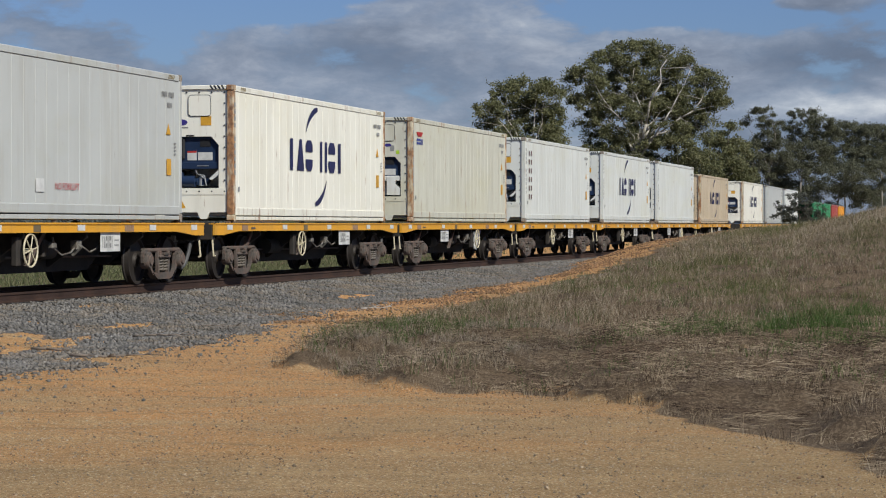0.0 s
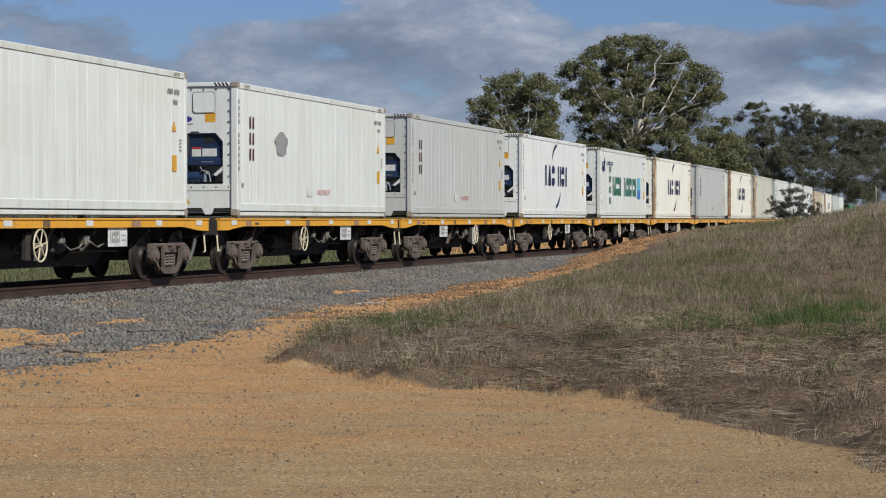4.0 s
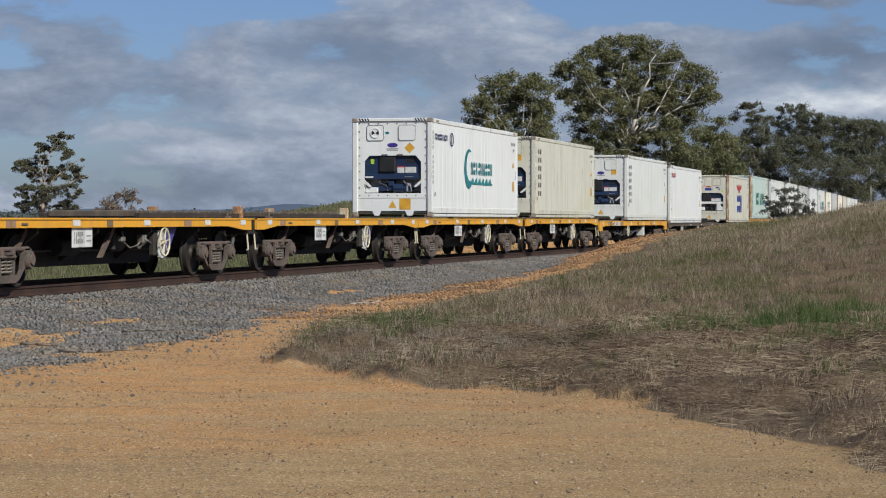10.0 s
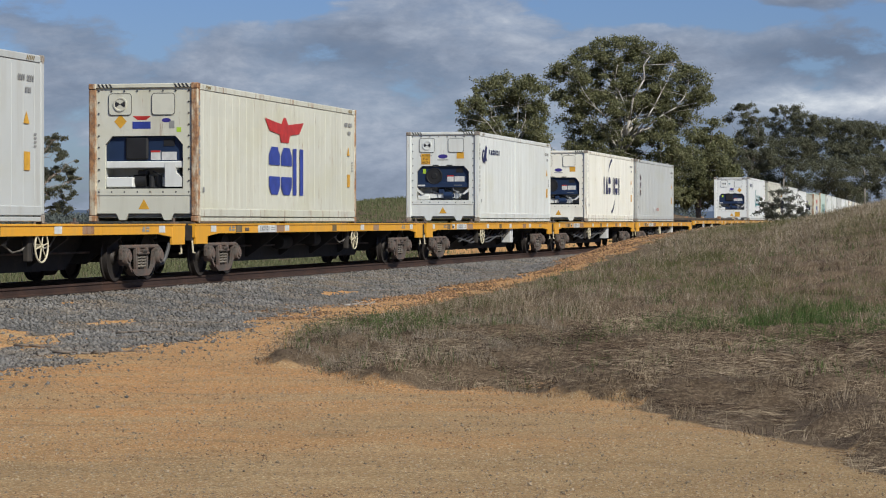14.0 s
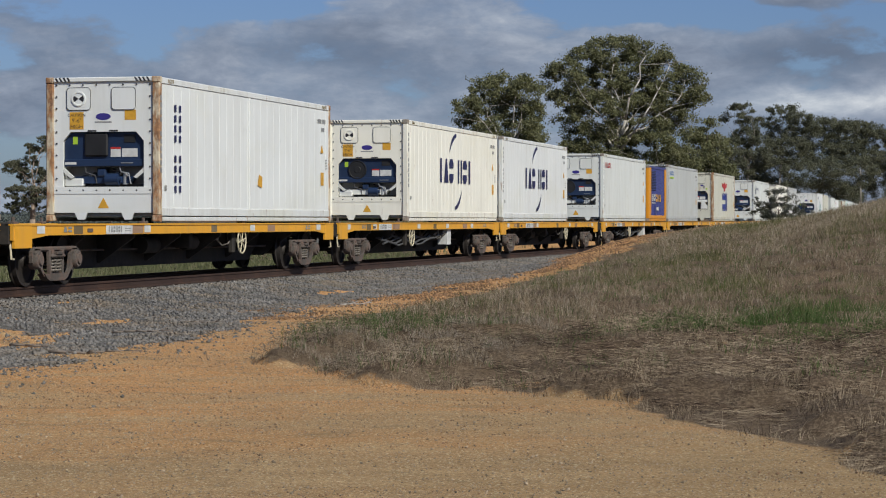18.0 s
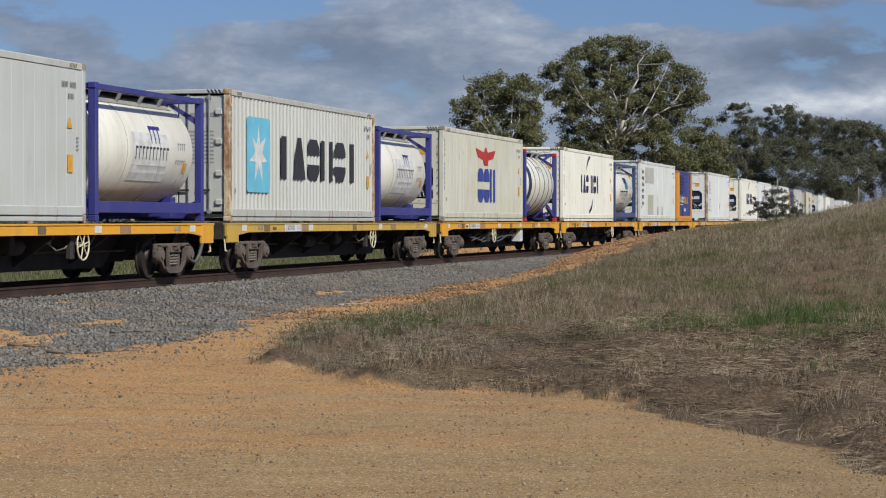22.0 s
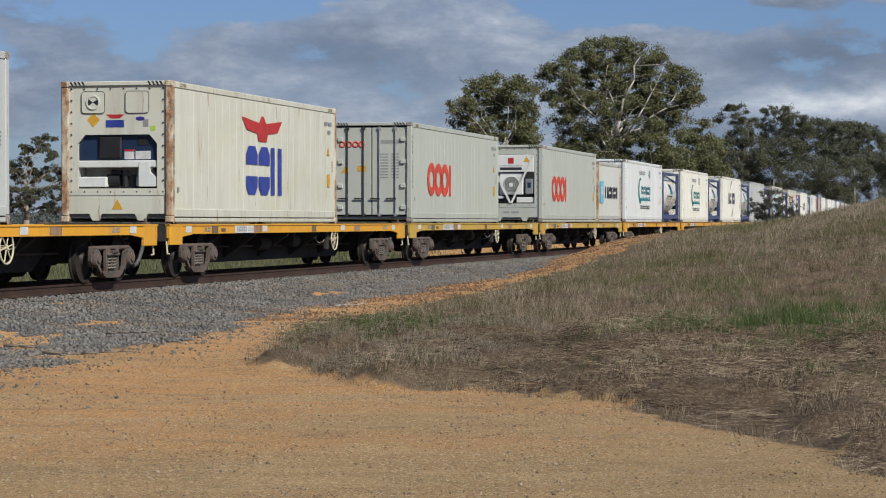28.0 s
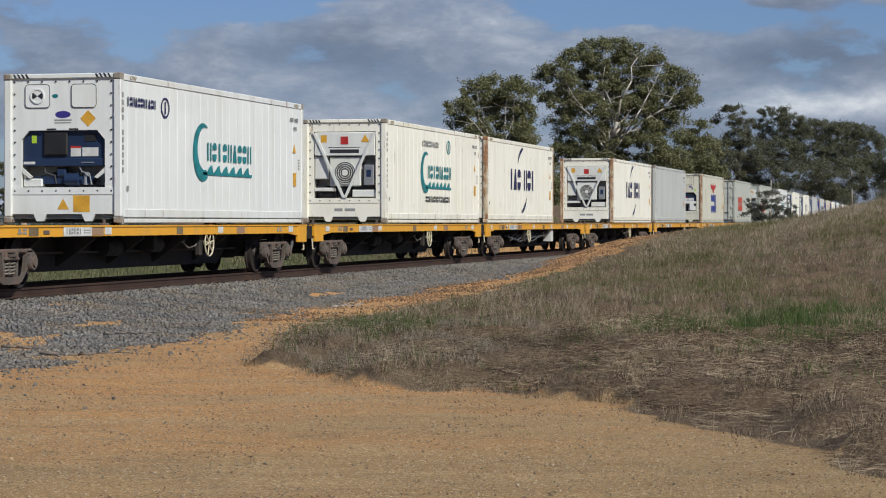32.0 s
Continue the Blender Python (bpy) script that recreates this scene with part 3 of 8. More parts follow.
GREASE = paint("greasy_sill_paint", (0.16, 0.115, 0.06), 0.7, 0.3, 0.8)
BROWNSILL = paint("brown_wagon_paint", (0.10, 0.082, 0.066), 0.5, 0.3, 0.8)
IVORY = surface("ivory_wheel_paint", (0.62, 0.55, 0.38), 0.5)
PLATE = surface("white_plate", (0.66, 0.66, 0.63), 0.5, 0, 0.15, 30, 4, 0, (0.4, 0.36, 0.3), (0.6, 0.8))
HAZARD = surface("edge_stripes", (0.20, 0.13, 0.03), 0.6)
INK = surface("dark_ink", (0.03, 0.03, 0.035), 0.5)
NAVY = surface("navy_ink", (0.018, 0.020, 0.085), 0.5, 0, 0.2, 30, 4)
LOGOBLUE = surface("royal_blue_ink", (0.035, 0.06, 0.30), 0.5, 0, 0.2, 30, 4)
LOGORED = surface("red_ink", (0.50, 0.035, 0.03), 0.5, 0, 0.2, 30, 4)
CORAL = surface("coral_ink", (0.68, 0.075, 0.04), 0.5, 0, 0.2, 30, 4)
TEAL = surface("teal_ink", (0.015, 0.21, 0.23), 0.5, 0, 0.25, 30, 4)
SEAGREEN = surface("sea_green_ink", (0.03, 0.20, 0.14), 0.5, 0, 0.3, 30, 4)
SKYBLUE = surface("sky_blue_ink", (0.16, 0.50, 0.66), 0.5, 0, 0.1)
MIDBLUE = surface("mid_blue_ink", (0.05, 0.20, 0.52), 0.5, 0, 0.1)
PURPLE = surface("violet_ink", (0.045, 0.035, 0.22), 0.5, 0, 0.1)
AMBER = surface("amber_sticker", (0.66, 0.35, 0.04), 0.5, 0, 0.15, 40, 5)
LIME = surface("lime_sticker", (0.42, 0.62, 0.05), 0.5, 0, 0.1)
SMALLPRINT = surface("faded_print", (0.28, 0.28, 0.27), 0.6)
GALV = surface("galvanised_steel", (0.42, 0.43, 0.43), 0.45, 0.6, 0.12, 25, 3)
HOSE = surface("grey_hose", (0.085, 0.085, 0.085), 0.55, 0, 0.15)
TANKSKIN = paint("tank_white_paint", (0.80, 0.775, 0.68), 0.35, 0.05, 0.3)
CASTING = surface("scuffed_casting", (0.40, 0.36, 0.30), 0.8, 0.1, 0.3, 30, 6, 0.2, (0.16, 0.10, 0.07), (0.45, 0.65))
PATCHED = paint("patched_grey_paint", (0.52, 0.515, 0.45), 0.6, 0.12)
TARPBLUE = surface("purple_blue_paint", (0.06, 0.06, 0.22), 0.5, 0, 0.2)

# ---- the train: meshes that are shared ----
LIB = {}


def shared(key, make, smooth=False):
    if key not in LIB:
        LIB[key] = make().mesh(key, smooth)
    return LIB[key]


def words(body, size):
    """The outline of some text as a mesh, upright in the x-z plane, reading along +x."""
    key = "text_" + body
    if key not in LIB:
        cu = bpy.data.curves.new(key, "FONT")
        cu.body, cu.size, cu.align_x, cu.align_y = body, size, "CENTER", "CENTER"
        ob = new(key, cu)
        me = bpy.data.meshes.new_from_object(ob.evaluated_get(bpy.context.evaluated_depsgraph_get()))
        bpy.data.objects.remove(ob)
        me.transform(Euler((math.pi / 2, 0, 0)).to_matrix().to_4x4())
        me.materials.clear()
        LIB[key] = me
    return LIB[key]


def ribbed(length, z0, z1, pitch, wide, deep, z_in=0.0):
    """A steel side with upright ribs; its outer face looks along -y and stands at y = 0."""
    g, xs = Geo(), []
    n = max(int(round(length / pitch)), 1)
    step = length / n
    prof = []
    for i in range(n):
        a = -length / 2 + i * step
        prof += [(a, deep), (a + (step - wide) / 2, deep), (a + (step - wide) / 2 + deep, 0.0), (a + (step + wide) / 2 - deep, 0.0), (a + (step + wide) / 2, deep)]
    prof.append((length / 2, deep))
    pts = [(x, y, z) for x, y in prof for z in (z0, z1)]
    g.poly(pts, [(2 * i, 2 * i + 2, 2 * i + 3, 2 * i + 1) for i in range(len(prof) - 1)])
    back = [(x, 0.05, z) for x in (-length / 2, length / 2) for z in (z0, z1)]
    g.poly(back, [(0, 1, 3, 2)])
    return g


def letters(spans, z0, z1, thick=0.3):
    """Plain blocks where lettering stands: split blocks, pairs of bars, wedges and posts. spans: (a, b) along x."""
    g, h = Geo(), z1 - z0
    for i, (a, b) in enumerate(spans):
        w, start = b - a, len(g.v)
        k = w * max(thick, 0.30)
        kind = "RAWRRAPWRARP"[(i + len(spans)) % 12]
        c = min(w, h) * 0.22
        shapes = {"R": ([(c, 0), (w - c, 0), (w, c), (w, h * 0.38), (0, h * 0.38), (0, c)], [(0, h * 0.62), (w, h * 0.62), (w, h - c), (w - c, h), (c, h), (0, h - c)]),
                  "A": ([(0, 0), (k, 0), (k, h), (0, h)], [(w - k, 0), (w, 0), (w, h), (w - k, h)]),
                  "W": ([(0, 0), (w, 0), (w / 2 + k * 0.5, h), (w / 2 - k * 0.5, h)],),
                  "P": ([(w * 0.25, 0), (w * 0.25 + k * 1.3, 0), (w * 0.25 + k * 1.3, h), (w * 0.25, h)],)}[kind]
        for out in shapes:
            g.poly([(a + x, -0.004, z0 + z) for x, z in out], [tuple(range(len(out)))])
        g.cuts.append((start, len(g.v)))
    return g


def spread(a, b, n, gap=0.18):
    step = (b - a) / n
    return [(a + i * step + step * gap / 2, a + (i + 1) * step - step * gap / 2) for i in range(n)]


def flat(outline, y=-0.004):
    """A thin plate of any outline in the x-z plane."""
    n = len(outline)
    return Geo().poly([(a, y, b) for a, b in outline] + [(a, 0, b) for a, b in outline], [tuple(range(n))] + [(i, (i + 1) % n, n + (i + 1) % n, n + i) for i in range(n)])


def crescent(cx, cz, r, a0, a1, thick, n=12):
    out, back = [], []
    for i in range(n + 1):
        t = i / n
        a = radians(a0 + (a1 - a0) * t)
        w = thick * math.sin(math.pi * min(t * 0.75 + 0.02, 1.0))
        out.append((cx + r * math.cos(a), cz + r * math.sin(a)))
        back.append((cx + (r - w) * math.cos(a), cz + (r - w) * math.sin(a)))
    g = Geo()
    for i in range(n):
        g.poly([(*out[i], 0), (*out[i + 1], 0), (*back[i + 1], 0), (*back[i], 0)], [(0, 1, 2, 3)])
    g.v = [(a, -0.004, b) for a, b, _ in g.v]
    return g


NEAR = -1.219
W = 1.219


def rounded(w, h, r, n=4):
    pts = []
    for cx, cy, a in ((w / 2 - r, h / 2 - r, 0), (-w / 2 + r, h / 2 - r, 90), (-w / 2 + r, -h / 2 + r, 180), (w / 2 - r, -h / 2 + r, 270)):
        pts += [(cx + r * math.cos(radians(a + 90 * i / n)), cy + r * math.sin(radians(a + 90 * i / n))) for i in range(n + 1)]
    return pts


def disc(r, n=20, sx=1.0):
    return [(sx * r * math.cos(2 * math.pi * i / n), r * math.sin(2 * math.pi * i / n)) for i in range(n)]


def end_plate(name, outline, y, z, x0, x1, material, parent, label="", key=None):
    """A raised plate on the rear end of a container. outline about (y, z)."""
    me = shared(key, lambda: Geo().prism(outline, 0, x0, x1)) if key else Geo().prism(outline, 0, x0, x1)
    return part(name, me, material, parent, label, at=pose(0, y, z))


def rect(w, h):
    return [(-w / 2, -h / 2), (w / 2, -h / 2), (w / 2, h / 2), (-w / 2, h / 2)]


TRI = [(-0.12, -0.1), (0.12, -0.1), (0.0, 0.11)]


# ---- the train: containers ----
def shell(box, skin, post, length, height, pitch=0.47, wide=0.05, deep=0.0035, rusty=False):
    """Walls, rails, posts, castings and roof that every box container has."""
    L2, k = length / 2, f"{length:.1f}_{height:.1f}"
    wall = shared(f"side_wall_{k}_{pitch}", lambda: ribbed(length - 0.30, 0.27, height - 0.15, pitch, wide, deep))
    part("side_wall", wall, skin, box, at=pose(0, NEAR + 0.012, 0))
    part("side_wall", wall, skin, box, at=pose(0, -NEAR - 0.012, 0, 0, 0, 180))
    rail = shared(f"bottom_rail_{k}", lambda: Geo().bbox(-L2 + 0.15, L2 - 0.15, -0.05, 0.04, 0.102, 0.27, 0.012).bbox(-L2 + 0.15, L2 - 0.15, -0.04, 0.04, 0.0, 0.082, 0.01))
    top = shared(f"top_rail_{k}", lambda: Geo().bbox(-L2 + 0.15, L2 - 0.15, -0.045, 0.05, height - 0.15, height - 0.01, 0.02))
    for y, turn in ((NEAR + 0.05, 0), (-NEAR - 0.05, 180)):
        part("bottom_rail", rail, post, box, at=pose(0, y, 0, 0, 0, turn))
        part("top_rail", top, post, box, at=pose(0, y, 0, 0, 0, turn))
    column = shared(f"corner_post_{k}", lambda: Geo().bbox(-0.075, 0.075, -0.08, 0.08, 0.118, height - 0.118, 0.02))
    cast = shared("corner_casting", lambda: Geo().bbox(-0.089, 0.089, -0.081, 0.081, 0, 0.118, 0.014).prism(disc(0.03, 10, 1.6), 1, -0.083, -0.0805))
    for x in (-L2 + 0.08, L2 - 0.08):
        for y in (NEAR + 0.083, -NEAR - 0.083):
            part("corner_post", column, RUSTY if rusty else post, box, "rust-streaked corner post" if rusty else "", at=pose(x, y, 0))
            for z in (0.0, height - 0.118):
                part("corner_casting", cast, RUSTY if rusty else CASTING, box, "", at=pose(x, y, z, 0, 0, 180 if y > 0 else 0))
    part("roof", shared(f"roof_{k}", lambda: Geo().bbox(-L2 + 0.1, L2 - 0.1, NEAR + 0.1, -NEAR - 0.1, height - 0.05, height - 0.015, 0.01)), skin, box)
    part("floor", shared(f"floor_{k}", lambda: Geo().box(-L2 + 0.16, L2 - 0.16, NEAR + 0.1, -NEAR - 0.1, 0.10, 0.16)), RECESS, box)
    part("front_wall", shared(f"front_wall_{k}", lambda: Geo().bbox(L2 - 0.10, L2 - 0.04, NEAR + 0.16, -NEAR - 0.16, 0.12, height - 0.1, 0.01)), skin, box)


def bolts(box, x, y0, y1, z0, z1, n, m):
    def make():
        g = Geo()
        for i in range(n):
            y = y0 + (y1 - y0) * i / (n - 1)
            for z in (z0, z1):
                g.cyl((x, y, z), (x - 0.018, y, z), 0.018, 6)
        for j in range(1, m - 1):
            z = z0 + (z1 - z0) * j / (m - 1)
            for y in (y0, y1):
                g.cyl((x, y, z), (x - 0.018, y, z), 0.018, 6)
        return g
    part("bolts", shared(f"bolts_{x}_{n}_{m}_{z0}", make), INK, box)


def header(box, skin, height, L2):
    part("header", shared(f"header_{height}_{L2}", lambda: Geo().bbox(-L2 + 0.01, -L2 + 0.12, -1.06, 1.06, height - 0.10, height - 0.005, 0.015)), skin, box)
    stripe = shared(f"hazard_{height}_{L2}", lambda: [Geo().poly([(-L2 + 0.007, y + i * 0.085 + o, height - 0.095 + 0.085 * q) for i in range(4) for o, q in ((0, 0), (0.042, 0), (0.092, 1), (0.05, 1))], [(4 * i, 4 * i + 1, 4 * i + 2, 4 * i + 3) for i in range(4)]) for y in (0.68,)][0])
    part("hazard_stripes", stripe, INK, box)
    part("hazard_stripes", stripe, INK, box, at=pose(0, -1.7, 0))


def hatch(box, skin, y, z, disc_too, L2):
    h = end_plate("vent_hatch", rounded(0.50, 0.44, 0.07), y, z, -L2 + 0.035, -L2 + 0.052, skin, box, key=f"hatch_{L2}")
    part("gasket", shared(f"gasket_{L2}", lambda: Geo().tube([(-L2 + 0.034, a, b) for a, b in rounded(0.51, 0.45, 0.07) + rounded(0.51, 0.45, 0.07)[:1]], 0.006, 5)), INK, h)
    if disc_too:
        def make():
            g = Geo().lathe(((0, 0.15), (-0.02, 0.15), (-0.02, 0.12), (-0.008, 0.115), (-0.008, 0.0)), 0, (-L2 + 0.036, 0, 0), 24)
            return g
        part("vent_disc", shared(f"vent_disc_{L2}", make, True), skin, h)
        def blades():
            g = Geo()
            for a in (0, 180):
                pts = [(0, 0)] + [(0.115 * math.cos(radians(a - 35 + 10 * i)), 0.115 * math.sin(radians(a - 35 + 10 * i))) for i in range(8)]
                g.poly([(-L2 + 0.024, p, q) for p, q in pts], [tuple(range(9))])
            return g
        part("vent_slot_plate", shared(f"vent_slots_{L2}", blades), INK, h)


def reefer_end(box, skin, kind, sign, L2=6.096, height=2.896):
    """The machine end of a refrigerated container."""
    x = -L2 + 0.05
    top, chamfer, low = 1.795, 1.61, 0.69
    outline = [(-1.06, 2.80), (1.06, 2.80), (1.06, chamfer), (0.865, chamfer), (0.70, top), (-0.70, top), (-0.865, chamfer), (-1.06, chamfer)]
    if kind == "thermo":
        outline = [(-1.06, 2.80), (1.06, 2.80), (1.06, 2.55), (-1.06, 2.55)]
        top, chamfer, low = 2.55, 2.55, 0.69
    half = 0.865 if kind != "thermo" else 0.90
    part("end_panel", shared(f"end_panel_{kind == 'thermo'}", lambda: Geo().prism(outline, 0, x, x + 0.06).box(x, x + 0.06, half, 1.06, low, chamfer).box(x, x + 0.06, -1.06, -half, low, chamfer)
                                                           .box(x - 0.012, x + 0.06, -1.06, 1.06, 0.55, low).box(x, x + 0.06, -1.06, 1.06, 0.17, 0.55)), skin, box)
    deep = x + 0.42
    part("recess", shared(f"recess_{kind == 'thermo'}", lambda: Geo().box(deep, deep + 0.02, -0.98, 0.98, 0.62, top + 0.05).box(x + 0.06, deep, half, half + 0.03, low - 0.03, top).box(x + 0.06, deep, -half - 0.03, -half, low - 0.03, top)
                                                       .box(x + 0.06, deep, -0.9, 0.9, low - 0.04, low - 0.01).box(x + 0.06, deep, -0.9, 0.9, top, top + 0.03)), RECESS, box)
    foot = shared("end_foot", lambda: Geo().prism([(-0.14, 0.17), (0.14, 0.17), (0.07, 0.03), (-0.07, 0.03)], 0, x, x + 0.07))
    for y in (0.48, -0.52):
        part("end_foot", foot, skin, box, at=pose(0, y, 0))
    header(box, skin, height, L2)
    bolts(box, x, -1.0, 1.0, 0.62, 2.74, 8, 10)
    if kind == "thermo":
        panel = part("upper_cover", shared("tk_upper", lambda: Geo().bbox(x - 0.02, x + 0.2, -0.88, 0.88, 1.87, 2.53, 0.02)), WHITEPART, box)
        part("maker_strip", shared("tk_bars", lambda: Geo().box(x - 0.026, x - 0.02, -0.42, 0.42, 1.95, 2.05).box(x - 0.026, x - 0.02, -0.46, 0.46, 2.10, 2.115)), INK, panel)
        fan = part("fan_housing", shared("tk_fan", lambda: Geo().bbox(x + 0.05, x + 0.35, -0.45, 0.45, 1.02, 1.84, 0.03)), WHITEPART, box)
        def grille():
            g = Geo().prism([(0.31 * math.cos(2 * math.pi * i / 28), 1.40 + 0.31 * math.sin(2 * math.pi * i / 28)) for i in range(28)], 0, x + 0.035, x + 0.052)
            return g
        # black disc painted as the shade inside the fan opening
        part("fan_opening", shared("tk_grille", grille), BLACKISH, fan)
        def rings():
            g = Geo()
            for r in (0.08, 0.14, 0.20, 0.26, 0.31):
                g.torus((x + 0.03, 0, 1.40), 0, r, 0.010, 24, 5)
            g.box(x + 0.02, x + 0.04, -0.07, 0.07, 1.33, 1.47)
            return g
        part("fan_guard", shared("tk_rings", rings), WHITEPART, fan)
        part("controller", shared("tk_ctrl", lambda: Geo().bbox(x + 0.02, x + 0.25, -0.84, -0.55, 1.05, 1.62, 0.02)), GALV, box)
        part("display", shared("tk_disp", lambda: Geo().box(x + 0.01, x + 0.022, -0.76, -0.63, 1.28, 1.48)), UNITBLUE, box)
        part("evaporator_box", shared("tk_left", lambda: Geo().bbox(x + 0.05, x + 0.3, 0.50, 0.88, 1.22, 1.86, 0.02)), WHITEPART, box)
        part("shelf", shared("tk_shelf", lambda: Geo().bbox(x + 0.03, x + 0.2, 0.3, 0.88, 0.88, 0.98, 0.01)), WHITEPART, box)
        part("lower_cover", shared("tk_low", lambda: Geo().bbox(x + 0.05, x + 0.3, -0.88, -0.2, 0.72, 0.92, 0.02)), WHITEPART, box)
        part("compressor", shared("tk_comp", lambda: Geo().cyl((x + 0.2, 0.75, 0.80), (x + 0.2, 0.3, 0.80), 0.10, 12).cyl((x + 0.2, 0.1, 0.85), (x + 0.2, -0.15, 0.85), 0.12, 12).box(x + 0.15, x + 0.35, -0.85, 0.85, 0.96, 1.04), True), BLACKISH, box)
        for sgn in (1, -1):
            part("brace", shared(f"tk_v_{sgn}", lambda: Geo().prism([(sgn * 0.84, 2.52), (sgn * 0.92, 2.52), (sgn * 0.06, 0.70), (sgn * -0.02, 0.70)], 0, x - 0.05, x - 0.01)), WHITEPART, box)
        end_plate("caution_label", rect(0.17, 0.2), 0.60, 2.35, x - 0.024, x - 0.02, AMBER, box)
        end_plate("warning_triangle", TRI, -0.60, 2.36, x - 0.032, x - 0.027, AMBER, box)
        end_plate("maker_plate", rect(0.22, 0.22), 0.0, 2.30, x - 0.026, x - 0.02, LOGORED, box, "small red plate")
        part("code_column", shared("tk_code", lambda: Geo().box(x - 0.003, x, -0.3, 0.0, 0.32, 0.40).box(x - 0.003, x, 0.06, 0.3, 0.32, 0.40)), SMALLPRINT, box)
        return
    hatch(box, skin, 0.52, 2.46, True, L2)
    hatch(box, skin, -0.44, 2.46, False, L2)
    if kind == "apl":
        unit = part("cooling_unit", shared("unit_apl", lambda: Geo().prism([(-0.86, 1.60), (-0.70, 1.785), (0.70, 1.785), (0.86, 1.60), (0.86, 1.27), (-0.86, 1.27)], 0, x + 0.08, x + 0.38)), UNITBLUE, box, "dark blue cooling unit")
        part("beam", shared("unit_beam", lambda: Geo().bbox(x + 0.03, x + 0.2, -0.86, 0.86, 1.12, 1.265, 0.015)), WHITEPART, box)
        part("lower_cover", shared("unit_low_a", lambda: Geo().bbox(x + 0.03, x + 0.3, 0.26, 0.86, 0.72, 0.93, 0.015)), WHITEPART, box)
        part("lower_cover", shared("unit_low_b", lambda: Geo().prism([(-0.46, 1.24), (-0.70, 1.24), (-0.70, 1.02), (-0.84, 0.92), (-0.84, 0.73), (-0.46, 0.73)], 0, x + 0.02, x + 0.3)), WHITEPART, box)
    else:
        unit = part("cooling_unit", shared("unit_std", lambda: Geo().prism([(-0.86, 1.60), (-0.70, 1.785), (0.70, 1.785), (0.86, 1.60), (0.86, 1.12), (-0.86, 1.12)], 0, x + 0.08, x + 0.38).bbox(x + 0.05, x + 0.2, -0.86, 0.86, 1.10, 1.25, 0.01)), UNITBLUE, box, "dark blue cooling unit")
        part("lower_tray", shared("unit_tray", lambda: Geo().prism([(0.66, 0.90), (-0.62, 0.90), (-0.5, 0.76), (0.52, 0.76)], 0, x + 0.1, x + 0.34)), UNITBLUE if kind == "carrier" else WHITEPART, box)
        for sgn in (1, -1):
            part("brace", shared(f"unit_brace_{sgn}", lambda: Geo().prism([(sgn * 0.86, 1.08), (sgn * 0.86, 0.98), (sgn * 0.70, 0.86), (sgn * 0.64, 0.89)], 0, x + 0.01, x + 0.06)), WHITEPART, box)
        part("drip_cover", shared("unit_drip", lambda: Geo().bbox(x + 0.05, x + 0.25, 0.46, 0.85, 0.70, 0.86, 0.02)), WHITEPART, box)
    if kind == "fan":
        part("condenser_fan", shared("unit_fan", lambda: Geo().lathe(((0, 0.27), (-0.03, 0.27), (-0.035, 0.245), (-0.02, 0.235), (-0.02, 0.10), (-0.03, 0.09), (-0.03, 0.0)), 0, (x + 0.075, 0.30, 1.47), 28), True), BLACKISH, unit, "round black fan guard")
    else:
        part("fan_cover", shared("unit_cover", lambda: Geo().bbox(x + 0.02, x + 0.1, -0.08, 0.42, 1.30, 1.77, 0.03)), BLACKISH, unit)
    part("display", shared("unit_disp", lambda: Geo().box(x + 0.07, x + 0.082, -0.66, -0.42, 1.58, 1.74)), BLACKISH, unit)
    part("data_label", shared("unit_lab1", lambda: Geo().box(x + 0.074, x + 0.081, -0.34, -0.13, 1.29, 1.49)), PLATE, unit)
    part("data_label", shared("unit_lab2", lambda: Geo().box(x + 0.074, x + 0.081, -0.70, -0.37, 1.29, 1.46)), PLATE, unit)
    part("label_head", shared("unit_lab3", lambda: Geo().box(x + 0.071, x + 0.075, -0.34, -0.13, 1.45, 1.49)), LOGORED, unit)
    if kind != "apl":
        part("energy_label", shared("unit_lime", lambda: Geo().box(x + 0.072, x + 0.081, 0.58, 0.68, 1.55, 1.70) if kind == "carrier" else Geo().box(x + 0.072, x + 0.081, -0.34, -0.24, 1.60, 1.72)), LIME, unit)
    def machine():
        g = Geo().cyl((x + 0.25, 0.30, 0.86), (x + 0.25, 0.02, 0.86), 0.13, 12).cyl((x + 0.22, -0.1, 0.95), (x + 0.22, -0.1, 0.72), 0.07, 10).cyl((x + 0.2, -0.3, 1.0), (x + 0.2, -0.3, 0.72), 0.05, 8)
        g.box(x + 0.2, x + 0.38, -0.8, 0.8, 0.68, 0.74).bbox(x + 0.15, x + 0.3, -0.02, 0.2, 0.98, 1.08, 0.02).tube([(x + 0.15, 0.35, 0.95), (x + 0.12, 0.5, 0.90), (x + 0.15, 0.62, 0.74)], 0.014, 6)
        g.tube([(x + 0.14, -0.15, 1.05), (x + 0.10, -0.4, 0.95), (x + 0.15, -0.55, 0.75)], 0.014, 6)
        return g
    part("compressor", shared("unit_machine", machine, True), BLACKISH, box)
    part("receiver", shared("unit_receiver", lambda: Geo().cyl((x + 0.15, -0.42, 0.74), (x + 0.15, -0.42, 0.98), 0.06, 12), True), GALV, box)
    end_plate("warning_triangle", TRI, 0.0, 0.36, x - 0.004, x, AMBER, box, "yellow warning triangle", key="tri_border")
    if kind == "apl":
        end_plate("diamond_label", [(-0.14, 0), (0, 0.15), (0.14, 0), (0, -0.15)], 0.52, 2.10, x - 0.004, x, AMBER, box, key="diamond")
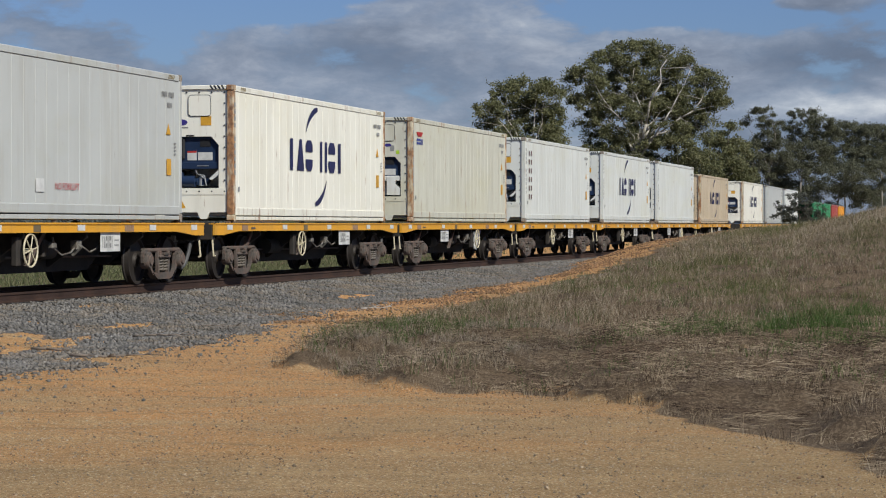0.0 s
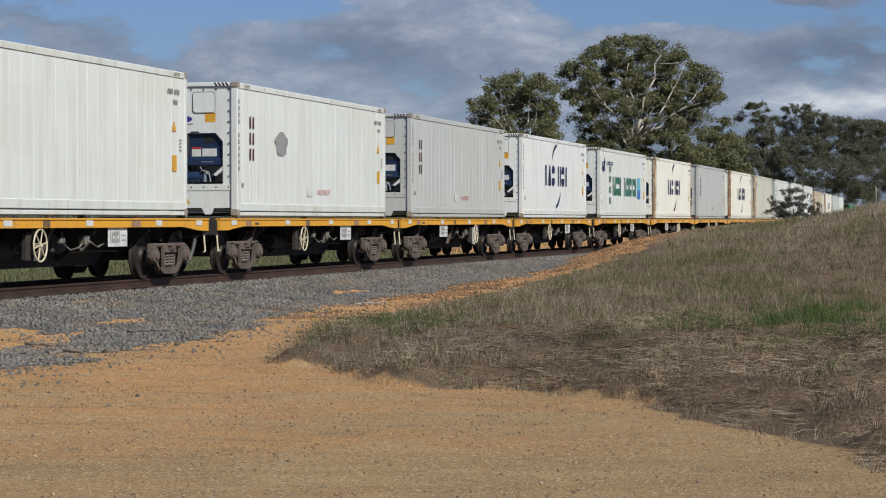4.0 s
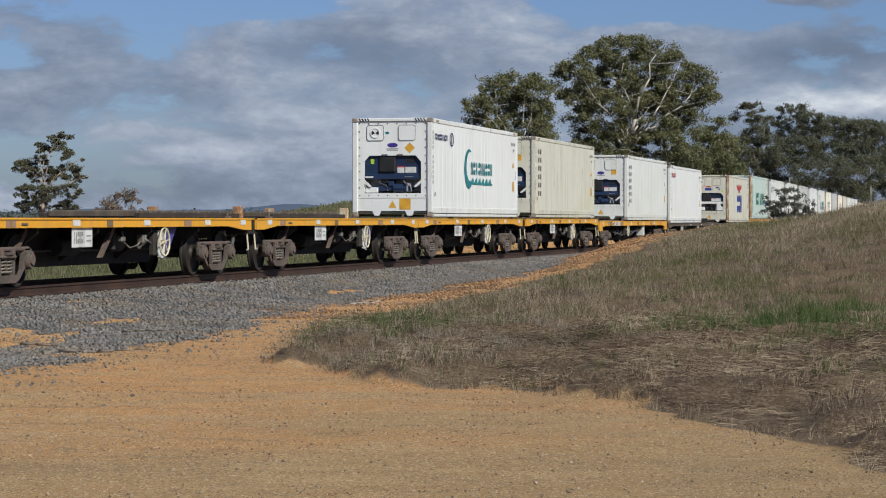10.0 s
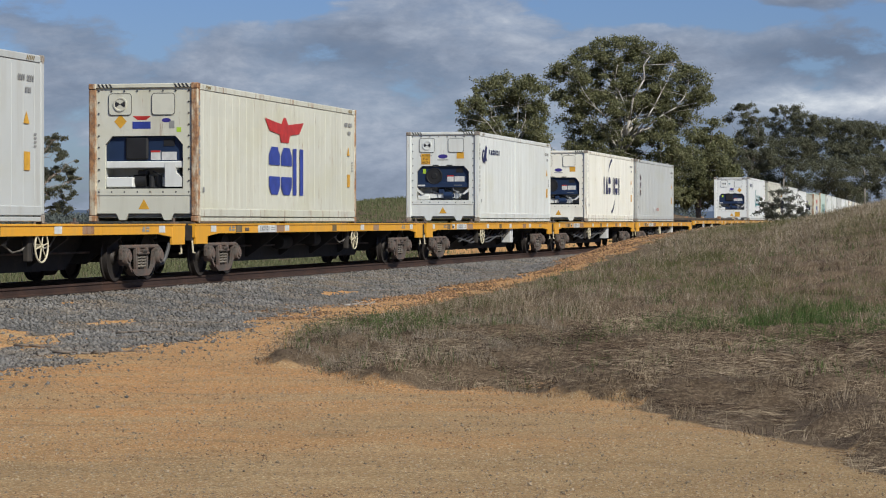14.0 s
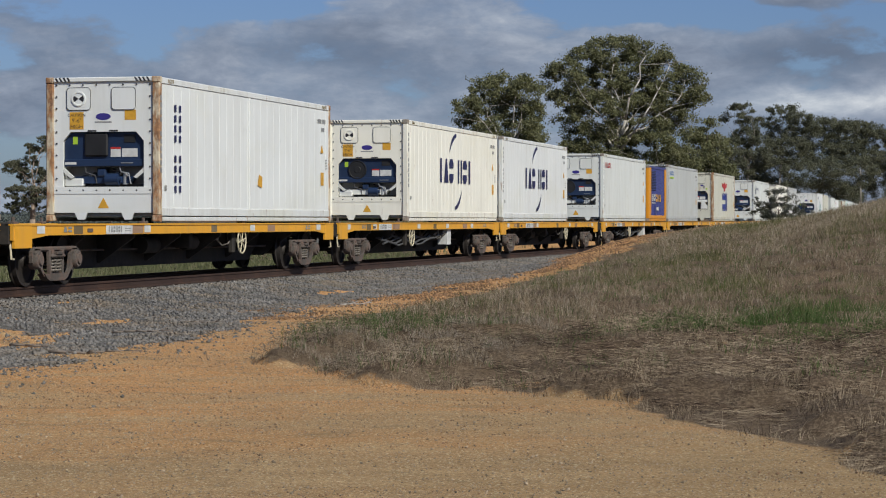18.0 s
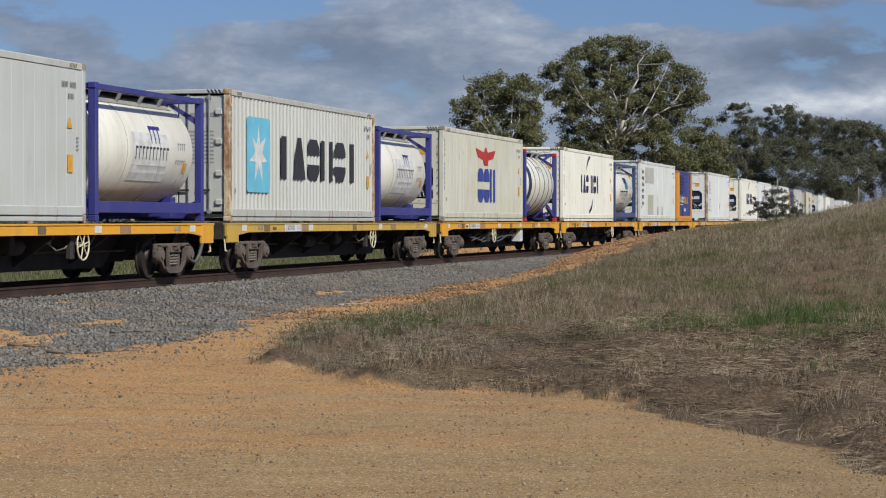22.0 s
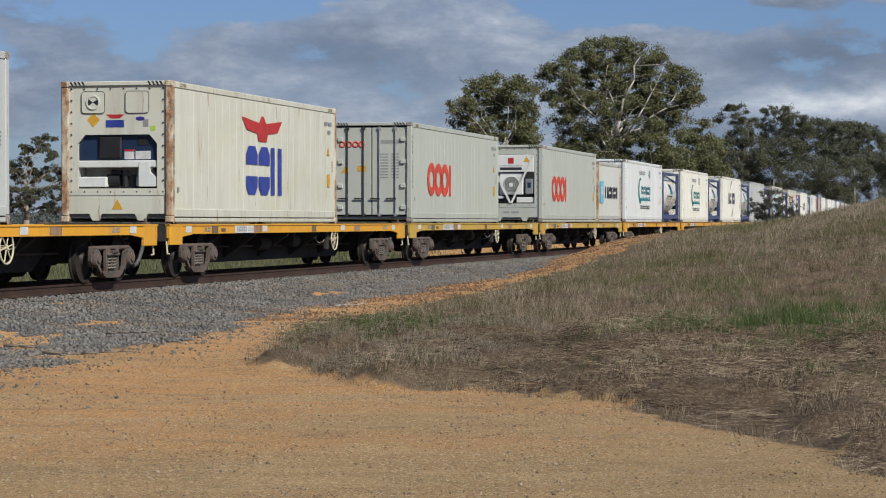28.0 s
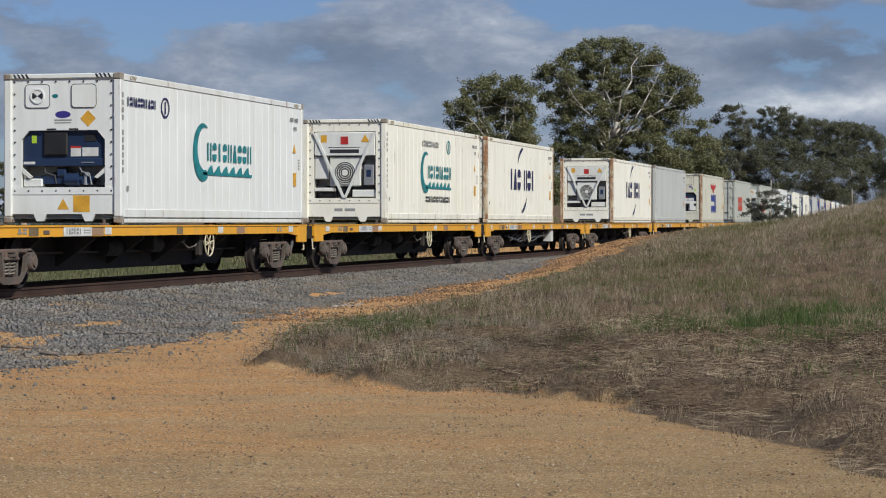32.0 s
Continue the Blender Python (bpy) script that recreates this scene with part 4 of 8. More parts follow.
        end_plate("logo_bars", rect(0.40, 0.15), 0.05, 2.02, x - 0.004, x, LOGOBLUE, box, key="apl_end_bar")
        end_plate("logo_wing", [(-0.2, 0.05), (0.2, 0.05), (0.1, -0.03), (-0.1, -0.03)], 0.04, 2.16, x - 0.004, x, LOGORED, box, key="apl_end_wing")
        end_plate("maker_oval", disc(0.045, 16, 2.2), -0.50, 2.12, x - 0.004, x, PURPLE, box, key="small_oval")
        end_plate("small_label", rect(0.12, 0.16), -0.62, 2.03, x - 0.004, x, SMALLPRINT, box, key="small_grey")
        end_plate("small_label", rect(0.1, 0.1), -0.78, 1.92, x - 0.004, x, LIME, box, key="small_lime")
    else:
        end_plate("maker_oval", disc(0.07, 18, 2.3), 0.0, 2.10, x - 0.004, x, PURPLE, box, "violet maker's oval", key="oval")
        end_plate("maker_strip", rect(0.36, 0.03), 0.0, 1.99, x - 0.004, x, SMALLPRINT, box, key="oval_bar")
        # black blocks drawn as the shade inside two slots
        for y in (0.24, -0.22):
            part("recess_slot", shared("unit_slot", lambda: Geo().bbox(x - 0.006, x + 0.04, -0.10, 0.10, 1.795, 1.835, 0.01)), BLACKISH, box, at=pose(0, y, 0))
        part("motor", shared("unit_motor", lambda: Geo().cyl((x + 0.12, -0.02, 0.84), (x + 0.12, -0.30, 0.84), 0.12, 14).bbox(x + 0.06, x + 0.2, -0.02, 0.16, 0.90, 1.04, 0.02).cyl((x + 0.12, -0.30, 0.84), (x + 0.12, -0.36, 0.84), 0.06, 10), True), UNITBLUE, box)
        part("pipe", shared("unit_pipe", lambda: Geo().tube([(x + 0.10, 0.42, 1.10), (x + 0.07, 0.40, 0.98), (x + 0.08, 0.20, 0.92), (x + 0.10, 0.18, 0.76)], 0.012, 6), True), HOSE, box)
        part("pipe", shared("unit_pipe2", lambda: Geo().tube([(x + 0.10, -0.30, 1.10), (x + 0.06, -0.36, 0.99), (x + 0.06, -0.52, 0.96), (x + 0.08, -0.56, 0.74)], 0.014, 6), True), GALV, box)
        part("data_label", shared("unit_lab4", lambda: Geo().box(x + 0.044, x + 0.05, 0.60, 0.84, 1.14, 1.19)), PLATE, unit)
        part("handle_strip", shared("unit_strip", lambda: Geo().box(x + 0.04, x + 0.05, -0.62, -0.36, 1.16, 1.18)), GALV, unit)
        if sign == "cool":
            end_plate("diamond_label", [(-0.16, 0), (0, 0.16), (0.16, 0), (0, -0.16)], -0.52, 2.02, x - 0.004, x, AMBER, box, "amber diamond label", key="cool_diamond")
            end_plate("caution_label", rect(0.34, 0.32), -0.38, 0.37, x - 0.004, x, AMBER, box, "yellow caution label", key="cool_caution")
            end_plate("print_bars", rect(0.34, 0.02), 0.0, 1.94, x - 0.004, x, SMALLPRINT, box, key="cool_thin")
            end_plate("small_emblem", disc(0.04, 12, 1.6), 0.16, 2.46, x - 0.004, x, TEAL, box, key="cool_emblem")
        else:
            plate = end_plate("caution_label", rect(0.30, 0.35), 0.57, 2.02, x - 0.004, x, AMBER, box, "yellow height caution label", key="caution")
            for text, dz in (("CAUTION", 0.11), ("9'-6\"", 0.0), ("HIGH", -0.12)):
                part("caution_text", words(text, 0.085 if text == "CAUTION" else 0.11), INK, plate, at=pose(x - 0.006, 0, dz, 0, 0, -90))
            end_plate("small_label", rect(0.24, 0.20), -0.58, 2.13, x - 0.004, x, AMBER, box, key="amber2")


def door_end(box, skin, L2=6.096, height=2.896):
    """Two doors with their rods and hinges."""
    x = -L2 + 0.06
    for i, (y0, y1) in enumerate(((0.01, 1.06), (-1.06, -0.01))):
        d = part("door", shared(f"door_{i}_{height}", lambda: Geo().bbox(x, x + 0.05, y0, y1, 0.20, height - 0.14, 0.015)), skin, box)
        for j in (0.32, 0.78):
            y = y0 + (y1 - y0) * (j if i else 1 - j)
            part("locking_rod", shared(f"rod_{i}_{j}_{height}", lambda: Geo().cyl((x - 0.035, y, 0.16), (x - 0.035, y, height - 0.12), 0.019, 8)
                 .box(x - 0.05, x, y - 0.05, y + 0.05, 0.17, 0.25).box(x - 0.05, x, y - 0.05, y + 0.05, height - 0.22, height - 0.14)), GALV if i else DARKFRAME, d)
            part("rod_handle", shared(f"rodh_{i}_{j}", lambda: Geo().box(x - 0.06, x - 0.035, y - 0.02, y + 0.28, 0.66, 0.70)), DARKFRAME, d)
        for z in (0.42, 1.05, 1.75, 2.4):
            if z < height - 0.3:
                part("hinge", shared(f"hinge_{i}_{z}", lambda: Geo().bbox(x - 0.05, x + 0.02, *(sorted((1.02 * (1 - 2 * i), 0.87 * (1 - 2 * i)))), z - 0.06, z + 0.06, 0.01)), skin, d)
    part("door_seal", shared(f"seal_{height}", lambda: Geo().box(x + 0.01, x + 0.04, -0.012, 0.012, 0.2, height - 0.14)), INK, box)
    header(box, skin, height, L2)
    def print_():
        g = Geo()
        for i in range(9):
            z = 1.95 - i * 0.085
            g.box(x - 0.004, x, -0.50, -0.25, z, z + 0.035)
            g.box(x - 0.004, x, -0.82, -0.60, z, z + 0.035)
        g.box(x - 0.004, x, -0.90, -0.28, 2.28, 2.38)
        return g
    if height > 2.8:
        part("print_bars", shared("door_print", print_), SMALLPRINT, box)
        end_plate("caution_label", rect(0.26, 0.16), 0.30, 1.55, x - 0.004, x, AMBER, box, "yellow caution label", key="door_caution")
        end_plate("warning_triangle", TRI, 0.80, 1.52, x - 0.004, x, AMBER, box, "yellow warning triangle", key="door_tri")
    if skin == SKIN["ooclgrey"]:
        for y in (0.88, 0.68, 0.48, 0.30):
            part("sign_ring", shared("door_ring", lambda: Geo().torus((x - 0.004, 0, 2.26), 0, 0.075, 0.022, 18, 5)), CORAL, box, at=pose(0, y, 0))


def side_marks(box, L=12.192, H=2.896, code=True):
    """Small markings that all the long boxes carry at their ends."""
    a = L / 2
    def marks():
        g = Geo()
        for i in range(9):
            if i != 4:
                g.box(a - 1.12 + i * 0.075, a - 1.075 + i * 0.075, -0.004, 0, 2.42, 2.52)
        for i in range(4):
            g.box(a - 0.82 + i * 0.065, a - 0.78 + i * 0.065, -0.004, 0, 2.22, 2.31)
        for i in range(4):
            g.box(a - 0.46, a - 0.36, -0.004, 0, 1.50 - i * 0.07, 1.53 - i * 0.07)
        g.box(-a + 0.3, -a + 0.4, -0.004, 0, 0.62, 0.72)
        return g
    part("print_bars", shared("side_marks", marks), SMALLPRINT, box, at=pose(0, NEAR, 0))
    part("warning_triangle", shared("side_tri", lambda: flat([(a - 0.90, 1.68), (a - 0.66, 1.68), (a - 0.78, 1.89)])), AMBER, box, at=pose(0, NEAR, 0))
    part("caution_label", shared("side_caution", lambda: flat([(a - 0.88, 0.88), (a - 0.64, 0.88), (a - 0.64, 1.20), (a - 0.88, 1.20)])), AMBER, box, at=pose(0, NEAR, 0))
    if code:
        def column():
            g = Geo()
            for i in range(12):
                if i not in (4, 11):
                    g.box(-a + 0.04, -a + 0.125, -0.004, 0, 2.42 - i * 0.145, 2.52 - i * 0.145)
            return g
        part("code_column", shared("post_code", column), SMALLPRINT, box, at=pose(0, NEAR - 0.001, 0))


BARS = {}


def side_stripes(z0, z1):
    """Slanting edge marks at the top corners of a long side."""
    g = Geo()
    for i in range(5):
        g.poly([(i * 0.07 + o, -0.004, z) for o, z in ((0, z0 + 0.03), (0.035, z0 + 0.03), (0.075, z1 - 0.02), (0.04, z1 - 0.02))], [(0, 1, 2, 3)])
    return g




def decal(name, key, make, material, box, label="", y=0.0):
    if name != "sign_bars":
        return part(name, shared(key, make), material, box, label, at=pose(-6.096, NEAR - y, 0))
    if key not in BARS:
        g = make()
        BARS[key] = []
        for a, b in g.cuts:
            one = Geo()
            one.v, one.f = g.v[a:b], [tuple(i - a for i in f) for f in g.f if a <= f[0] < b]
            BARS[key].append(one)
    for i, one in enumerate(BARS[key]):
        part("sign_shape", shared(f"{key}_{i}", lambda: one), material, box, label, at=pose(-6.096, NEAR - y, 0))


def decorate(box, what):
    """The large painted signs on the long side; x runs from the rear end."""
    if what == "ship":
        decal("sign_bars", "ship_bars", lambda: letters(spread(3.75, 5.75, 3) + spread(6.25, 8.3, 3), 1.17, 1.90), NAVY, box, "navy sign on the side")
        decal("sign_swoosh", "ship_top", lambda: crescent(6.05, 1.75, 0.95, 160, 88, 0.15), NAVY, box)
        decal("sign_swoosh", "ship_low", lambda: crescent(5.95, 1.30, 0.95, -20, -92, 0.15), NAVY, box)
    elif what == "eagle":
        decal("sign_bars", "eagle_bars", lambda: letters(spread(4.75, 7.5, 3, 0.1), 0.62, 1.72, 0.34), LOGOBLUE, box, "royal blue sign on the side")
        decal("sign_wing", "eagle_wings", lambda: flat([(4.5, 2.36), (5.75, 2.26), (5.92, 2.42), (6.08, 2.42), (6.25, 2.26), (7.5, 2.36), (7.15, 2.08), (6.4, 2.02), (6.3, 1.84), (5.7, 1.84), (5.6, 2.02), (4.85, 2.08)]), LOGORED, box)
    elif what == "smalleagle":
        decal("sign_bars", "seagle_bars", lambda: letters(spread(0.45, 1.15, 3), 2.15, 2.32), LOGOBLUE, box)
        decal("sign_wing", "seagle_wings", lambda: flat([(0.45, 2.5), (1.15, 2.5), (1.0, 2.38), (0.6, 2.38)]), LOGORED, box)
    elif what in ("cool", "coolweb"):
        o = 0.0 if what == "cool" else -0.1
        decal("sign_hook", "cool_hook" + what, lambda: crescent(4.75 + o, 1.50, 0.62, 60, 300, 0.30, 18), TEAL, box, "teal sign on the side")
        decal("sign_bars", "cool_bars" + what, lambda: letters(spread(5.0 + o, 8.1 + o, 9, 0.25), 1.33, 1.72, 0.28), TEAL, box)
        def wave():
            pts = [(4.75 + o, 1.02), (8.1 + o, 1.02), (8.1 + o, 1.2)]
            g = flat(pts[:2] + [(8.1 + o, 1.08), (4.75 + o, 1.08)])
            for i in range(6):
                a = 5.0 + o + i * 0.5
                k = flat([(a, 1.08), (a + 0.42, 1.08), (a + 0.34, 1.24), (a + 0.2, 1.20)])
                g.take(k)
            return g
        decal("sign_wave", "cool_wave" + what, wave, TEAL, box)
        decal("owner_bars", "cool_owner" + what, lambda: letters(spread(0.3, 1.9, 11) if what == "cool" else spread(4.2, 6.3, 11), 2.27, 2.45, 0.3), NAVY if what == "cool" else SMALLPRINT, box)
        def badge():
            c = 2.45 if what == "cool" else 7.65
            g = Geo()
            for i in range(16):
                a, b = 2 * math.pi * i / 16, 2 * math.pi * (i + 1) / 16
                q = [(c + 0.25 * math.cos(a), 2.33 + 0.21 * math.sin(a)), (c + 0.25 * math.cos(b), 2.33 + 0.21 * math.sin(b)), (c + 0.2 * math.cos(b), 2.33 + 0.17 * math.sin(b)), (c + 0.2 * math.cos(a), 2.33 + 0.17 * math.sin(a))]
                k = flat(q)
                g.take(k)
            k = flat([(c - 0.03, 2.2), (c + 0.03, 2.2), (c + 0.03, 2.45), (c - 0.03, 2.45)])
            g.take(k)
            return g
        decal("sign_badge", "cool_badge" + what, badge, NAVY if what == "cool" else TEAL, box)
        if what == "coolweb":
            decal("address_bar", "cool_web", lambda: letters(spread(4.6, 7.8, 15, 0.2), 0.62, 0.80, 0.3), INK, box)
    elif what == "star":
        decal("sign_panel", "star_panel", lambda: flat([(1.15 + a, 1.5 + b) for a, b in [(p + 0.85, q) for p, q in rounded(1.7, 1.7, 0.12)]]), SKYBLUE, box)
        def star():
            pts = []
            for i in range(14):
                r = 0.66 if i % 2 == 0 else 0.26
                a = math.pi / 2 + math.pi * i / 7
                pts.append((2.0 + r * math.cos(a), 1.5 + r * math.sin(a)))
            return flat(pts, -0.008)
        decal("sign_star", "star_star", star, PLATE, box)
        decal("sign_bars", "star_bars", lambda: letters(spread(3.4, 10.5, 6, 0.12), 1.0, 2.0, 0.2), INK, box, "black sign on the side")
    elif what == "rings":
        def ring():
            g, n = Geo(), 20
            for c in (2.45, 3.35, 4.2):
                turn = [2 * math.pi * i / n for i in range(n)]
                g.take(Geo().poly([(c + r * math.cos(q), -0.004, 1.28 + r * 0.96 * math.sin(q)) for r in (0.52, 0.26) for q in turn], [(i, (i + 1) % n, n + (i + 1) % n, n + i) for i in range(n)]))
            return g.take(flat([(4.78, 0.80), (5.0, 0.80), (5.0, 1.75), (4.78, 1.75)]))
        decal("sign_bars", "rings", ring, CORAL, box, "coral red sign on the side")
    elif what in ("china", "chinamint"):
        decal("sign_bars", "china_bars", lambda: letters(spread(2.95, 5.15, 5, 0.22) + spread(5.8, 9.25, 8, 0.22), 0.95, 1.75, 0.3), SEAGREEN, box, "sea-green sign on the side")
        decal("picture_panel", "china_pic", lambda: flat([(9.6, 1.25), (10.4, 1.25), (10.4, 1.80), (9.6, 1.80)]), SKYBLUE if what == "china" else PLATE, box)
        decal("picture_panel", "china_pic2", lambda: flat([(9.6, 0.85), (10.4, 0.85), (10.4, 1.25), (9.6, 1.25)]), MIDBLUE, box)
        def glyphs():
            g = Geo()
            for z in ((2.05, 1.65, 1.2, 0.75) if what == "china" else (2.2, 1.85, 1.5, 1.15, 0.8, 0.5)):
                k = letters([(2.15, 2.6) if what == "china" else (0.5, 0.9)], z - 0.15, z + 0.12, 0.2)
                g.take(k)
            return g
        decal("sign_bars", "china_glyphs" + what, glyphs, SEAGREEN, box)
        if what == "china":
            decorate(box, "horse")
    elif what == "horse":
        def horse():
            g = crescent(0.65, 2.12, 0.22, 30, 330, 0.16, 14)
            k = flat([(0.7, 2.1), (1.0, 2.5), (1.15, 2.38), (1.05, 2.1), (1.2, 1.95), (0.95, 2.0), (0.85, 1.85)])
            return g.take(k)
        decal("sign_emblem", "horse", horse, NAVY, box)
        decal("sign_bars", "horse_bars", lambda: letters(spread(1.4, 3.2, 6, 0.25), 2.20, 2.36, 0.3), NAVY, box)
    elif what in ("tex", "spot"):
        def tex():
            g = Geo()
            for z in (2.05, 1.70, 1.35):
                k = letters([(0.82, 1.12)], z - 0.13, z + 0.13, 0.3)
                g.take(k)
            return g
        decal("sign_bars", "tex_bars", tex, surface("maroon_ink", (0.10, 0.03, 0.04), 0.5) if "tex_mat" not in LIB else LIB["tex_mat"], box)
        part("no_forklift_text", words("NO FORKLIFT", 0.17), LOGORED, box, at=pose(0.35, NEAR - 0.004, 0.57))
        decal("sticker", "tex_sticker", lambda: flat([(5.1, 0.47), (5.45, 0.47), (5.45, 0.70), (5.1, 0.70)]), PLATE, box)
        if what == "spot":
            decal("scuff", "spot", lambda: flat([(3.1 + 0.45 * math.cos(i * 0.42) * (1 + 0.2 * math.sin(i * 2.1)), 1.65 + 0.28 * math.sin(i * 0.42)) for i in range(15)]), SMALLPRINT, box)
    elif what in ("triton", "patched"):
        def tri():
            g = Geo()
            for i in range(6):
                k = letters([(0.55, 1.05)], 2.28 - i * 0.30, 2.45 - i * 0.30, 0.3)
                g.take(k)
            return g
        decal("sign_bars", "triton_bars", tri, surface("maroon_ink_faded", (0.13, 0.06, 0.06), 0.5), box)
        for x0, x1, z0, z1 in () if what == "triton" else ((1.55, 4.35, 1.86, 2.60), (2.4, 4.2, 0.33, 1.28), (5.55, 5.98, 0.30, 0.72), (7.15, 7.62, 0.30, 0.72)):
            decal("repair_patch", f"patch_{x0}", lambda: Geo().bbox(x0, x1, -0.003, 0.006, z0, z1, 0.002), PATCHED, box, "grey-beige repair patch")
    elif what == "dong":
        def dong():
            g = Geo()
            for i in range(9):
                if i != 4:
                    k = letters([(0.85, 1.25)], 2.22 - i * 0.205, 2.36 - i * 0.205, 0.3)
                    g.take(k)
            return g
        decal("sign_bars", "dong_bars", dong, NAVY, box)
        decal("scuff", "dong_scuff", lambda: flat([(6.3, 0.8), (6.6, 0.75), (6.62, 1.0), (6.4, 1.05)]), AMBER, box)
    elif what == "seaco":
        decal("sign_bars", "seaco_bars", lambda: letters(spread(0.45, 1.9, 5, 0.18), 2.30, 2.52, 0.3), LOGORED, box)
    elif what == "seacube":
        decal("sign_panel", "seacube_panel", lambda: flat([(0.65, 2.22), (2.05, 2.22), (2.05, 2.62), (0.65, 2.62)]), PLATE, box)
        decal("sign_bars", "seacube_bars", lambda: letters(spread(0.7, 2.0, 7, 0.2), 2.36, 2.58, 0.3), MIDBLUE, box, y=0.005)
        decal("sign_stripe", "seacube_stripe", lambda: flat([(0.65, 2.2), (2.05, 2.2), (2.05, 2.29), (0.65, 2.29)]), LIME, box, y=0.005)


TRAIN = []


def long_container(u, hue, end, sign, rusty=False, z=1.20, label="", seam=False, low=False):
    box = thing("shipping_container", label, "container", "refrigerated containers on the train")
    skin, post = SKIN[hue], POST[hue]
    if sign == "star":
        shell(box, skin, post, 12.192, 2.896, 0.278, 0.12, 0.034, rusty)
    else:
        shell(box, skin, post, 12.192, 2.896, rusty=rusty)
    if end == "door":
        door_end(box, skin)
    else:
        reefer_end(box, skin, end, sign)
    side_marks(box)
    for x in (-5.62, 5.32):
        part("hazard_stripes", shared("side_hazard", lambda: side_stripes(2.75, 2.88)), HAZARD, box, "yellow and black edge stripes", at=pose(x, NEAR + 0.004, 0))
    if sign:
        decorate(box, sign)
    if seam:
        part("seam_strip", shared("seam", lambda: Geo().bbox(-0.36, -0.30, NEAR - 0.003, NEAR + 0.03, 0.25, 2.75, 0.004)), post, box)
    if low:
        box.scale = (1.0, 1.0, 0.895)   # a box of the lower standard height
    TRAIN.append((box, u + 6.096, z))
    return box


def genset(u, z=1.20):
    """A power pack in a short container."""
    box = thing("generator_container", "blue and orange generator container with louvred side", "container")
    shell(box, SKIN["blue"], SKIN["orange"], 6.058, 2.70, pitch=0.28, wide=0.12, deep=0.03)
    x = -3.029
    for y in (0.36, -0.36):
        part("door", shared("gen_door", lambda: Geo().bbox(x + 0.05, x + 0.1, -0.35, 0.35, 0.25, 2.55, 0.02)), SKIN["orange"], box, at=pose(0, y * 1.45, 0))
    for y in (0.95, 0.2, -0.2, -0.95):
        part("locking_rod", shared("gen_rod", lambda: Geo().cyl((x + 0.03, 0, 0.2), (x + 0.03, 0, 2.55), 0.02, 8)), SKIN["orange"], box, at=pose(0, y, 0))
    for xx in (x + 0.42, -x - 0.35):
        part("side_band", shared("gen_band", lambda: Geo().bbox(-0.30, 0.30, NEAR - 0.004, NEAR + 0.02, 0.12, 2.60, 0.006)), SKIN["orange"], box, "orange painted side band", at=pose(xx, 0, 0))
    for q in box.children:
        if q.name.startswith("top_rail"):
            q.material_slots[0].link, q.material_slots[0].material = "OBJECT", SKIN["blue"]
    # black sheet that stands for the shade between the slats
    part("louvre_backing", shared("gen_louvre_back", lambda: Geo().box(-2.15, -0.7, NEAR - 0.002, NEAR + 0.02, 1.50, 2.45)), BLACKISH, box)
    slat = shared("gen_slat", lambda: Geo().prism([(NEAR - 0.03, -0.018), (NEAR - 0.022, -0.023), (NEAR + 0.002, 0.012), (NEAR - 0.006, 0.016)], 0, -2.15, -0.7))
    for i in range(12):
        part("louvre_slat", slat, SKIN["blue"], box, at=pose(0, 0, 1.545 + i * 0.078))
    part("sign_bars", shared("gen_sign1", lambda: letters(spread(-2.15, -0.75, 5, 0.15), 0.98, 1.32, 0.35)), PLATE, box, at=pose(0, NEAR - 0.002, 0))
    part("sign_bars", shared("gen_sign2", lambda: letters(spread(-0.72, 1.0, 4, 0.12), 0.95, 1.32, 0.35)), AMBER, box, at=pose(0, NEAR - 0.002, 0))
    part("sign_stripe", shared("gen_sign3", lambda: flat([(-2.15, 0.86), (-0.9, 0.86), (-0.9, 0.90), (-2.15, 0.90)])), PLATE, box, at=pose(0, NEAR - 0.002, 0))
    part("access_panel", shared("gen_panel", lambda: Geo().bbox(-0.95, -0.35, NEAR - 0.01, NEAR + 0.02, 0.30, 0.75, 0.006)), SKIN["blue"], box)
    part("print_bars", shared("gen_print", lambda: flat([(-0.6, 0.52), (0.1, 0.52), (0.1, 0.68), (-0.6, 0.68)])), PLATE, box, at=pose(0, NEAR - 0.012, 0))
    TRAIN.append((box, u + 3.029, z))


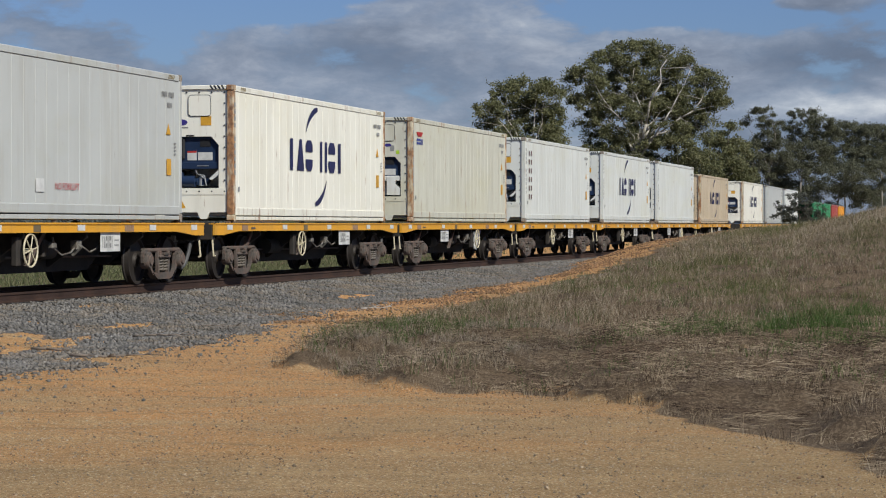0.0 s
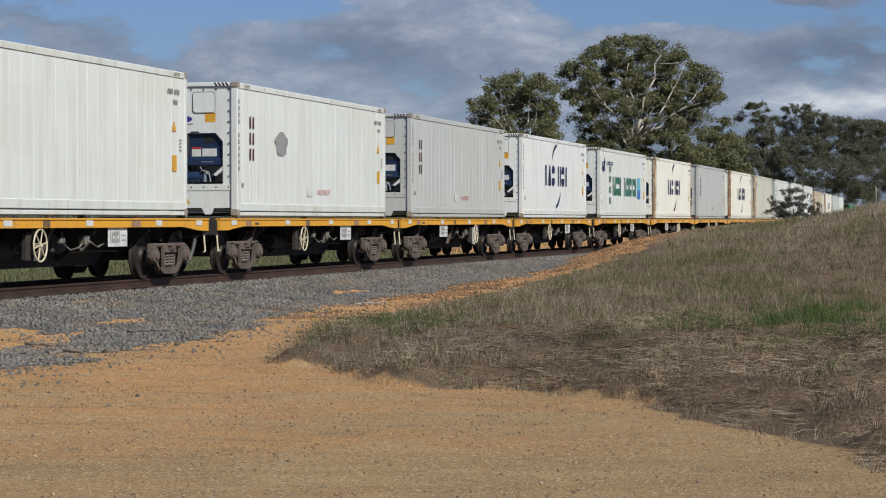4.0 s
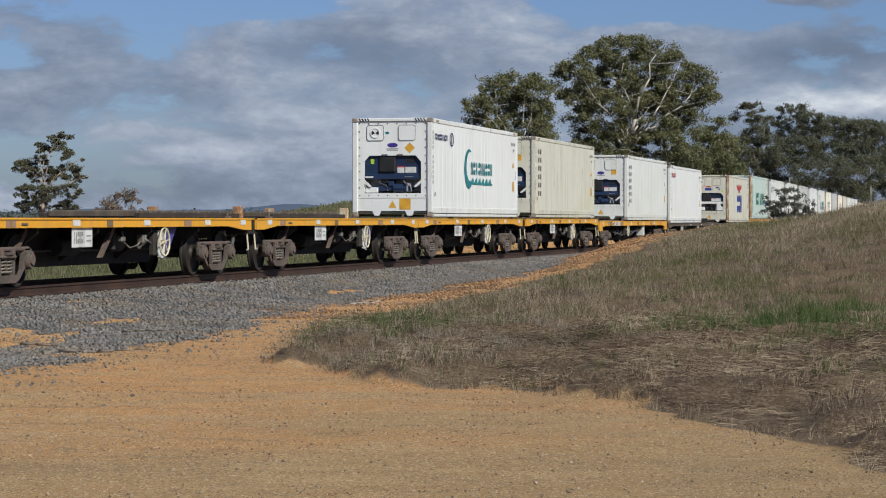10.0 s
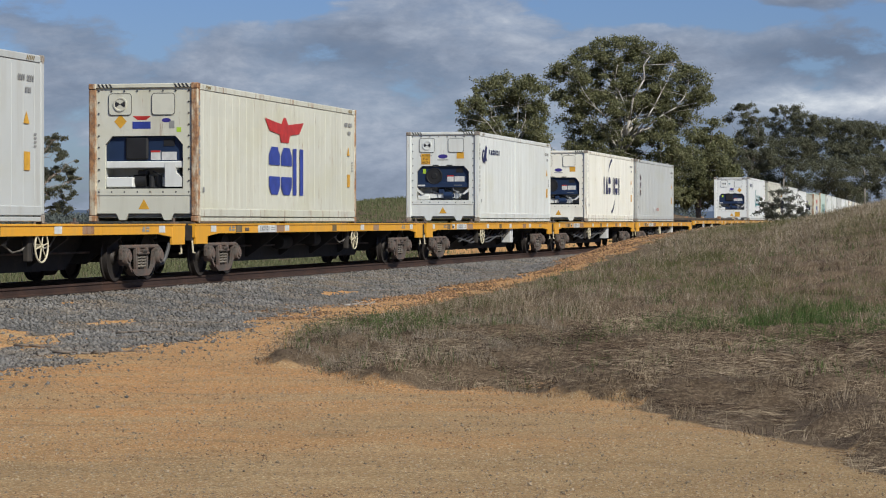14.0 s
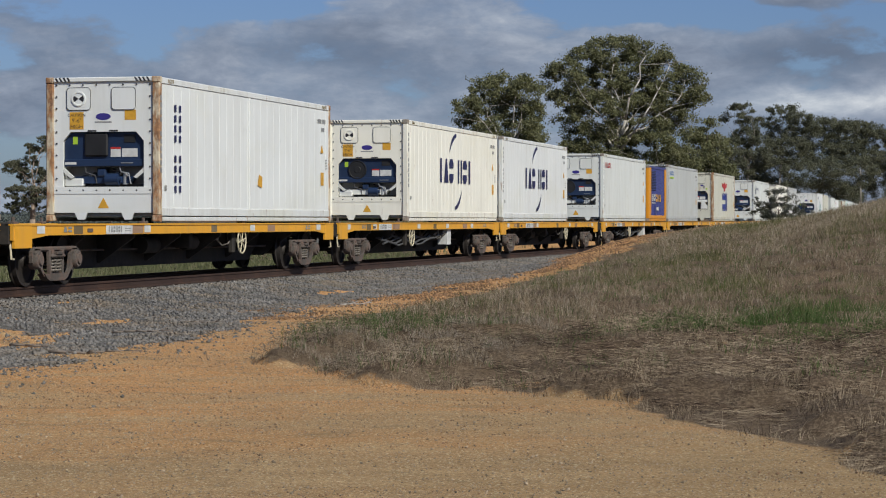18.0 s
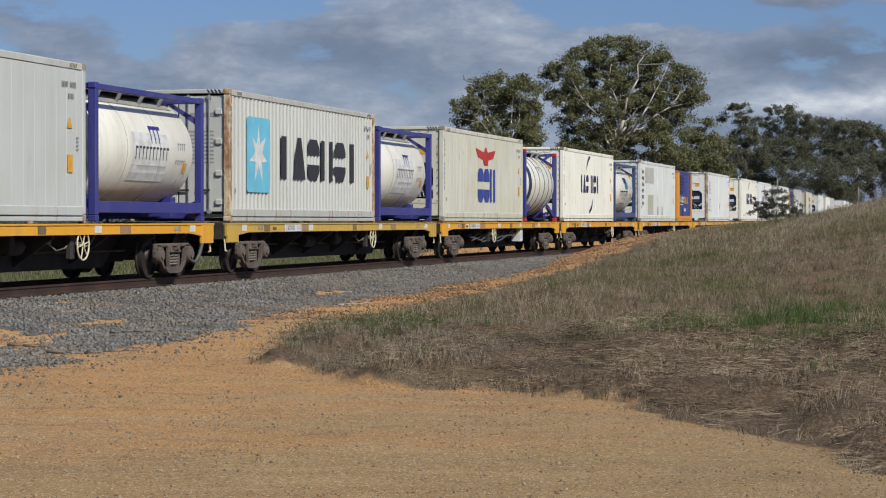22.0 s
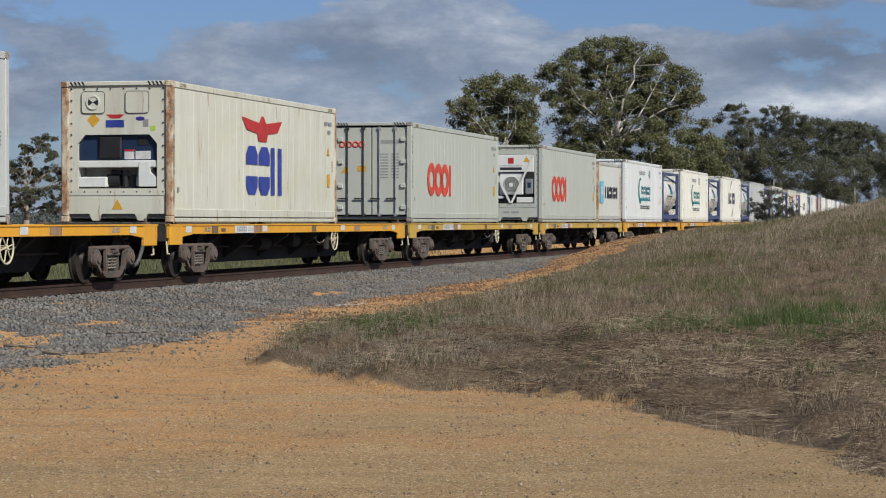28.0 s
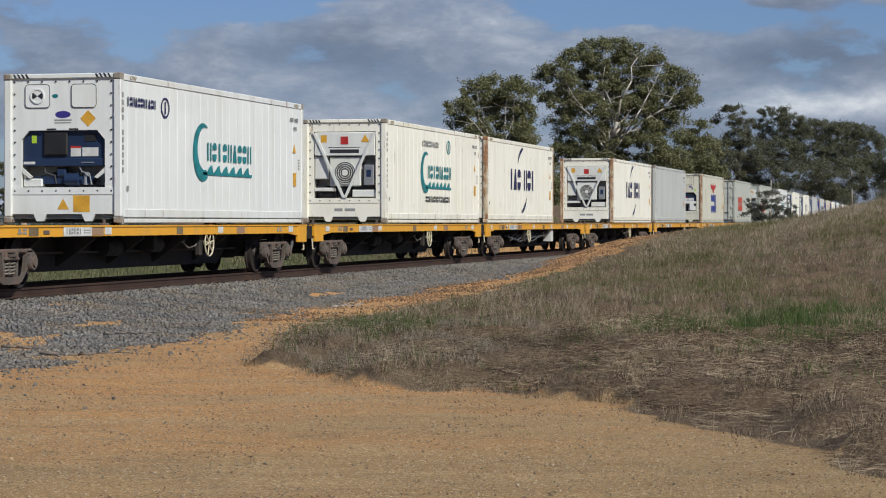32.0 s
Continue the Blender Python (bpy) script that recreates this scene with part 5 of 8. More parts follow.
def tank(u, sign, hue="frameblue", banded=False, z=1.20):
    """A tank in a steel frame."""
    box = thing("tank_container", "white cylindrical tank in a blue steel frame" + (" with dark bands" if banded else ""), "tank", "tank containers on the train")
    fr, H = SKIN[hue], 2.591
    cast = shared("corner_casting", lambda: Geo())
    for x in (-2.94, 2.94):
        for y in (-1.136, 1.136):
            part("corner_post", shared("tank_post", lambda: Geo().bbox(-0.075, 0.075, -0.08, 0.08, 0.118, H - 0.118, 0.015)), fr, box, at=pose(x, y, 0))
            for zz in (0, H - 0.118):
                part("corner_casting", cast, fr, box, at=pose(x, y, zz, 0, 0, 180 if y > 0 else 0))
        part("end_beam", shared("tank_end_top", lambda: Geo().bbox(-0.06, 0.06, -1.06, 1.06, H - 0.12, H - 0.01, 0.01)), fr, box, at=pose(x, 0, 0))
        part("end_beam", shared("tank_end_low", lambda: Geo().bbox(-0.06, 0.06, -1.06, 1.06, 0.05, 0.22, 0.01)), fr, box, at=pose(x, 0, 0))
        for sgn in (1, -1):
            part("diagonal_brace", shared(f"tank_diag_{sgn}", lambda: Geo().prism([(sgn * 1.05, 0.25), (sgn * 1.05, 0.42), (sgn * 0.45, 0.22), (sgn * 0.7, 0.22)], 0, -0.04, 0.04).prism([(sgn * 1.05, H - 0.55), (sgn * 1.05, H - 0.42), (sgn * 0.55, H - 0.12), (sgn * 0.42, H - 0.12)], 0, -0.04, 0.04)), fr, box, at=pose(x, 0, 0))
    R, C = (1.19, 1.36) if banded else (1.14, 1.42)
    k = f"_{banded}"
    for y in (-1.15, 1.15):
        if not banded:
            part("side_rail", shared("tank_rail", lambda: Geo().bbox(-2.86, 2.86, -0.05, 0.05, H - 0.13, H - 0.02, 0.01)), fr, box, at=pose(0, y, 0))
            part("bottom_rail", shared("tank_low", lambda: Geo().bbox(-2.86, 2.86, -0.05, 0.05, 0.16, 0.38, 0.01)), fr, box, at=pose(0, y, 0))
        else:
            # short struts from the posts to the barrel's foot and top
            for sgn in (1, -1):
                part("strut", shared(f"tank_strut_{sgn}", lambda: Geo().prism([(sgn * 2.86, 0.14), (sgn * 2.86, 0.28), (sgn * 1.75, 0.62), (sgn * 1.75, 0.48)], 1, -0.05, 0.05)), fr, box, at=pose(0, y * 0.93, 0))
                part("strut", shared(f"tank_high_{sgn}", lambda: Geo().prism([(sgn * 2.86, H - 0.14), (sgn * 2.86, H - 0.05), (sgn * 1.9, H - 0.22), (sgn * 1.9, H - 0.30)], 1, -0.04, 0.04)), fr, box, at=pose(0, y * 0.82, 0))
    prof = [(q * a, r * R) for q, ring in ((-1, ((2.86, 0.0), (2.85, 0.45), (2.80, 0.75), (2.73, 0.89), (2.63, 0.965), (2.5, 1.0))), (1, ((2.5, 1.0), (2.63, 0.965), (2.73, 0.89), (2.80, 0.75), (2.85, 0.45), (2.86, 0.0)))) for a, r in ring]
    part("barrel", shared("barrel" + k, lambda: Geo().lathe(prof, 0, (0, 0, C), 64), True), TANKSKIN, box, "white insulated barrel")
    for x in (-2.25, 2.25):
        part("cradle", shared("cradle", lambda: Geo().box(-0.15, 0.15, -0.8, 0.8, 0.1, 0.50)), fr, box, at=pose(x, 0, 0))
    part("walkway", shared("tank_walk", lambda: Geo().bbox(-2.8, 2.8, -0.75, -0.25, H - 0.06, H - 0.02, 0.005)), GALV, box)
    for x in (-1.7, -0.6, 0.6, 1.7):
        part("walkway_bracket", shared("tank_bracket", lambda: Geo().prism([(-0.80, H - 0.07), (-0.72, H - 0.07), (-0.62, H - 0.26), (-0.68, H - 0.26)], 0, -0.03, 0.03)), GALV, box, at=pose(x, 0, 0))
    part("manlid", shared("tank_lid", lambda: Geo().cyl((0, 0.15, H - 0.14), (0, 0.15, H - 0.03), 0.26, 16), True), GALV, box)
    for x in ((-1.2, 0.6) if not banded else (-2.2, -1.15, -0.25, 0.65, 1.5, 2.2)):
        part("band", shared("strap" + k, lambda: Geo().torus((0, 0, C), 0, R + 0.002, 0.014 if banded else 0.008, 48, 5)), INK if banded else GALV, box, at=pose(x, 0, 0))
    def shade():
        arc = [radians(a) for a in range(50, 131, 8)]
        pts = [(x, (R + 0.015) * math.cos(a), C + (R + 0.015) * math.sin(a)) for x in (-2.3, 2.3) for a in arc]
        n = len(arc)
        return Geo().poly(pts, [(i, i + 1, n + i + 1, n + i) for i in range(n - 1)])
    if not banded:
        part("top_cover", shared("tank_shade", shade), SMALLPRINT, box, "dark grey cover strip")
    else:
        for q in box.children:
            if q.name.startswith("corner_casting"):
                q.material_slots[0].link, q.material_slots[0].material = "OBJECT", LOGORED
    def on_barrel(a0, a1, h0, h1, n=6):
        """A patch that follows the barrel; a along the barrel, h the height."""
        g, pts = Geo(), []
        for i in range(n + 1):
            h = h0 + (h1 - h0) * i / n
            y = -math.sqrt(max((R + 0.008) ** 2 - (h - C) ** 2, 0))
            pts += [(a0, y, h), (a1, y, h)]
        return g.poly(pts, [(2 * i, 2 * i + 1, 2 * i + 3, 2 * i + 2) for i in range(n)])
    def many(spans, h0, h1):
        g = Geo()
        for a, b in spans:
            k = on_barrel(a, a + (b - a) * 0.3, h0, h1)
            g.poly(k.v, k.f)
            k = on_barrel(a, b, h1 - (h1 - h0) * 0.2, h1, 2)
            g.poly(k.v, k.f)
        return g
    if sign == "ocean":
        part("sign_panel", shared("oc1", lambda: on_barrel(0.15, 0.95, 1.72, 1.98)), NAVY, box)
        part("sign_panel", shared("oc2", lambda: on_barrel(0.3, 1.1, 1.45, 1.72)), TEAL, box)
        part("sign_bars", shared("oc3", lambda: many(spread(-1.1, 1.1, 10, 0.3), 1.12, 1.38)), INK, box)
        part("slogan_text", words("bulk logistics solutions", 0.125), SMALLPRINT, box, at=pose(0.25, -1.095, 1.05, 19, 0, 0))
        part("print_bars", shared("oc5", lambda: on_barrel(-0.4, 0.9, 0.78, 0.82)), SMALLPRINT, box)
    elif sign == "beverage":
        part("sign_panel", shared("hb0", lambda: on_barrel(-0.9, 1.05, 0.8, 1.75)), PLATE, box)
        part("sign_panel", shared("hb1", lambda: many(spread(0.1, 0.75, 3, 0.1), 1.55, 1.90)), PURPLE, box)
        part("sign_bars", shared("hb2", lambda: many(spread(-0.8, 1.1, 10, 0.3), 1.22, 1.48)), INK, box)
        part("print_bars", shared("hb3", lambda: many(spread(-0.6, 1.0, 14, 0.3), 1.02, 1.10)), SMALLPRINT, box)
    else:
        part("sign_panel", shared("st1", lambda: on_barrel(-2.3, -1.75, 0.7, 2.0, 10)), UNITBLUE, box)
        part("sign_panel", shared("st2", lambda: many(spread(-0.3, 0.5, 3, 0.3), 1.80, 2.02)), SMALLPRINT, box)
    part("print_bars", shared("tk_print", lambda: many(spread(1.6, 2.1, 4, 0.3), 1.45, 1.6)), SMALLPRINT, box)
    part("print_bars", shared("tk_print2", lambda: many(spread(1.5, 2.1, 5, 0.3), 1.15, 1.25)), SMALLPRINT, box)
    part("caution_label", shared("tk_amber", lambda: on_barrel(2.0, 2.2, 1.0, 1.2)), AMBER, box)
    TRAIN.append((box, u + 3.029, z))


def small_box(u, z=1.20):
    box = thing("shipping_container", "grey corrugated short steel shipping container", "container")
    shell(box, SKIN["boxgrey"], POST["boxgrey"], 6.058, 2.591, pitch=0.28, wide=0.13, deep=0.036, rusty=True)
    door_end(box, SKIN["boxgrey"], 3.029, 2.591)
    part("sign_panel", shared("m20a", lambda: flat([(-2.6 + 0.42 + p, 1.3 + q) for p, q in rounded(0.9, 0.95, 0.08)])), SKYBLUE, box, at=pose(0, NEAR - 0.004, 0))
    part("sign_star", shared("m20b", lambda: flat([(-2.18 + (0.36 if i % 2 == 0 else 0.14) * math.cos(math.pi / 2 + math.pi * i / 7), 1.3 + (0.36 if i % 2 == 0 else 0.14) * math.sin(math.pi / 2 + math.pi * i / 7)) for i in range(14)], -0.006)), PLATE, box, at=pose(0, NEAR - 0.006, 0))
    part("sign_bars", shared("m20c", lambda: letters(spread(-1.5, 2.2, 6, 0.12), 1.05, 1.55, 0.2)), INK, box, at=pose(0, NEAR - 0.004, 0))
    TRAIN.append((box, u + 3.029, z))


def open_box(u, hue, label, length=12.192, z=1.20):
    box = thing("open_container", label, "container")
    shell(box, SKIN[hue], SKIN[hue], length, 1.95, pitch=0.4, wide=0.2, deep=0.03)
    TRAIN.append((box, u + length / 2, z))


# ---- the train: wagons ----
WHEEL_R = 0.46
AXLE = 0.87


def bogie(wagon, x, flip=False):
    """A cast three-piece bogie: bolster, side frames, springs, axle boxes and two wheel sets."""
    b = part("bogie", shared("bolster", lambda: Geo().bbox(-0.22, 0.22, -0.90, 0.90, 0.46, 0.66, 0.04).cyl((0, 0, 0.66), (0, 0, 0.80), 0.22, 16)
             .box(-0.45, -0.38, -0.8, 0.8, 0.36, 0.46).box(0.38, 0.45, -0.8, 0.8, 0.36, 0.46)), BOGIE, wagon, "rusty cast-steel bogie", at=pose(x, 0, 0))

    def side():
        g = Geo()
        # one casting: top bar, two shoulders over the axle boxes, leaning columns and a narrow basket, with windows between them
        g.bbox(-0.98, 0.98, -0.08, 0.04, 0.61, 0.70, 0.03)
        for s in (-1, 1):
            g.prism([(s * x, z) for x, z in ((1.08, 0.54), (1.06, 0.62), (0.98, 0.67), (0.74, 0.66), (0.66, 0.56), (0.60, 0.30), (0.44, 0.15), (0.56, 0.18), (0.74, 0.33), (0.86, 0.38), (1.00, 0.38), (1.06, 0.42))], 1, -0.08, -0.02)
            g.prism([(s * x, z) for x, z in ((0.34, 0.64), (0.26, 0.64), (0.23, 0.18), (0.31, 0.18))], 1, -0.085, -0.03)
            g.bbox(s * 0.78 - 0.06, s * 0.78 + 0.06, -0.115, -0.07, 0.42, 0.58, 0.02)
        g.prism([(-0.56, 0.22), (0.56, 0.22), (0.46, 0.14), (0.32, 0.09), (-0.32, 0.09), (-0.46, 0.14)], 1, -0.10, 0.05)
        return g
    frame_ = shared("side_frame", side)

    def coil_():
        g, k = Geo(), 26
        pts = [(0.115 * math.cos(i * 1.15), 0.115 * math.sin(i * 1.15), 0.24 + 0.27 * i / k) for i in range(k + 1)]
        g.tube(pts, 0.019, 5)
        return g.cyl((0, 0, 0.20), (0, 0, 0.50), 0.05, 8)
    coil = shared("spring", coil_, "all")
    box_ = shared("axle_box", lambda: Geo().lathe(((0.05, 0.17), (-0.08, 0.17), (-0.12, 0.145), (-0.12, 0.10), (-0.15, 0.09), (-0.15, 0.0)), 1, (0, 0, 0), 14).bbox(-0.14, 0.14, -0.10, 0.06, 0.04, 0.15, 0.02), True)
    wedge = shared("bolster_end", lambda: Geo().bbox(-0.29, 0.29, -0.14, 0.02, 0.50, 0.56, 0.02).bbox(-0.12, 0.12, -0.16, 0.0, 0.55, 0.61, 0.015).bbox(-0.27, -0.18, -0.12, 0.0, 0.53, 0.64, 0.01).bbox(0.18, 0.27, -0.12, 0.0, 0.53, 0.64, 0.01))
    for y in (-1.0, 1.0):
        part("side_frame", frame_, BOGIE, b, at=pose(0, y, 0))
        if y < 0:
            part("bolster_end", wedge, BOGIE, b, at=pose(0, y, 0))
        for dx in (-0.11, 0.11):
            part("spring", coil, SPRING, b, at=pose(dx, y, 0))
        for s in (-1, 1):
            part("axle_box", box_, BOGIE, b, at=pose(s * AXLE, y * 1.03, 0.47, 0, 0, 0 if y < 0 else 180))
    for s in (-AXLE, AXLE):
        w = part("wheelset", shared("wheelset", wheelset, True), WHEEL, b, "steel wheel set", at=pose(s, 0, WHEEL_R))
        w["at"] = s
    return b


def wheelset():
    g = Geo().cyl((0, -0.98, 0), (0, 0.98, 0), 0.075, 14)
    for s in (-1, 1):
        prof = [(0.735, 0.10), (0.76, 0.16), (0.79, 0.40), (0.745, 0.42), (0.735, WHEEL_R + 0.02), (0.765, WHEEL_R + 0.025), (0.785, WHEEL_R + 0.002), (0.872, WHEEL_R - 0.004), (0.872, 0.42), (0.82, 0.40), (0.83, 0.16), (0.88, 0.12), (0.88, 0.07)]
        g.lathe([(s * u, r) for u, r in prof], 1, (0, 0, 0), 32)
    return g


def hand_wheel(wagon, x, z=0.72, back=None):
    w = part("hand_brake_wheel", shared("hand_wheel", lambda: Geo().torus((0, 0, 0), 1, 0.28, 0.018, 24, 6).cyl((0, -0.03, 0), (0, 0.12, 0), 0.04, 8)
             .cyl((0, 0, 0), (0.27, 0, 0.05), 0.013, 5).cyl((0, 0, 0), (-0.27, 0, -0.05), 0.013, 5).cyl((0, 0, 0), (0.09, 0, 0.26), 0.013, 5).cyl((0, 0, 0), (-0.09, 0, -0.26), 0.013, 5).cyl((0, 0, 0), (0.18, 0, -0.2), 0.013, 5).cyl((0, 0, 0), (-0.18, 0, 0.2), 0.013, 5)), IVORY, wagon, "ivory spoked hand wheel", at=pose(x, -1.17, z))
    part("bracket", shared("hw_bracket", lambda: Geo().bbox(-0.10, 0.10, -1.08, -0.96, 0.45, 0.95, 0.02)), DARKFRAME, wagon, at=pose(x - 0.25, 0, 0))
    if back:
        part("brake_board", shared("hw_board", lambda: Geo().prism([(-0.16, 0.42), (0.22, 0.36), (0.22, 0.95), (-0.16, 0.95)], 1, -1.10, -1.08)), back, wagon, at=pose(x, 0, 0))
    return w


def coupler(wagon, x, s):
    part("coupler", shared(f"coupler_{s}", lambda: Geo().bbox(*sorted((0, s * 0.42)), -0.07, 0.07, 0.80, 0.96, 0.02).bbox(*sorted((s * 0.30, s * 0.55)), -0.16, 0.16, 0.74, 1.02, 0.05)), BOGIE, wagon, at=pose(x, 0, 0))
    def hose():
        pts = [(s * (-0.12 + 0.075 * i), -0.62 + 0.03 * i, 0.86 - 0.60 * math.sin(math.pi * i / 8) ** 0.8) for i in range(9)]
        return Geo().tube(pts, 0.042, 8).cyl(pts[0], (pts[0][0], pts[0][1], pts[0][2] + 0.1), 0.06, 10)
    part("air_hose", shared(f"air_hose_{s}", hose, True), HOSE, wagon, "grey air hose that hangs between the wagons", at=pose(x, 0, 0))
    part("cock", shared("cock", lambda: Geo().bbox(-0.06, 0.10, -0.66, -0.54, 0.80, 0.94, 0.02).cyl((0.02, -0.68, 0.9), (0.16, -0.72, 0.98), 0.02, 6)), GALV, wagon, at=pose(x - s * 0.15, 0, 0))
    part("step", shared(f"step_{s}", lambda: Geo().tube([(0, -1.1, 0.95), (0, -1.14, 0.50), (-s * 0.10, -1.14, 0.50)], 0.020, 6)), IVORY, wagon, "pale grab rod", at=pose(x - s * 0.05, 0, 0))


def plates(wagon, xs, z0, z1, y):
    for x in xs:
        part("reflector_plate", shared(f"reflector_{z0}", lambda: Geo().box(-0.17, 0.17, y - 0.004, y, z0 + 0.03, z1 - 0.03)), PLATE, wagon, at=pose(x, 0, 0))


def wear(wagon, xs, z0, z1, y):
    """Scraped, rusty and greasy places on a side sill."""
    for i, (x, w, mat) in enumerate(xs):
        part("worn_patch", shared(f"worn_{w}_{z0}", lambda: Geo().box(-w / 2, w / 2, y - 0.002, y + 0.004, z0, z1)), mat, wagon, "scraped rusty patch", at=pose(x, 0, 0))
        if i == 0:
            part("tie_bracket", shared(f"tie_{z0}", lambda: Geo().bbox(-0.13, 0.13, y - 0.012, y, z0 + 0.03, z1 - 0.05, 0.006)), BOGIE, wagon, at=pose(x + 0.55, 0, 0))


def number_board(wagon, x, z0, z1, w, y):
    b = part("number_board", shared(f"board_{w}_{z0}", lambda: Geo().bbox(-w / 2, w / 2, y - 0.008, y, z0, z1, 0.003)), PLATE, wagon, "white number board with dark bars", at=pose(x, 0, 0))
    h = z1 - z0
    part("number_bars", shared(f"board_bars_{w}_{z0}", lambda: letters(spread(-w * 0.44, w * 0.12, 6, 0.25), z0 + h * 0.2, z1 - h * 0.2, 0.3).box(w * 0.2, w * 0.42, -0.004, 0, z0 + h * 0.55, z0 + h * 0.62).box(w * 0.2, w * 0.42, -0.004, 0, z0 + h * 0.3, z0 + h * 0.37)), SMALLPRINT, b, at=pose(0, y - 0.009, 0))


def base_wagon(L, sill_paint, z_top, sill_h, bog, label, belly):
    w = thing("flat_wagon", label, "wagon", "container wagons of the train")
    L2 = L / 2
    # side sill, a little deeper over the ends
    def sill():
        out = [(-L2, z_top), (L2, z_top), (L2, z_top - sill_h - 0.08), (L2 - 0.5, z_top - sill_h - 0.08), (L2 - 1.5, z_top - sill_h), (-L2 + 1.5, z_top - sill_h), (-L2 + 0.5, z_top - sill_h - 0.08), (-L2, z_top - sill_h - 0.08)]
        return Geo().prism(out, 1, -0.03, 0.03).bbox(-L2, L2, -0.05, 0.12, z_top - 0.03, z_top + 0.004, 0.004)
    for y in (-1.17, 1.17):
        part("side_sill", shared(f"sill_{L}_{z_top}", sill), sill_paint, w, at=pose(0, y, 0, 0, 0, 0 if y < 0 else 180))
    part("centre_sill", shared(f"centre_{L}_{belly}", lambda: Geo().prism([(-L2 + 0.2, z_top - 0.06), (L2 - 0.2, z_top - 0.06), (L2 - 0.2, 0.78), (bog - 1.3, 0.72), (bog - 2.1, belly), (-bog + 2.1, belly), (-bog + 1.3, 0.72), (-L2 + 0.2, 0.78)], 1, -0.34, 0.34)), DARKFRAME, w)
    part("deck", shared(f"deck_{L}_{z_top}", lambda: Geo().box(-L2 + 0.1, L2 - 0.1, -1.1, 1.1, z_top - 0.05, z_top - 0.012)), DARKFRAME, w)
    for s in (-1, 1):
        part("end_sill", shared(f"end_sill_{z_top}", lambda: Geo().bbox(-0.09, 0.09, -1.13, 1.13, z_top - 0.36, z_top + 0.03, 0.02)), DARKFRAME, w, at=pose(s * (L2 - 0.09), 0, 0))
        bogie(w, s * bog)
        coupler(w, s * L2, s)
    rib = shared(f"bearer_{z_top}_{belly}", lambda: Geo().prism([(-1.12, z_top - 0.1), (-1.12, z_top - 0.26), (-0.40, belly + 0.1), (0.40, belly + 0.1), (1.12, z_top - 0.26), (1.12, z_top - 0.1)], 0, -0.04, 0.04))
    n = 6 if L > 17 else 4
    for i in range(n):
        part("cross_bearer", rib, DARKFRAME, w, at=pose((i - (n - 1) / 2) * (2 * bog - 2.4) / (n - 1), 0, 0))
    part("brake_cylinder", shared("brake_cyl", lambda: Geo().cyl((-0.3, -0.62, 0.70), (0.25, -0.62, 0.70), 0.16, 14).cyl((0.25, -0.62, 0.70), (0.9, -0.62, 0.70), 0.03, 8).bbox(-0.55, -0.35, -0.85, -0.5, 0.58, 0.90, 0.02), True), DARKFRAME, w, at=pose(0.6, 0, 0))
    part("air_tank", shared("air_tank", lambda: Geo().cyl((-0.5, -0.55, 0.66), (0.4, -0.55, 0.66), 0.17, 14), True), DARKFRAME, w, at=pose(-1.6, 0, 0))
    def gear():
        g = Geo().bbox(0.9, 1.12, -1.04, -0.90, 0.70, 0.88, 0.02).cyl((1.0, -1.06, 0.78), (1.0, -0.9, 0.62), 0.05, 8).bbox(-0.15, 0.05, -1.02, -0.92, 0.74, 0.84, 0.015)
        g.tube([(1.1, -1.0, 0.80), (1.5, -1.02, 0.66), (1.9, -1.0, 0.72), (2.2, -0.98, 0.90)], 0.018, 6).tube([(-0.1, -0.98, 0.78), (0.3, -1.0, 0.62), (0.7, -1.0, 0.66), (0.95, -0.98, 0.76)], 0.016, 6)
        return g.cyl((-0.05, -0.98, 0.94), (-0.02, -1.0, 0.76), 0.02, 6)
    part("brake_gear", shared("brake_gear", gear, True), BRAKEGEAR, w, "greasy brake valves and pipes painted pale as if sunlit", at=pose(1.4 if L > 15 else 0.2, 0, 0))
    part("brake_rod", shared(f"brake_rod_{L}", lambda: Geo().cyl((-bog + 1.2, -0.48, 0.60), (bog - 1.2, -0.48, 0.56), 0.022, 6)), BOGIE, w)
    return w


def locks(w, xs, z_top):
    for x in xs:
        for y in (-1.08, 1.08):
            part("twist_lock", shared(f"lock_{z_top}", lambda: Geo().bbox(-0.09, 0.09, -0.07, 0.07, z_top - 0.01, z_top + 0.045, 0.012).cyl((0, 0, z_top + 0.045), (0, 0, z_top + 0.12), 0.035, 8)), BOGIE, w, at=pose(x, y, 0))


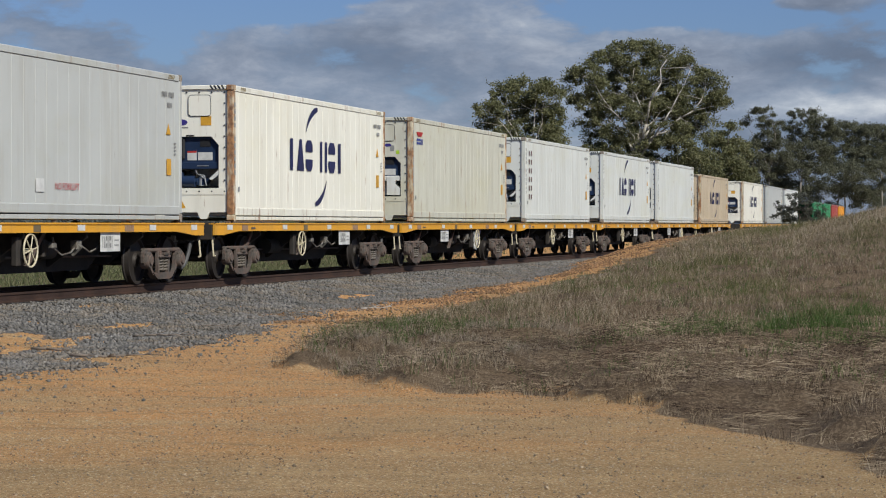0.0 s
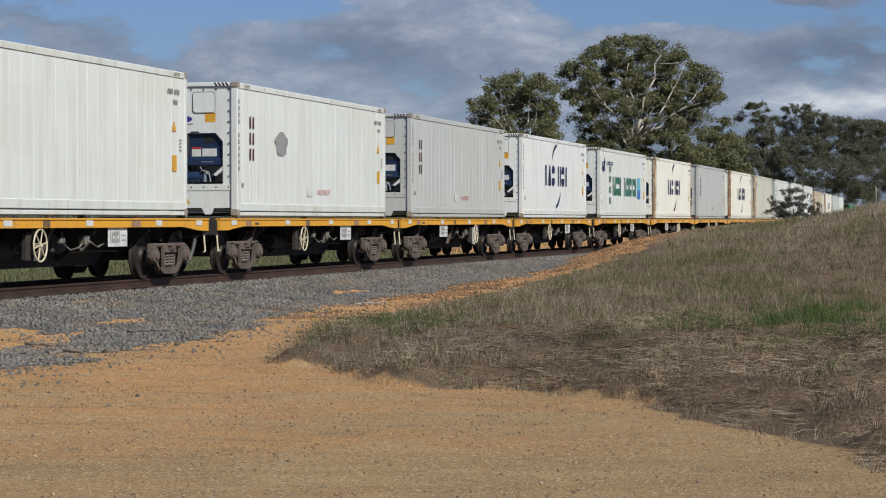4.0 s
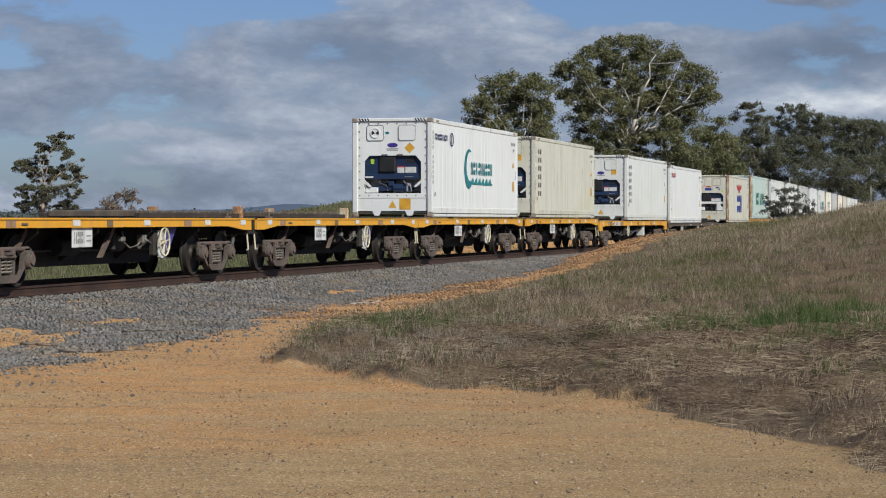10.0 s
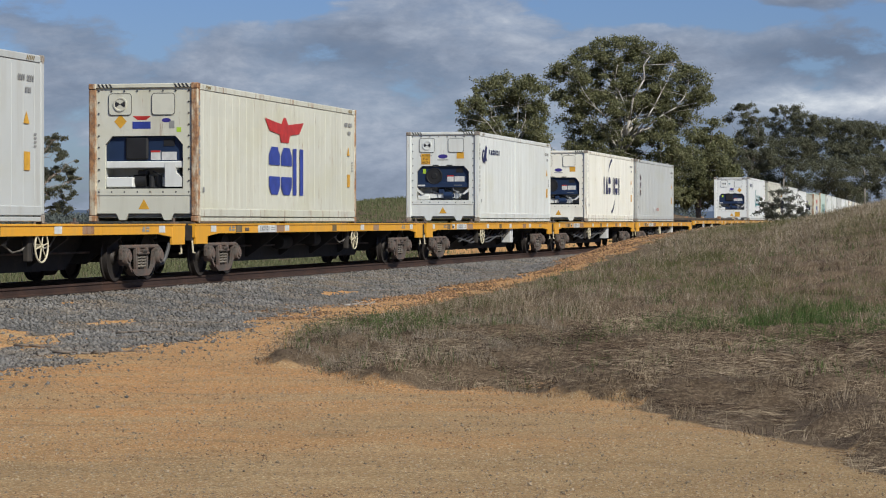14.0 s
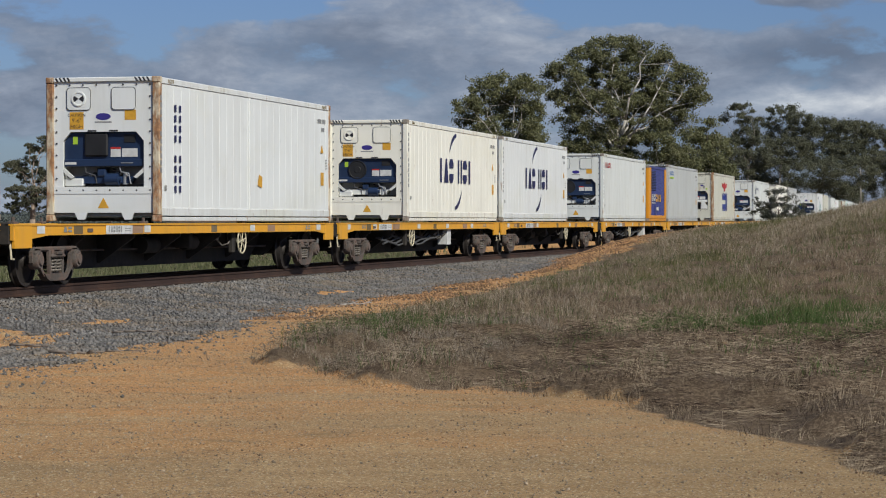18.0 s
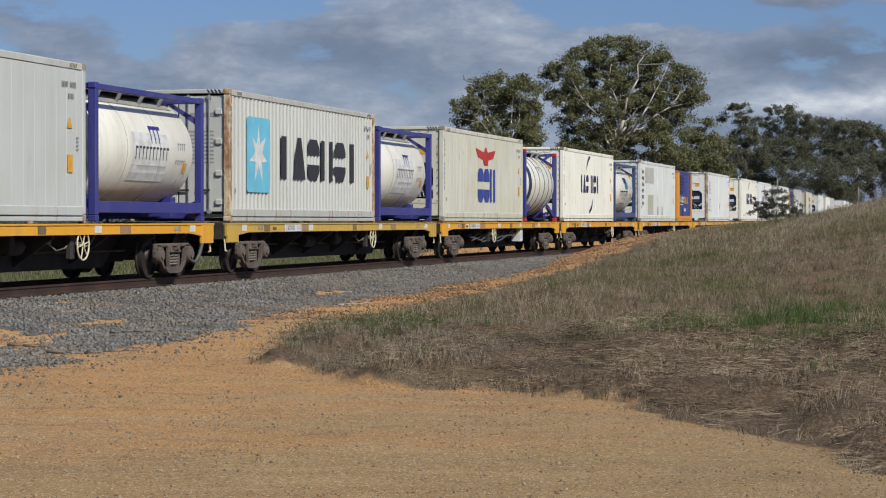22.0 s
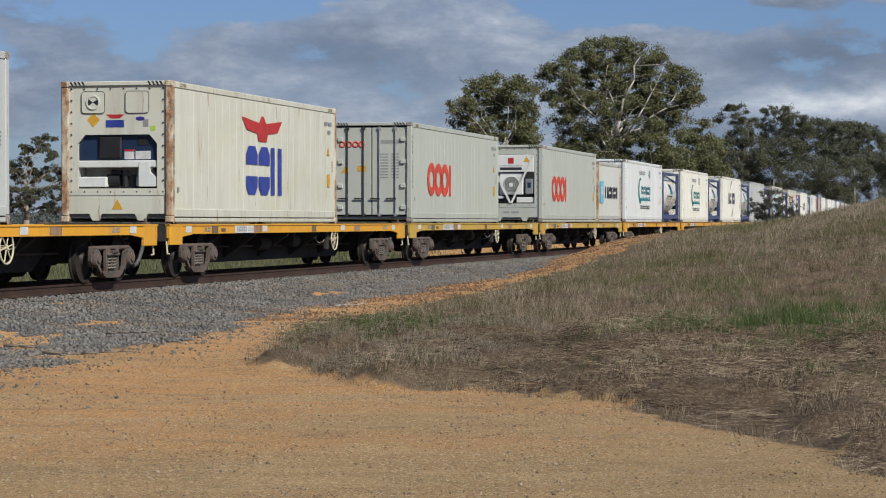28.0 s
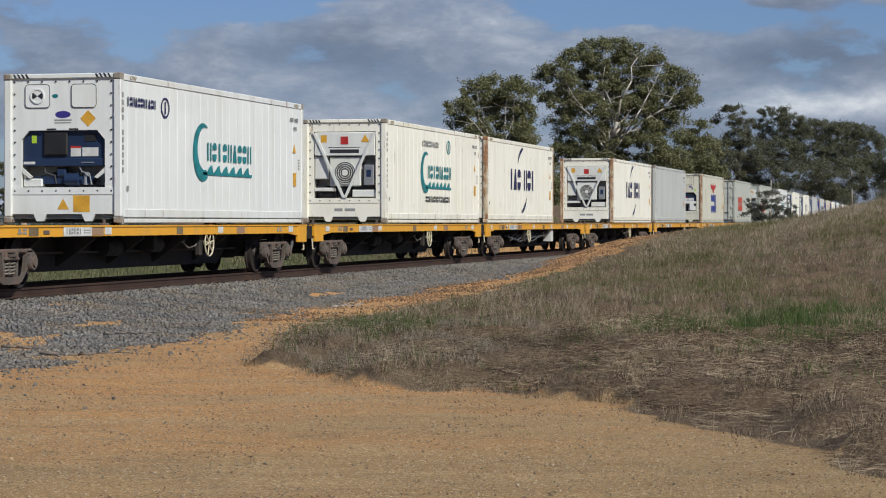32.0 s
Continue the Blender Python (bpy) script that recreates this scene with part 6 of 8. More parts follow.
def make_long(paint_, boxed, label):
    z = 1.102
    w = base_wagon(19.5, paint_, z, 0.20, 7.62, label, 0.24)
    plates(w, (-8.6, -3.4, 3.2, 8.4) if not boxed else (-8.9, -6.3, -1.4, 2.2, 5.6), z - 0.20, z, -1.205)
    number_board(w, -4.9 if not boxed else -5.2, z - 0.195, z - 0.01, 1.35, -1.206)
    def loads():
        g = Geo()
        for x in (-7.6, 7.3):
            k = letters([(x, x + 0.18), (x + 0.22, x + 0.4)], z - 0.15, z - 0.05, 0.4)
            g.poly(k.v, k.f)
        return g
    part("number_bars", shared("load_marks", loads), SMALLPRINT, w, at=pose(0, -1.204, 0))
    wear(w, ((-6.9, 0.42, GREASE), (-4.0, 0.75, RUSTSPOT), (0.6, 0.36, GREASE), (4.6, 0.55, RUSTSPOT)), z - 0.185, z - 0.035, -1.203)
    for s in (-1, 1):
        part("corner_plate", shared("corner_plate", lambda: Geo().bbox(-0.36, 0.36, -1.212, -1.15, z - 0.42, z - 0.03, 0.006)), paint_, w, at=pose(-9.35 if s < 0 else 9.35, 0, 0))
    if boxed:
        hand_wheel(w, -2.1)
        part("equipment_box", shared("equip", lambda: Geo().bbox(-0.22, 0.22, -1.12, -0.80, 0.42, 0.93, 0.015)), PLATE, w, "white equipment box", at=pose(2.8, 0, 0))
        for j in range(5):
            def hose():
                pts = [(-4.6 + i * 0.55, -0.98 + 0.05 * j, 0.52 + 0.05 * j + 0.06 * math.sin(i * 1.5 + j) + 0.25 * max(0, i - 9) / 3) for i in range(13)]
                return Geo().tube(pts, 0.028, 6)
            part("hose", shared(f"hose_{j}", hose, True), HOSE, w, "grey hose slung under the frame")
    else:
        hand_wheel(w, 2.55)
    locks(w, (-9.5, -3.3, 2.75, 9.4), z)
    return w


def make_short(paint_, blue, label):
    z = 1.190
    w = base_wagon(14.6, paint_, z, 0.17, 5.3, label, 0.30)
    plates(w, (-6.4, -2.6, 0.9, 4.4, 6.7), z - 0.17, z, -1.205)
    number_board(w, -2.2 if blue else 2.4, 0.66, 1.02, 0.95, -1.14)
    wear(w, ((-5.4, 0.40, RUSTSPOT), (-1.0, 0.30, GREASE), (3.2, 0.45, RUSTSPOT)), z - 0.16, z - 0.035, -1.203)
    hand_wheel(w, 1.95 if blue else -1.2, 0.72, PLATE if blue else None)
    if blue:
        part("brake_panel", shared("blue_panel", lambda: Geo().prism([(0.05, 1.02), (0.75, 1.02), (0.15, 0.42)], 1, -1.06, -1.04)), TARPBLUE, w, "blue triangular panel", at=pose(2.2, 0, 0))
    strut = shared("strut", lambda: Geo().prism([(0, 1.03), (0.16, 1.03), (-0.55, 0.45), (-0.68, 0.45)], 1, -0.95, -0.88))
    for x in (-4.2, -0.2):
        part("strut", strut, BOGIE, w, at=pose(x, 0, 0))
    locks(w, (-6.1, 6.0), z)
    return w


def make_dark(label):
    z = 0.965
    w = base_wagon(19.4, BROWNSILL, z, 0.13, 7.5, label, 0.40)
    number_board(w, -4.5, 0.50, 0.95, 0.95, -1.14)
    hand_wheel(w, 1.9, 0.62)
    plates(w, (-1.5, 3.0, 7.8), z - 0.13, z, -1.205)
    part("valve_box", shared("valve_box", lambda: Geo().bbox(-0.2, 0.2, -1.2, -0.9, 0.72, 0.95, 0.03)), DARKFRAME, w, at=pose(-3.4, 0, 0))
    for x in (-9.0, 3.2):
        part("stake_pocket", shared("stake", lambda: Geo().bbox(-0.12, 0.12, -0.5, 0.5, z, z + 0.28, 0.02)), DARKFRAME, w, at=pose(x, 0, 0))
    locks(w, (-9.4, -3.3, 2.8, 9.3), z)
    return w


TEMPLATES, WAGONS = {}, []


def wagon(kind, u):
    """A wagon of a kind with its middle u metres along the train."""
    labels = {"long": "yellow sixty-foot flat wagon with fish-belly frame", "boxed": "yellow flat wagon with hoses and white equipment box", "faded": "faded yellow flat container wagon on the rails",
              "short": "orange-yellow forty-foot container wagon with hand wheel", "shortblue": "orange-yellow container wagon with blue panel and white hand wheel", "dark": "dark brown grimy skeletal container wagon"}
    if kind not in TEMPLATES:
        TEMPLATES[kind] = {"long": lambda t: make_long(YELLOW, False, t), "boxed": lambda t: make_long(YELLOW, True, t), "faded": lambda t: make_long(MUSTARD, False, t),
                           "short": lambda t: make_short(YELLOW, False, t), "shortblue": lambda t: make_short(YELLOW, True, t), "dark": make_dark}[kind](labels[kind])
        w = TEMPLATES[kind]
    else:
        w = copy_thing(TEMPLATES[kind], Matrix())
    WAGONS.append(w)
    TRAIN.append((w, u, 0.0))
    return w


def rack(u, z, label="dark steel loading rack folded flat"):
    """A folded steel rack that lies on an empty wagon."""
    r = thing("loading_rack", label, "rack")
    for y in (-1.0, 1.0):
        part("rail", shared("rack_rail", lambda: Geo().bbox(-3.0, 3.0, -0.06, 0.06, 0.0, 0.10, 0.01)), DARKFRAME, r, at=pose(0, y, 0))
    for i in range(9):
        part("cross_bar", shared("rack_bar", lambda: Geo().bbox(-0.06, 0.06, -0.94, 0.94, 0.02, 0.15, 0.02)), BROWNSILL, r, at=pose(-2.8 + i * 0.7, 0, 0))
    for y in (-1.0, 1.0):
        part("end_stop", shared("rack_stop", lambda: Geo().bbox(2.98, 3.14, -0.10, 0.10, 0.0, 0.26, 0.01)), RUSTY, r, "rusty end post", at=pose(0, y, 0))
    TRAIN.append((r, u, z))


SHIP_C = "cream refrigerated container with a navy shipping sign and rusty posts"
SHIP_W = "white refrigerated container with a navy shipping sign on its side"
TEX = "light grey refrigerated container with small maroon lettering"
PLAIN = "plain white refrigerated shipping container with blue cooling unit"
EAGLE = "weathered beige refrigerated container with red wings and royal blue sign"
COOLW = "white refrigerated container with a teal wave sign"

# forty-foot wagons at the head of the train
Z4 = 1.252
for i, (hue, end, sign, rusty, label) in enumerate((
        ("white", "carrier", "", False, PLAIN), ("grey", "carrier", "", False, TEX), ("cream", "carrier", "ship", True, SHIP_C), ("tan", "carrier", "ship", True, "tan refrigerated container with a navy shipping sign"),
        ("white", "carrier", "", False, PLAIN), ("white", "carrier", "ship", False, SHIP_W), ("white", "carrier", "triton", False, PLAIN), ("beige", "apl", "smalleagle", True, "beige weathered container with rusty posts and small emblem"),
        ("cream", "carrier", "ship", True, SHIP_C), ("grey", "carrier", "tex", False, TEX), ("cream", "carrier", "ship", True, SHIP_C), ("white", "carrier", "china", False, "white refrigerated container with sea-green sign and blue panel"),
        ("bright", "carrier", "ship", False, SHIP_W), ("grey", "carrier", "tex", False, TEX), ("white", "carrier", "spot", False, "pale grey refrigerated container with a dark scuff mark"),
        ("white", "carrier", "horse", False, "white refrigerated container with a small navy horse emblem"), ("mint", "carrier", "chinamint", True, "mint-green refrigerated container with sea-green sign"))):
    u = (157.0, 141.8, 126.6, 106.3, 91.3, 76.6, 61.3, 46.1, 31.05, 15.75, 0.6, -14.6, -30.05, -45.2, -60.2, -75.5, -90.4)[i]
    long_container(u, hue, end, sign, rusty, Z4, label, low=(i < 4))
    wagon("shortblue" if i % 3 == 1 else "short", u + 6.2)
for u, hue in ((188.5, "green"), (203.7, "green"), (219.0, "red"), (234.0, "orange")):
    open_box(u, hue, {"green": "green open-topped steel container", "red": "dull red open-topped steel container", "orange": "orange open-topped steel container"}[hue], z=Z4)
    wagon("short", u + 6.2)
# two dark wagons
long_container(-104.6, "beige", "apl", "eagle", True, 1.010, EAGLE)
wagon("dark", -100.7)
long_container(-130.3, "bright", "door", "seaco", False, 1.010, "bright white container with door end and small red sign")
wagon("dark", -121.0)
long_container(-143.75, "white", "carrier", "triton", False, 1.152, "white refrigerated container with faded maroon lettering")
wagon("boxed", -141.2)
for u, hue, sign, label in ((-164.45, "beige", "triton", "beige refrigerated container with maroon upright lettering"), (-179.7, "bright", "cool", COOLW)):
    long_container(u, hue, "carrier", sign, False, 1.252, label)
    wagon("shortblue", u + 5.8)
wagon("shortblue", -188.6)
wagon("shortblue", -203.6)
rack(-199.7, 1.197)
rack(-191.3, 1.197)
# sixty-foot wagons; True where a box stands at the rear of its wagon
Z6 = 1.152
for i, (u, hue, end, sign, rusty, rear, extra, label) in enumerate((
        (-231.05, "grey", "carrier", "tex", False, True, "", TEX), (-244.35, "cream", "fan", "ship", False, False, "", SHIP_C), (-264.5, "white", "fan", "horse", False, False, "", "white refrigerated container with a navy horse emblem and a middle seam"),
        (-291.3, "beige", "apl", "eagle", True, True, "", EAGLE), (-311.4, "grey", "door", "seacube", False, True, "", "light grey container with hinged door end and blue sticker"),
        (-331.4, "white", "fan", "seaco", False, True, "gen", "white refrigerated container with a small red sign"), (-352.2, "bright", "fan", "ship", False, True, "", SHIP_W), (-365.25, "cream", "fan", "ship", False, False, "", SHIP_C),
        (-385.3, "bright", "carrier", "dong", True, False, "", "white refrigerated container with rusty posts and upright navy lettering"), (-412.2, "white", "carrier", "patched", False, True, "gen", "patched white refrigerated container with upright maroon lettering"),
        (-432.45, "cream", "carrier", "ship", False, True, "ocean", SHIP_W), (-452.65, "beige", "carrier", "eagle", False, True, "band", EAGLE), (-472.9, "boxgrey", "door", "star", True, True, "beverage", "grey corrugated container with pale blue star sign"),
        (-493.3, "grey", "carrier", "tex", False, True, "beverage", TEX), (-513.2, "cream", "carrier", "ship", False, True, "ocean", SHIP_C), (-533.45, "cream", "carrier", "coolweb", False, True, "ocean", "stained cream container with a teal wave sign"),
        (-553.75, "bright", "carrier", "coolweb", False, True, "ocean", "clean white container with a teal wave sign"), (-574.05, "ooclgrey", "thermo", "rings", False, True, "box", "grey-green container with coral rings and round fan"),
        (-594.2, "ooclgrey", "door", "rings", False, True, "", "grey-green container with closed doors and coral rings"), (-614.3, "beige", "apl", "eagle", True, True, "", EAGLE), (-634.5, "grey", "carrier", "", False, True, "", "plain light grey refrigerated container with stains"),
        (-648.0, "cream", "thermo", "ship", True, False, "", "cream container with navy sign and white braced fan end"), (-674.8, "cream", "thermo", "ship", True, True, "", SHIP_C), (-688.2, "cream", "thermo", "coolweb", False, False, "", "cream container with teal wave sign and braced fan end"),
        (-708.4, "bright", "carrier", "cool", False, False, "", COOLW))):
    long_container(u, hue, end, sign, rusty, Z6, label, seam=(i in (2, 8, 9)))
    wagon("boxed" if i in (0, 1, 2, 5, 7, 11, 22) else "faded" if i in (12, 17, 18) else "long", u + (9.6 if rear else 2.75))
    f = u + 13.0
    if extra == "gen":
        genset(f + 0.30, Z6)
    elif extra == "box":
        small_box(f - 0.2, Z6)
    elif extra == "band":
        tank(f - 0.3, "", "deepblue", True, Z6)
    elif extra:
        tank(f - 0.35, extra, "frameblue" if extra == "ocean" else "deepblue", False, Z6)


# ---- ballast, pebbles and grass ----
GEN = np.random.default_rng(11)


def stones(name, label, s, d, size, material, sink=0.35):
    """Many small angular stones on the ground."""
    n = len(s)
    X, Y = track_xy(s, d)
    Z = ground_z(s, d) + size * sink
    base = np.array([(1, 0, 0), (-0.5, 0.87, 0), (-0.5, -0.87, 0), (0.3, 0.2, 0.8), (-0.2, -0.1, -0.7)])
    faces = np.array([(0, 1, 3), (1, 2, 3), (2, 0, 3), (1, 0, 4), (2, 1, 4), (0, 2, 4)])
    v = base[None] * (0.65 + 0.7 * GEN.random((n, 5, 3))) * (size[:, None, None] * np.array([1, 1, 0.85]))
    a, b = GEN.random(n) * 6.283, (GEN.random(n) - 0.5) * 1.6
    ca, sa, cb, sb = np.cos(a)[:, None], np.sin(a)[:, None], np.cos(b)[:, None], np.sin(b)[:, None]
    x, y, z = v[..., 0], v[..., 1], v[..., 2]
    y, z = y * cb - z * sb, y * sb + z * cb
    x, y = x * ca - y * sa, x * sa + y * ca
    verts = np.stack([x + X[:, None], y + Y[:, None], z + Z[:, None]], -1).reshape(-1, 3)
    tri = (faces[None] + 5 * np.arange(n)[:, None, None]).reshape(-1, 3)
    tagged(new(name, soup(name, verts, tri, material)), label, "stones", kind="stuff")


def blades(name, label, s, d, height, width, lean, material, clump=0.12, per=7, plain=False):
    """Tufts of bent blades rooted at the places given; each tuft has several blades."""
    n = len(s) * per
    X, Y = track_xy(s, d)
    Z = ground_z(s, d)
    X, Y, Z = (np.repeat(q, per) for q in (X, Y, Z))
    h, w = np.repeat(height, per) * (0.45 + 0.75 * GEN.random(n)), np.repeat(width, per)
    X = X + GEN.normal(0, clump, n)
    Y = Y + GEN.normal(0, clump, n)
    a = GEN.random(n) * 6.283
    l = np.repeat(lean, per) * (0.3 + GEN.random(n)) * h
    dx, dy = np.cos(a), np.sin(a)
    f = GEN.random(n) * 6.283
    wx, wy = np.cos(f) * w, np.sin(f) * w * 0.5
    wx = np.where(np.abs(wx) < 0.4 * w, 0.4 * w, wx)
    up = np.sqrt(np.maximum(h * h - l * l, (0.15 * h) ** 2))
    root = np.stack([X, Y, Z - 0.02], -1)
    mid = root + np.stack([dx * l * 0.35, dy * l * 0.35, up * 0.6], -1)
    tip = root + np.stack([dx * l, dy * l, up], -1)
    side = np.stack([wx, wy, np.zeros(n)], -1)
    if plain:
        verts = np.stack([root - side / 2, root + side / 2, tip], 1).reshape(-1, 3)
        tagged(new(name, soup(name, verts, 3 * np.arange(n)[:, None] + [0, 1, 2], material)), label, "grass", kind="stuff")
        return
    verts = np.stack([root - side / 2, root + side / 2, mid + side / 2.6, mid - side / 2.6, tip], 1).reshape(-1, 3)
    k = 5 * np.arange(n)[:, None]
    tri = np.concatenate([k + [0, 1, 2], k + [0, 2, 3], k + [3, 2, 4]], 1).reshape(-1, 3)
    tagged(new(name, soup(name, verts, tri, material)), label, "grass", kind="stuff")


def scatter(n, s0, s1, d0, d1, near=1.0):
    """Random places in a stretch beside the track, denser towards s0 for near > 1."""
    return s0 + (s1 - s0) * GEN.random(n) ** near, d0 + (d1 - d0) * GEN.random(n)


def leafy(name, stops, rough=0.7, per=0.5, through_=0.25, patch=0.45):
    """Grass or leaf colour that varies from blade to blade and from place to place; some light passes through."""
    mt = bpy.data.materials.new(name)
    mt.use_nodes = True
    n = Nodes(mt.node_tree)
    bsdf = n.tree.nodes["Principled BSDF"]
    where = n.add("ShaderNodeTexCoord").outputs["Object"]
    rnd = n.add("ShaderNodeNewGeometry").outputs["Random Per Island"]
    place = n.math("ADD", n.math("MULTIPLY", n.noise(where, patch, 5.0, 0.65), 0.8), n.math("MULTIPLY", n.noise(where, patch * 0.22, 2.0), 0.2))
    fac = n.math("ADD", n.math("MULTIPLY", place, 1 - per), n.math("MULTIPLY", rnd, per))
    col = n.ramp(fac, stops)
    n.link(col, bsdf.inputs["Base Color"])
    bsdf.inputs["Roughness"].default_value = rough
    bsdf.inputs["Specular IOR Level"].default_value = 0.2
    glow = n.add("ShaderNodeBsdfTranslucent", {"Color": col}).outputs[0]
    both = n.add("ShaderNodeMixShader", {0: through_, 1: bsdf.outputs[0], 2: glow}).outputs[0]
    n.link(both, n.tree.nodes["Material Output"].inputs[0])
    return mt


GRAVEL = surface("ballast_stone", (0.238, 0.225, 0.206), 0.9, 0, 0.22, 30, 0.6, 0, (0.28, 0.22, 0.155), (0.46, 0.70), per_island=0.52)
CLOD = surface("orange_clod", (0.46, 0.265, 0.135), 0.95, 0, 0.25, 30, 0.6, 0, per_island=0.7)
REDSTONE = surface("red_brown_pebble", (0.36, 0.21, 0.115), 0.9, 0, 0.2, 30, 0.6, 0, per_island=0.55)
PEBBLE = surface("orange_pebble", (0.56, 0.43, 0.29), 0.9, 0, 0.2, 30, 0.6, 0, per_island=0.75)
STRAW = leafy("dry_straw", ((0.37, (0.080, 0.072, 0.036)), (0.42, (0.172, 0.134, 0.078)), (0.46, (0.248, 0.172, 0.110)), (0.50, (0.352, 0.268, 0.177)), (0.56, (0.440, 0.352, 0.243)), (0.66, (0.54, 0.46, 0.345))), 0.8, 0.40, 0.35, 0.7)
OLIVE = leafy("olive_stalks", ((0.32, (0.055, 0.064, 0.022)), (0.45, (0.108, 0.116, 0.042)), (0.56, (0.178, 0.170, 0.072)), (0.72, (0.285, 0.245, 0.125))), 0.8, 0.25, 0.35, 0.7)
RUSSET = leafy("brown_weeds", ((0.30, (0.060, 0.040, 0.028)), (0.50, (0.130, 0.086, 0.058)), (0.70, (0.235, 0.165, 0.112))), 0.8, 0.4, 0.25, 1.1)
DEADGRASS = leafy("dead_grass", ((0.38, (0.042, 0.027, 0.016)), (0.44, (0.105, 0.074, 0.047)), (0.51, (0.225, 0.170, 0.112)), (0.62, (0.40, 0.322, 0.220)), (0.72, (0.50, 0.415, 0.295))), 0.8, 0.38, 0.2, 0.9)
THATCH = leafy("matted_straw", ((0.38, (0.030, 0.018, 0.011)), (0.44, (0.076, 0.051, 0.032)), (0.51, (0.165, 0.121, 0.080)), (0.62, (0.34, 0.268, 0.183)), (0.74, (0.48, 0.39, 0.275))), 0.85, 0.40, 0.05, 0.9)
PALEGRASS = leafy("pale_dry_grass", ((0.34, (0.12, 0.098, 0.072)), (0.46, (0.235, 0.195, 0.145)), (0.58, (0.375, 0.315, 0.24)), (0.72, (0.50, 0.43, 0.34))), 0.8, 0.35, 0.3, 1.2)
DARKLITTER = leafy("dark_litter", ((0.38, (0.020, 0.012, 0.008)), (0.50, (0.058, 0.037, 0.024)), (0.62, (0.120, 0.083, 0.056)), (0.75, (0.24, 0.18, 0.125))), 0.9, 0.4, 0.05, 1.2)
GREEN = leafy("green_grass", ((0.25, (0.034, 0.066, 0.016)), (0.5, (0.072, 0.124, 0.031)), (0.7, (0.125, 0.178, 0.054)), (0.88, (0.26, 0.225, 0.115))), 0.7, 0.40, 0.4, 1.0)


def build_stones():
    s, d = scatter(105000, 2, 95, 0.95, 8.0, 1.7)
    keep = GEN.random(len(s)) < 0.95 * bed_mask(s, d) ** 1.2 + 0.05 * smooth(8.0, 5.0, d) * smooth(26, 16, s)
    s, d = s[keep], d[keep]
    stones("ballast", "grey crushed stone ballast beside the rails", s, d, 0.018 + 0.026 * GEN.random(len(s)) ** 1.3 + 0.0002 * s, GRAVEL, 0.25)
    # small stones strewn from the toe of the ballast over the dirt
    s, d = scatter(26000, -3, 30, 4.0, 10.0)
    keep = GEN.random(len(s)) < np.exp(-np.maximum(d - np.interp(s, (0, 12, 20, 30), (6.2, 5.8, 5.2, 4.6)), 0) / 0.8) * (1 - grass_mask(s, d)) * (0.1 + 0.9 * smooth(0.4, 0.65, fbm(s / 0.8, d / 0.8, 3, 35)))
    s, d = s[keep], d[keep]
    stones("ballast", "small grey and brown stones at the toe of the ballast", s, d, 0.007 + 0.022 * GEN.random(len(s)) ** 2, GRAVEL)
    s, d = scatter(9000, 5, 110, -2.6, 0.6, 1.3)
    stones("ballast", "grey crushed stone ballast between the rails", s, d, 0.03 + 0.035 * GEN.random(len(s)), GRAVEL)
    s, d = scatter(190000, -6, 50, 4.2, 19, 1.6)
    keep = (GEN.random(len(s)) < (1 - grass_mask(s, d)) * (1 - bed_mask(s, d)) * (0.1 + 1.1 * fbm(s / 1.5, d / 1.5, 3, 77)))
    s, d = s[keep], d[keep]
    stones("pebbles", "orange and whitish pebbles on the dirt track", s, d, 0.0038 + 0.007 * GEN.random(len(s)) ** 3 + 0.011 * GEN.random(len(s)) ** 24, PEBBLE)



    s, d = scatter(30000, -7, 22, 4.5, 18, 1.4)
    keep = GEN.random(len(s)) < (1 - grass_mask(s, d)) * (1 - bed_mask(s, d)) * (0.05 + 1.2 * smooth(0.42, 0.7, fbm(s / 1.1, d / 1.1, 3, 97)))
    s, d = s[keep], d[keep]
    stones("pebbles", "dark red-brown pebbles and clods on the dirt track", s, d, 0.004 + 0.011 * GEN.random(len(s)) ** 2.5, REDSTONE)
    s, d = scatter(26000, 22, 85, 4.0, 7.6, 1.2)
    keep = GEN.random(len(s)) < (1 - grass_mask(s, d)) * (1 - bed_mask(s, d)) * (0.1 + 1.3 * smooth(0.42, 0.68, fbm(s / 1.3, d / 0.5, 3, 99)))
    s, d = s[keep], d[keep]
    stones("pebbles", "orange clods and stones on the bare shoulder", s, d, 0.010 + 0.022 * GEN.random(len(s)) ** 2 + 0.00025 * s, CLOD)


build_stones()


GREENS = ((16.0, 8.9, 1.8, 0.65, 1.5), (15.2, 9.6, 1.0, 0.5, 0.7), (15.0, 11.0, 0.9, 0.7, 0.6), (15.2, 12.8, 1.2, 0.7, 1.1), (16.8, 14.0, 1.9, 0.7, 1.1), (21.5, 14.5, 4.0, 0.9, 0.55), (16.4, 15.6, 1.4, 0.7, 1.2), (24.0, 16.5, 3.0, 0.8, 0.6))
OLIVES = ((30, 12.2, 4, 1.0, 0.8), (41, 10.2, 5, 1.2, 0.9), (52, 14.3, 5, 1.2, 1.0), (34, 9.0, 4, 0.7, 0.6), (27, 15.2, 4, 1.2, 0.8), (60, 9.5, 9, 1.5, 0.6))
RUSSETS = ((28, 14.0, 4, 0.6, 0.9), (36, 13.0, 4, 0.8, 0.7), (40, 15.0, 5, 0.8, 0.7), (24, 7.6, 2, 0.5, 0.5), (22, 12.0, 2, 0.5, 0.5))


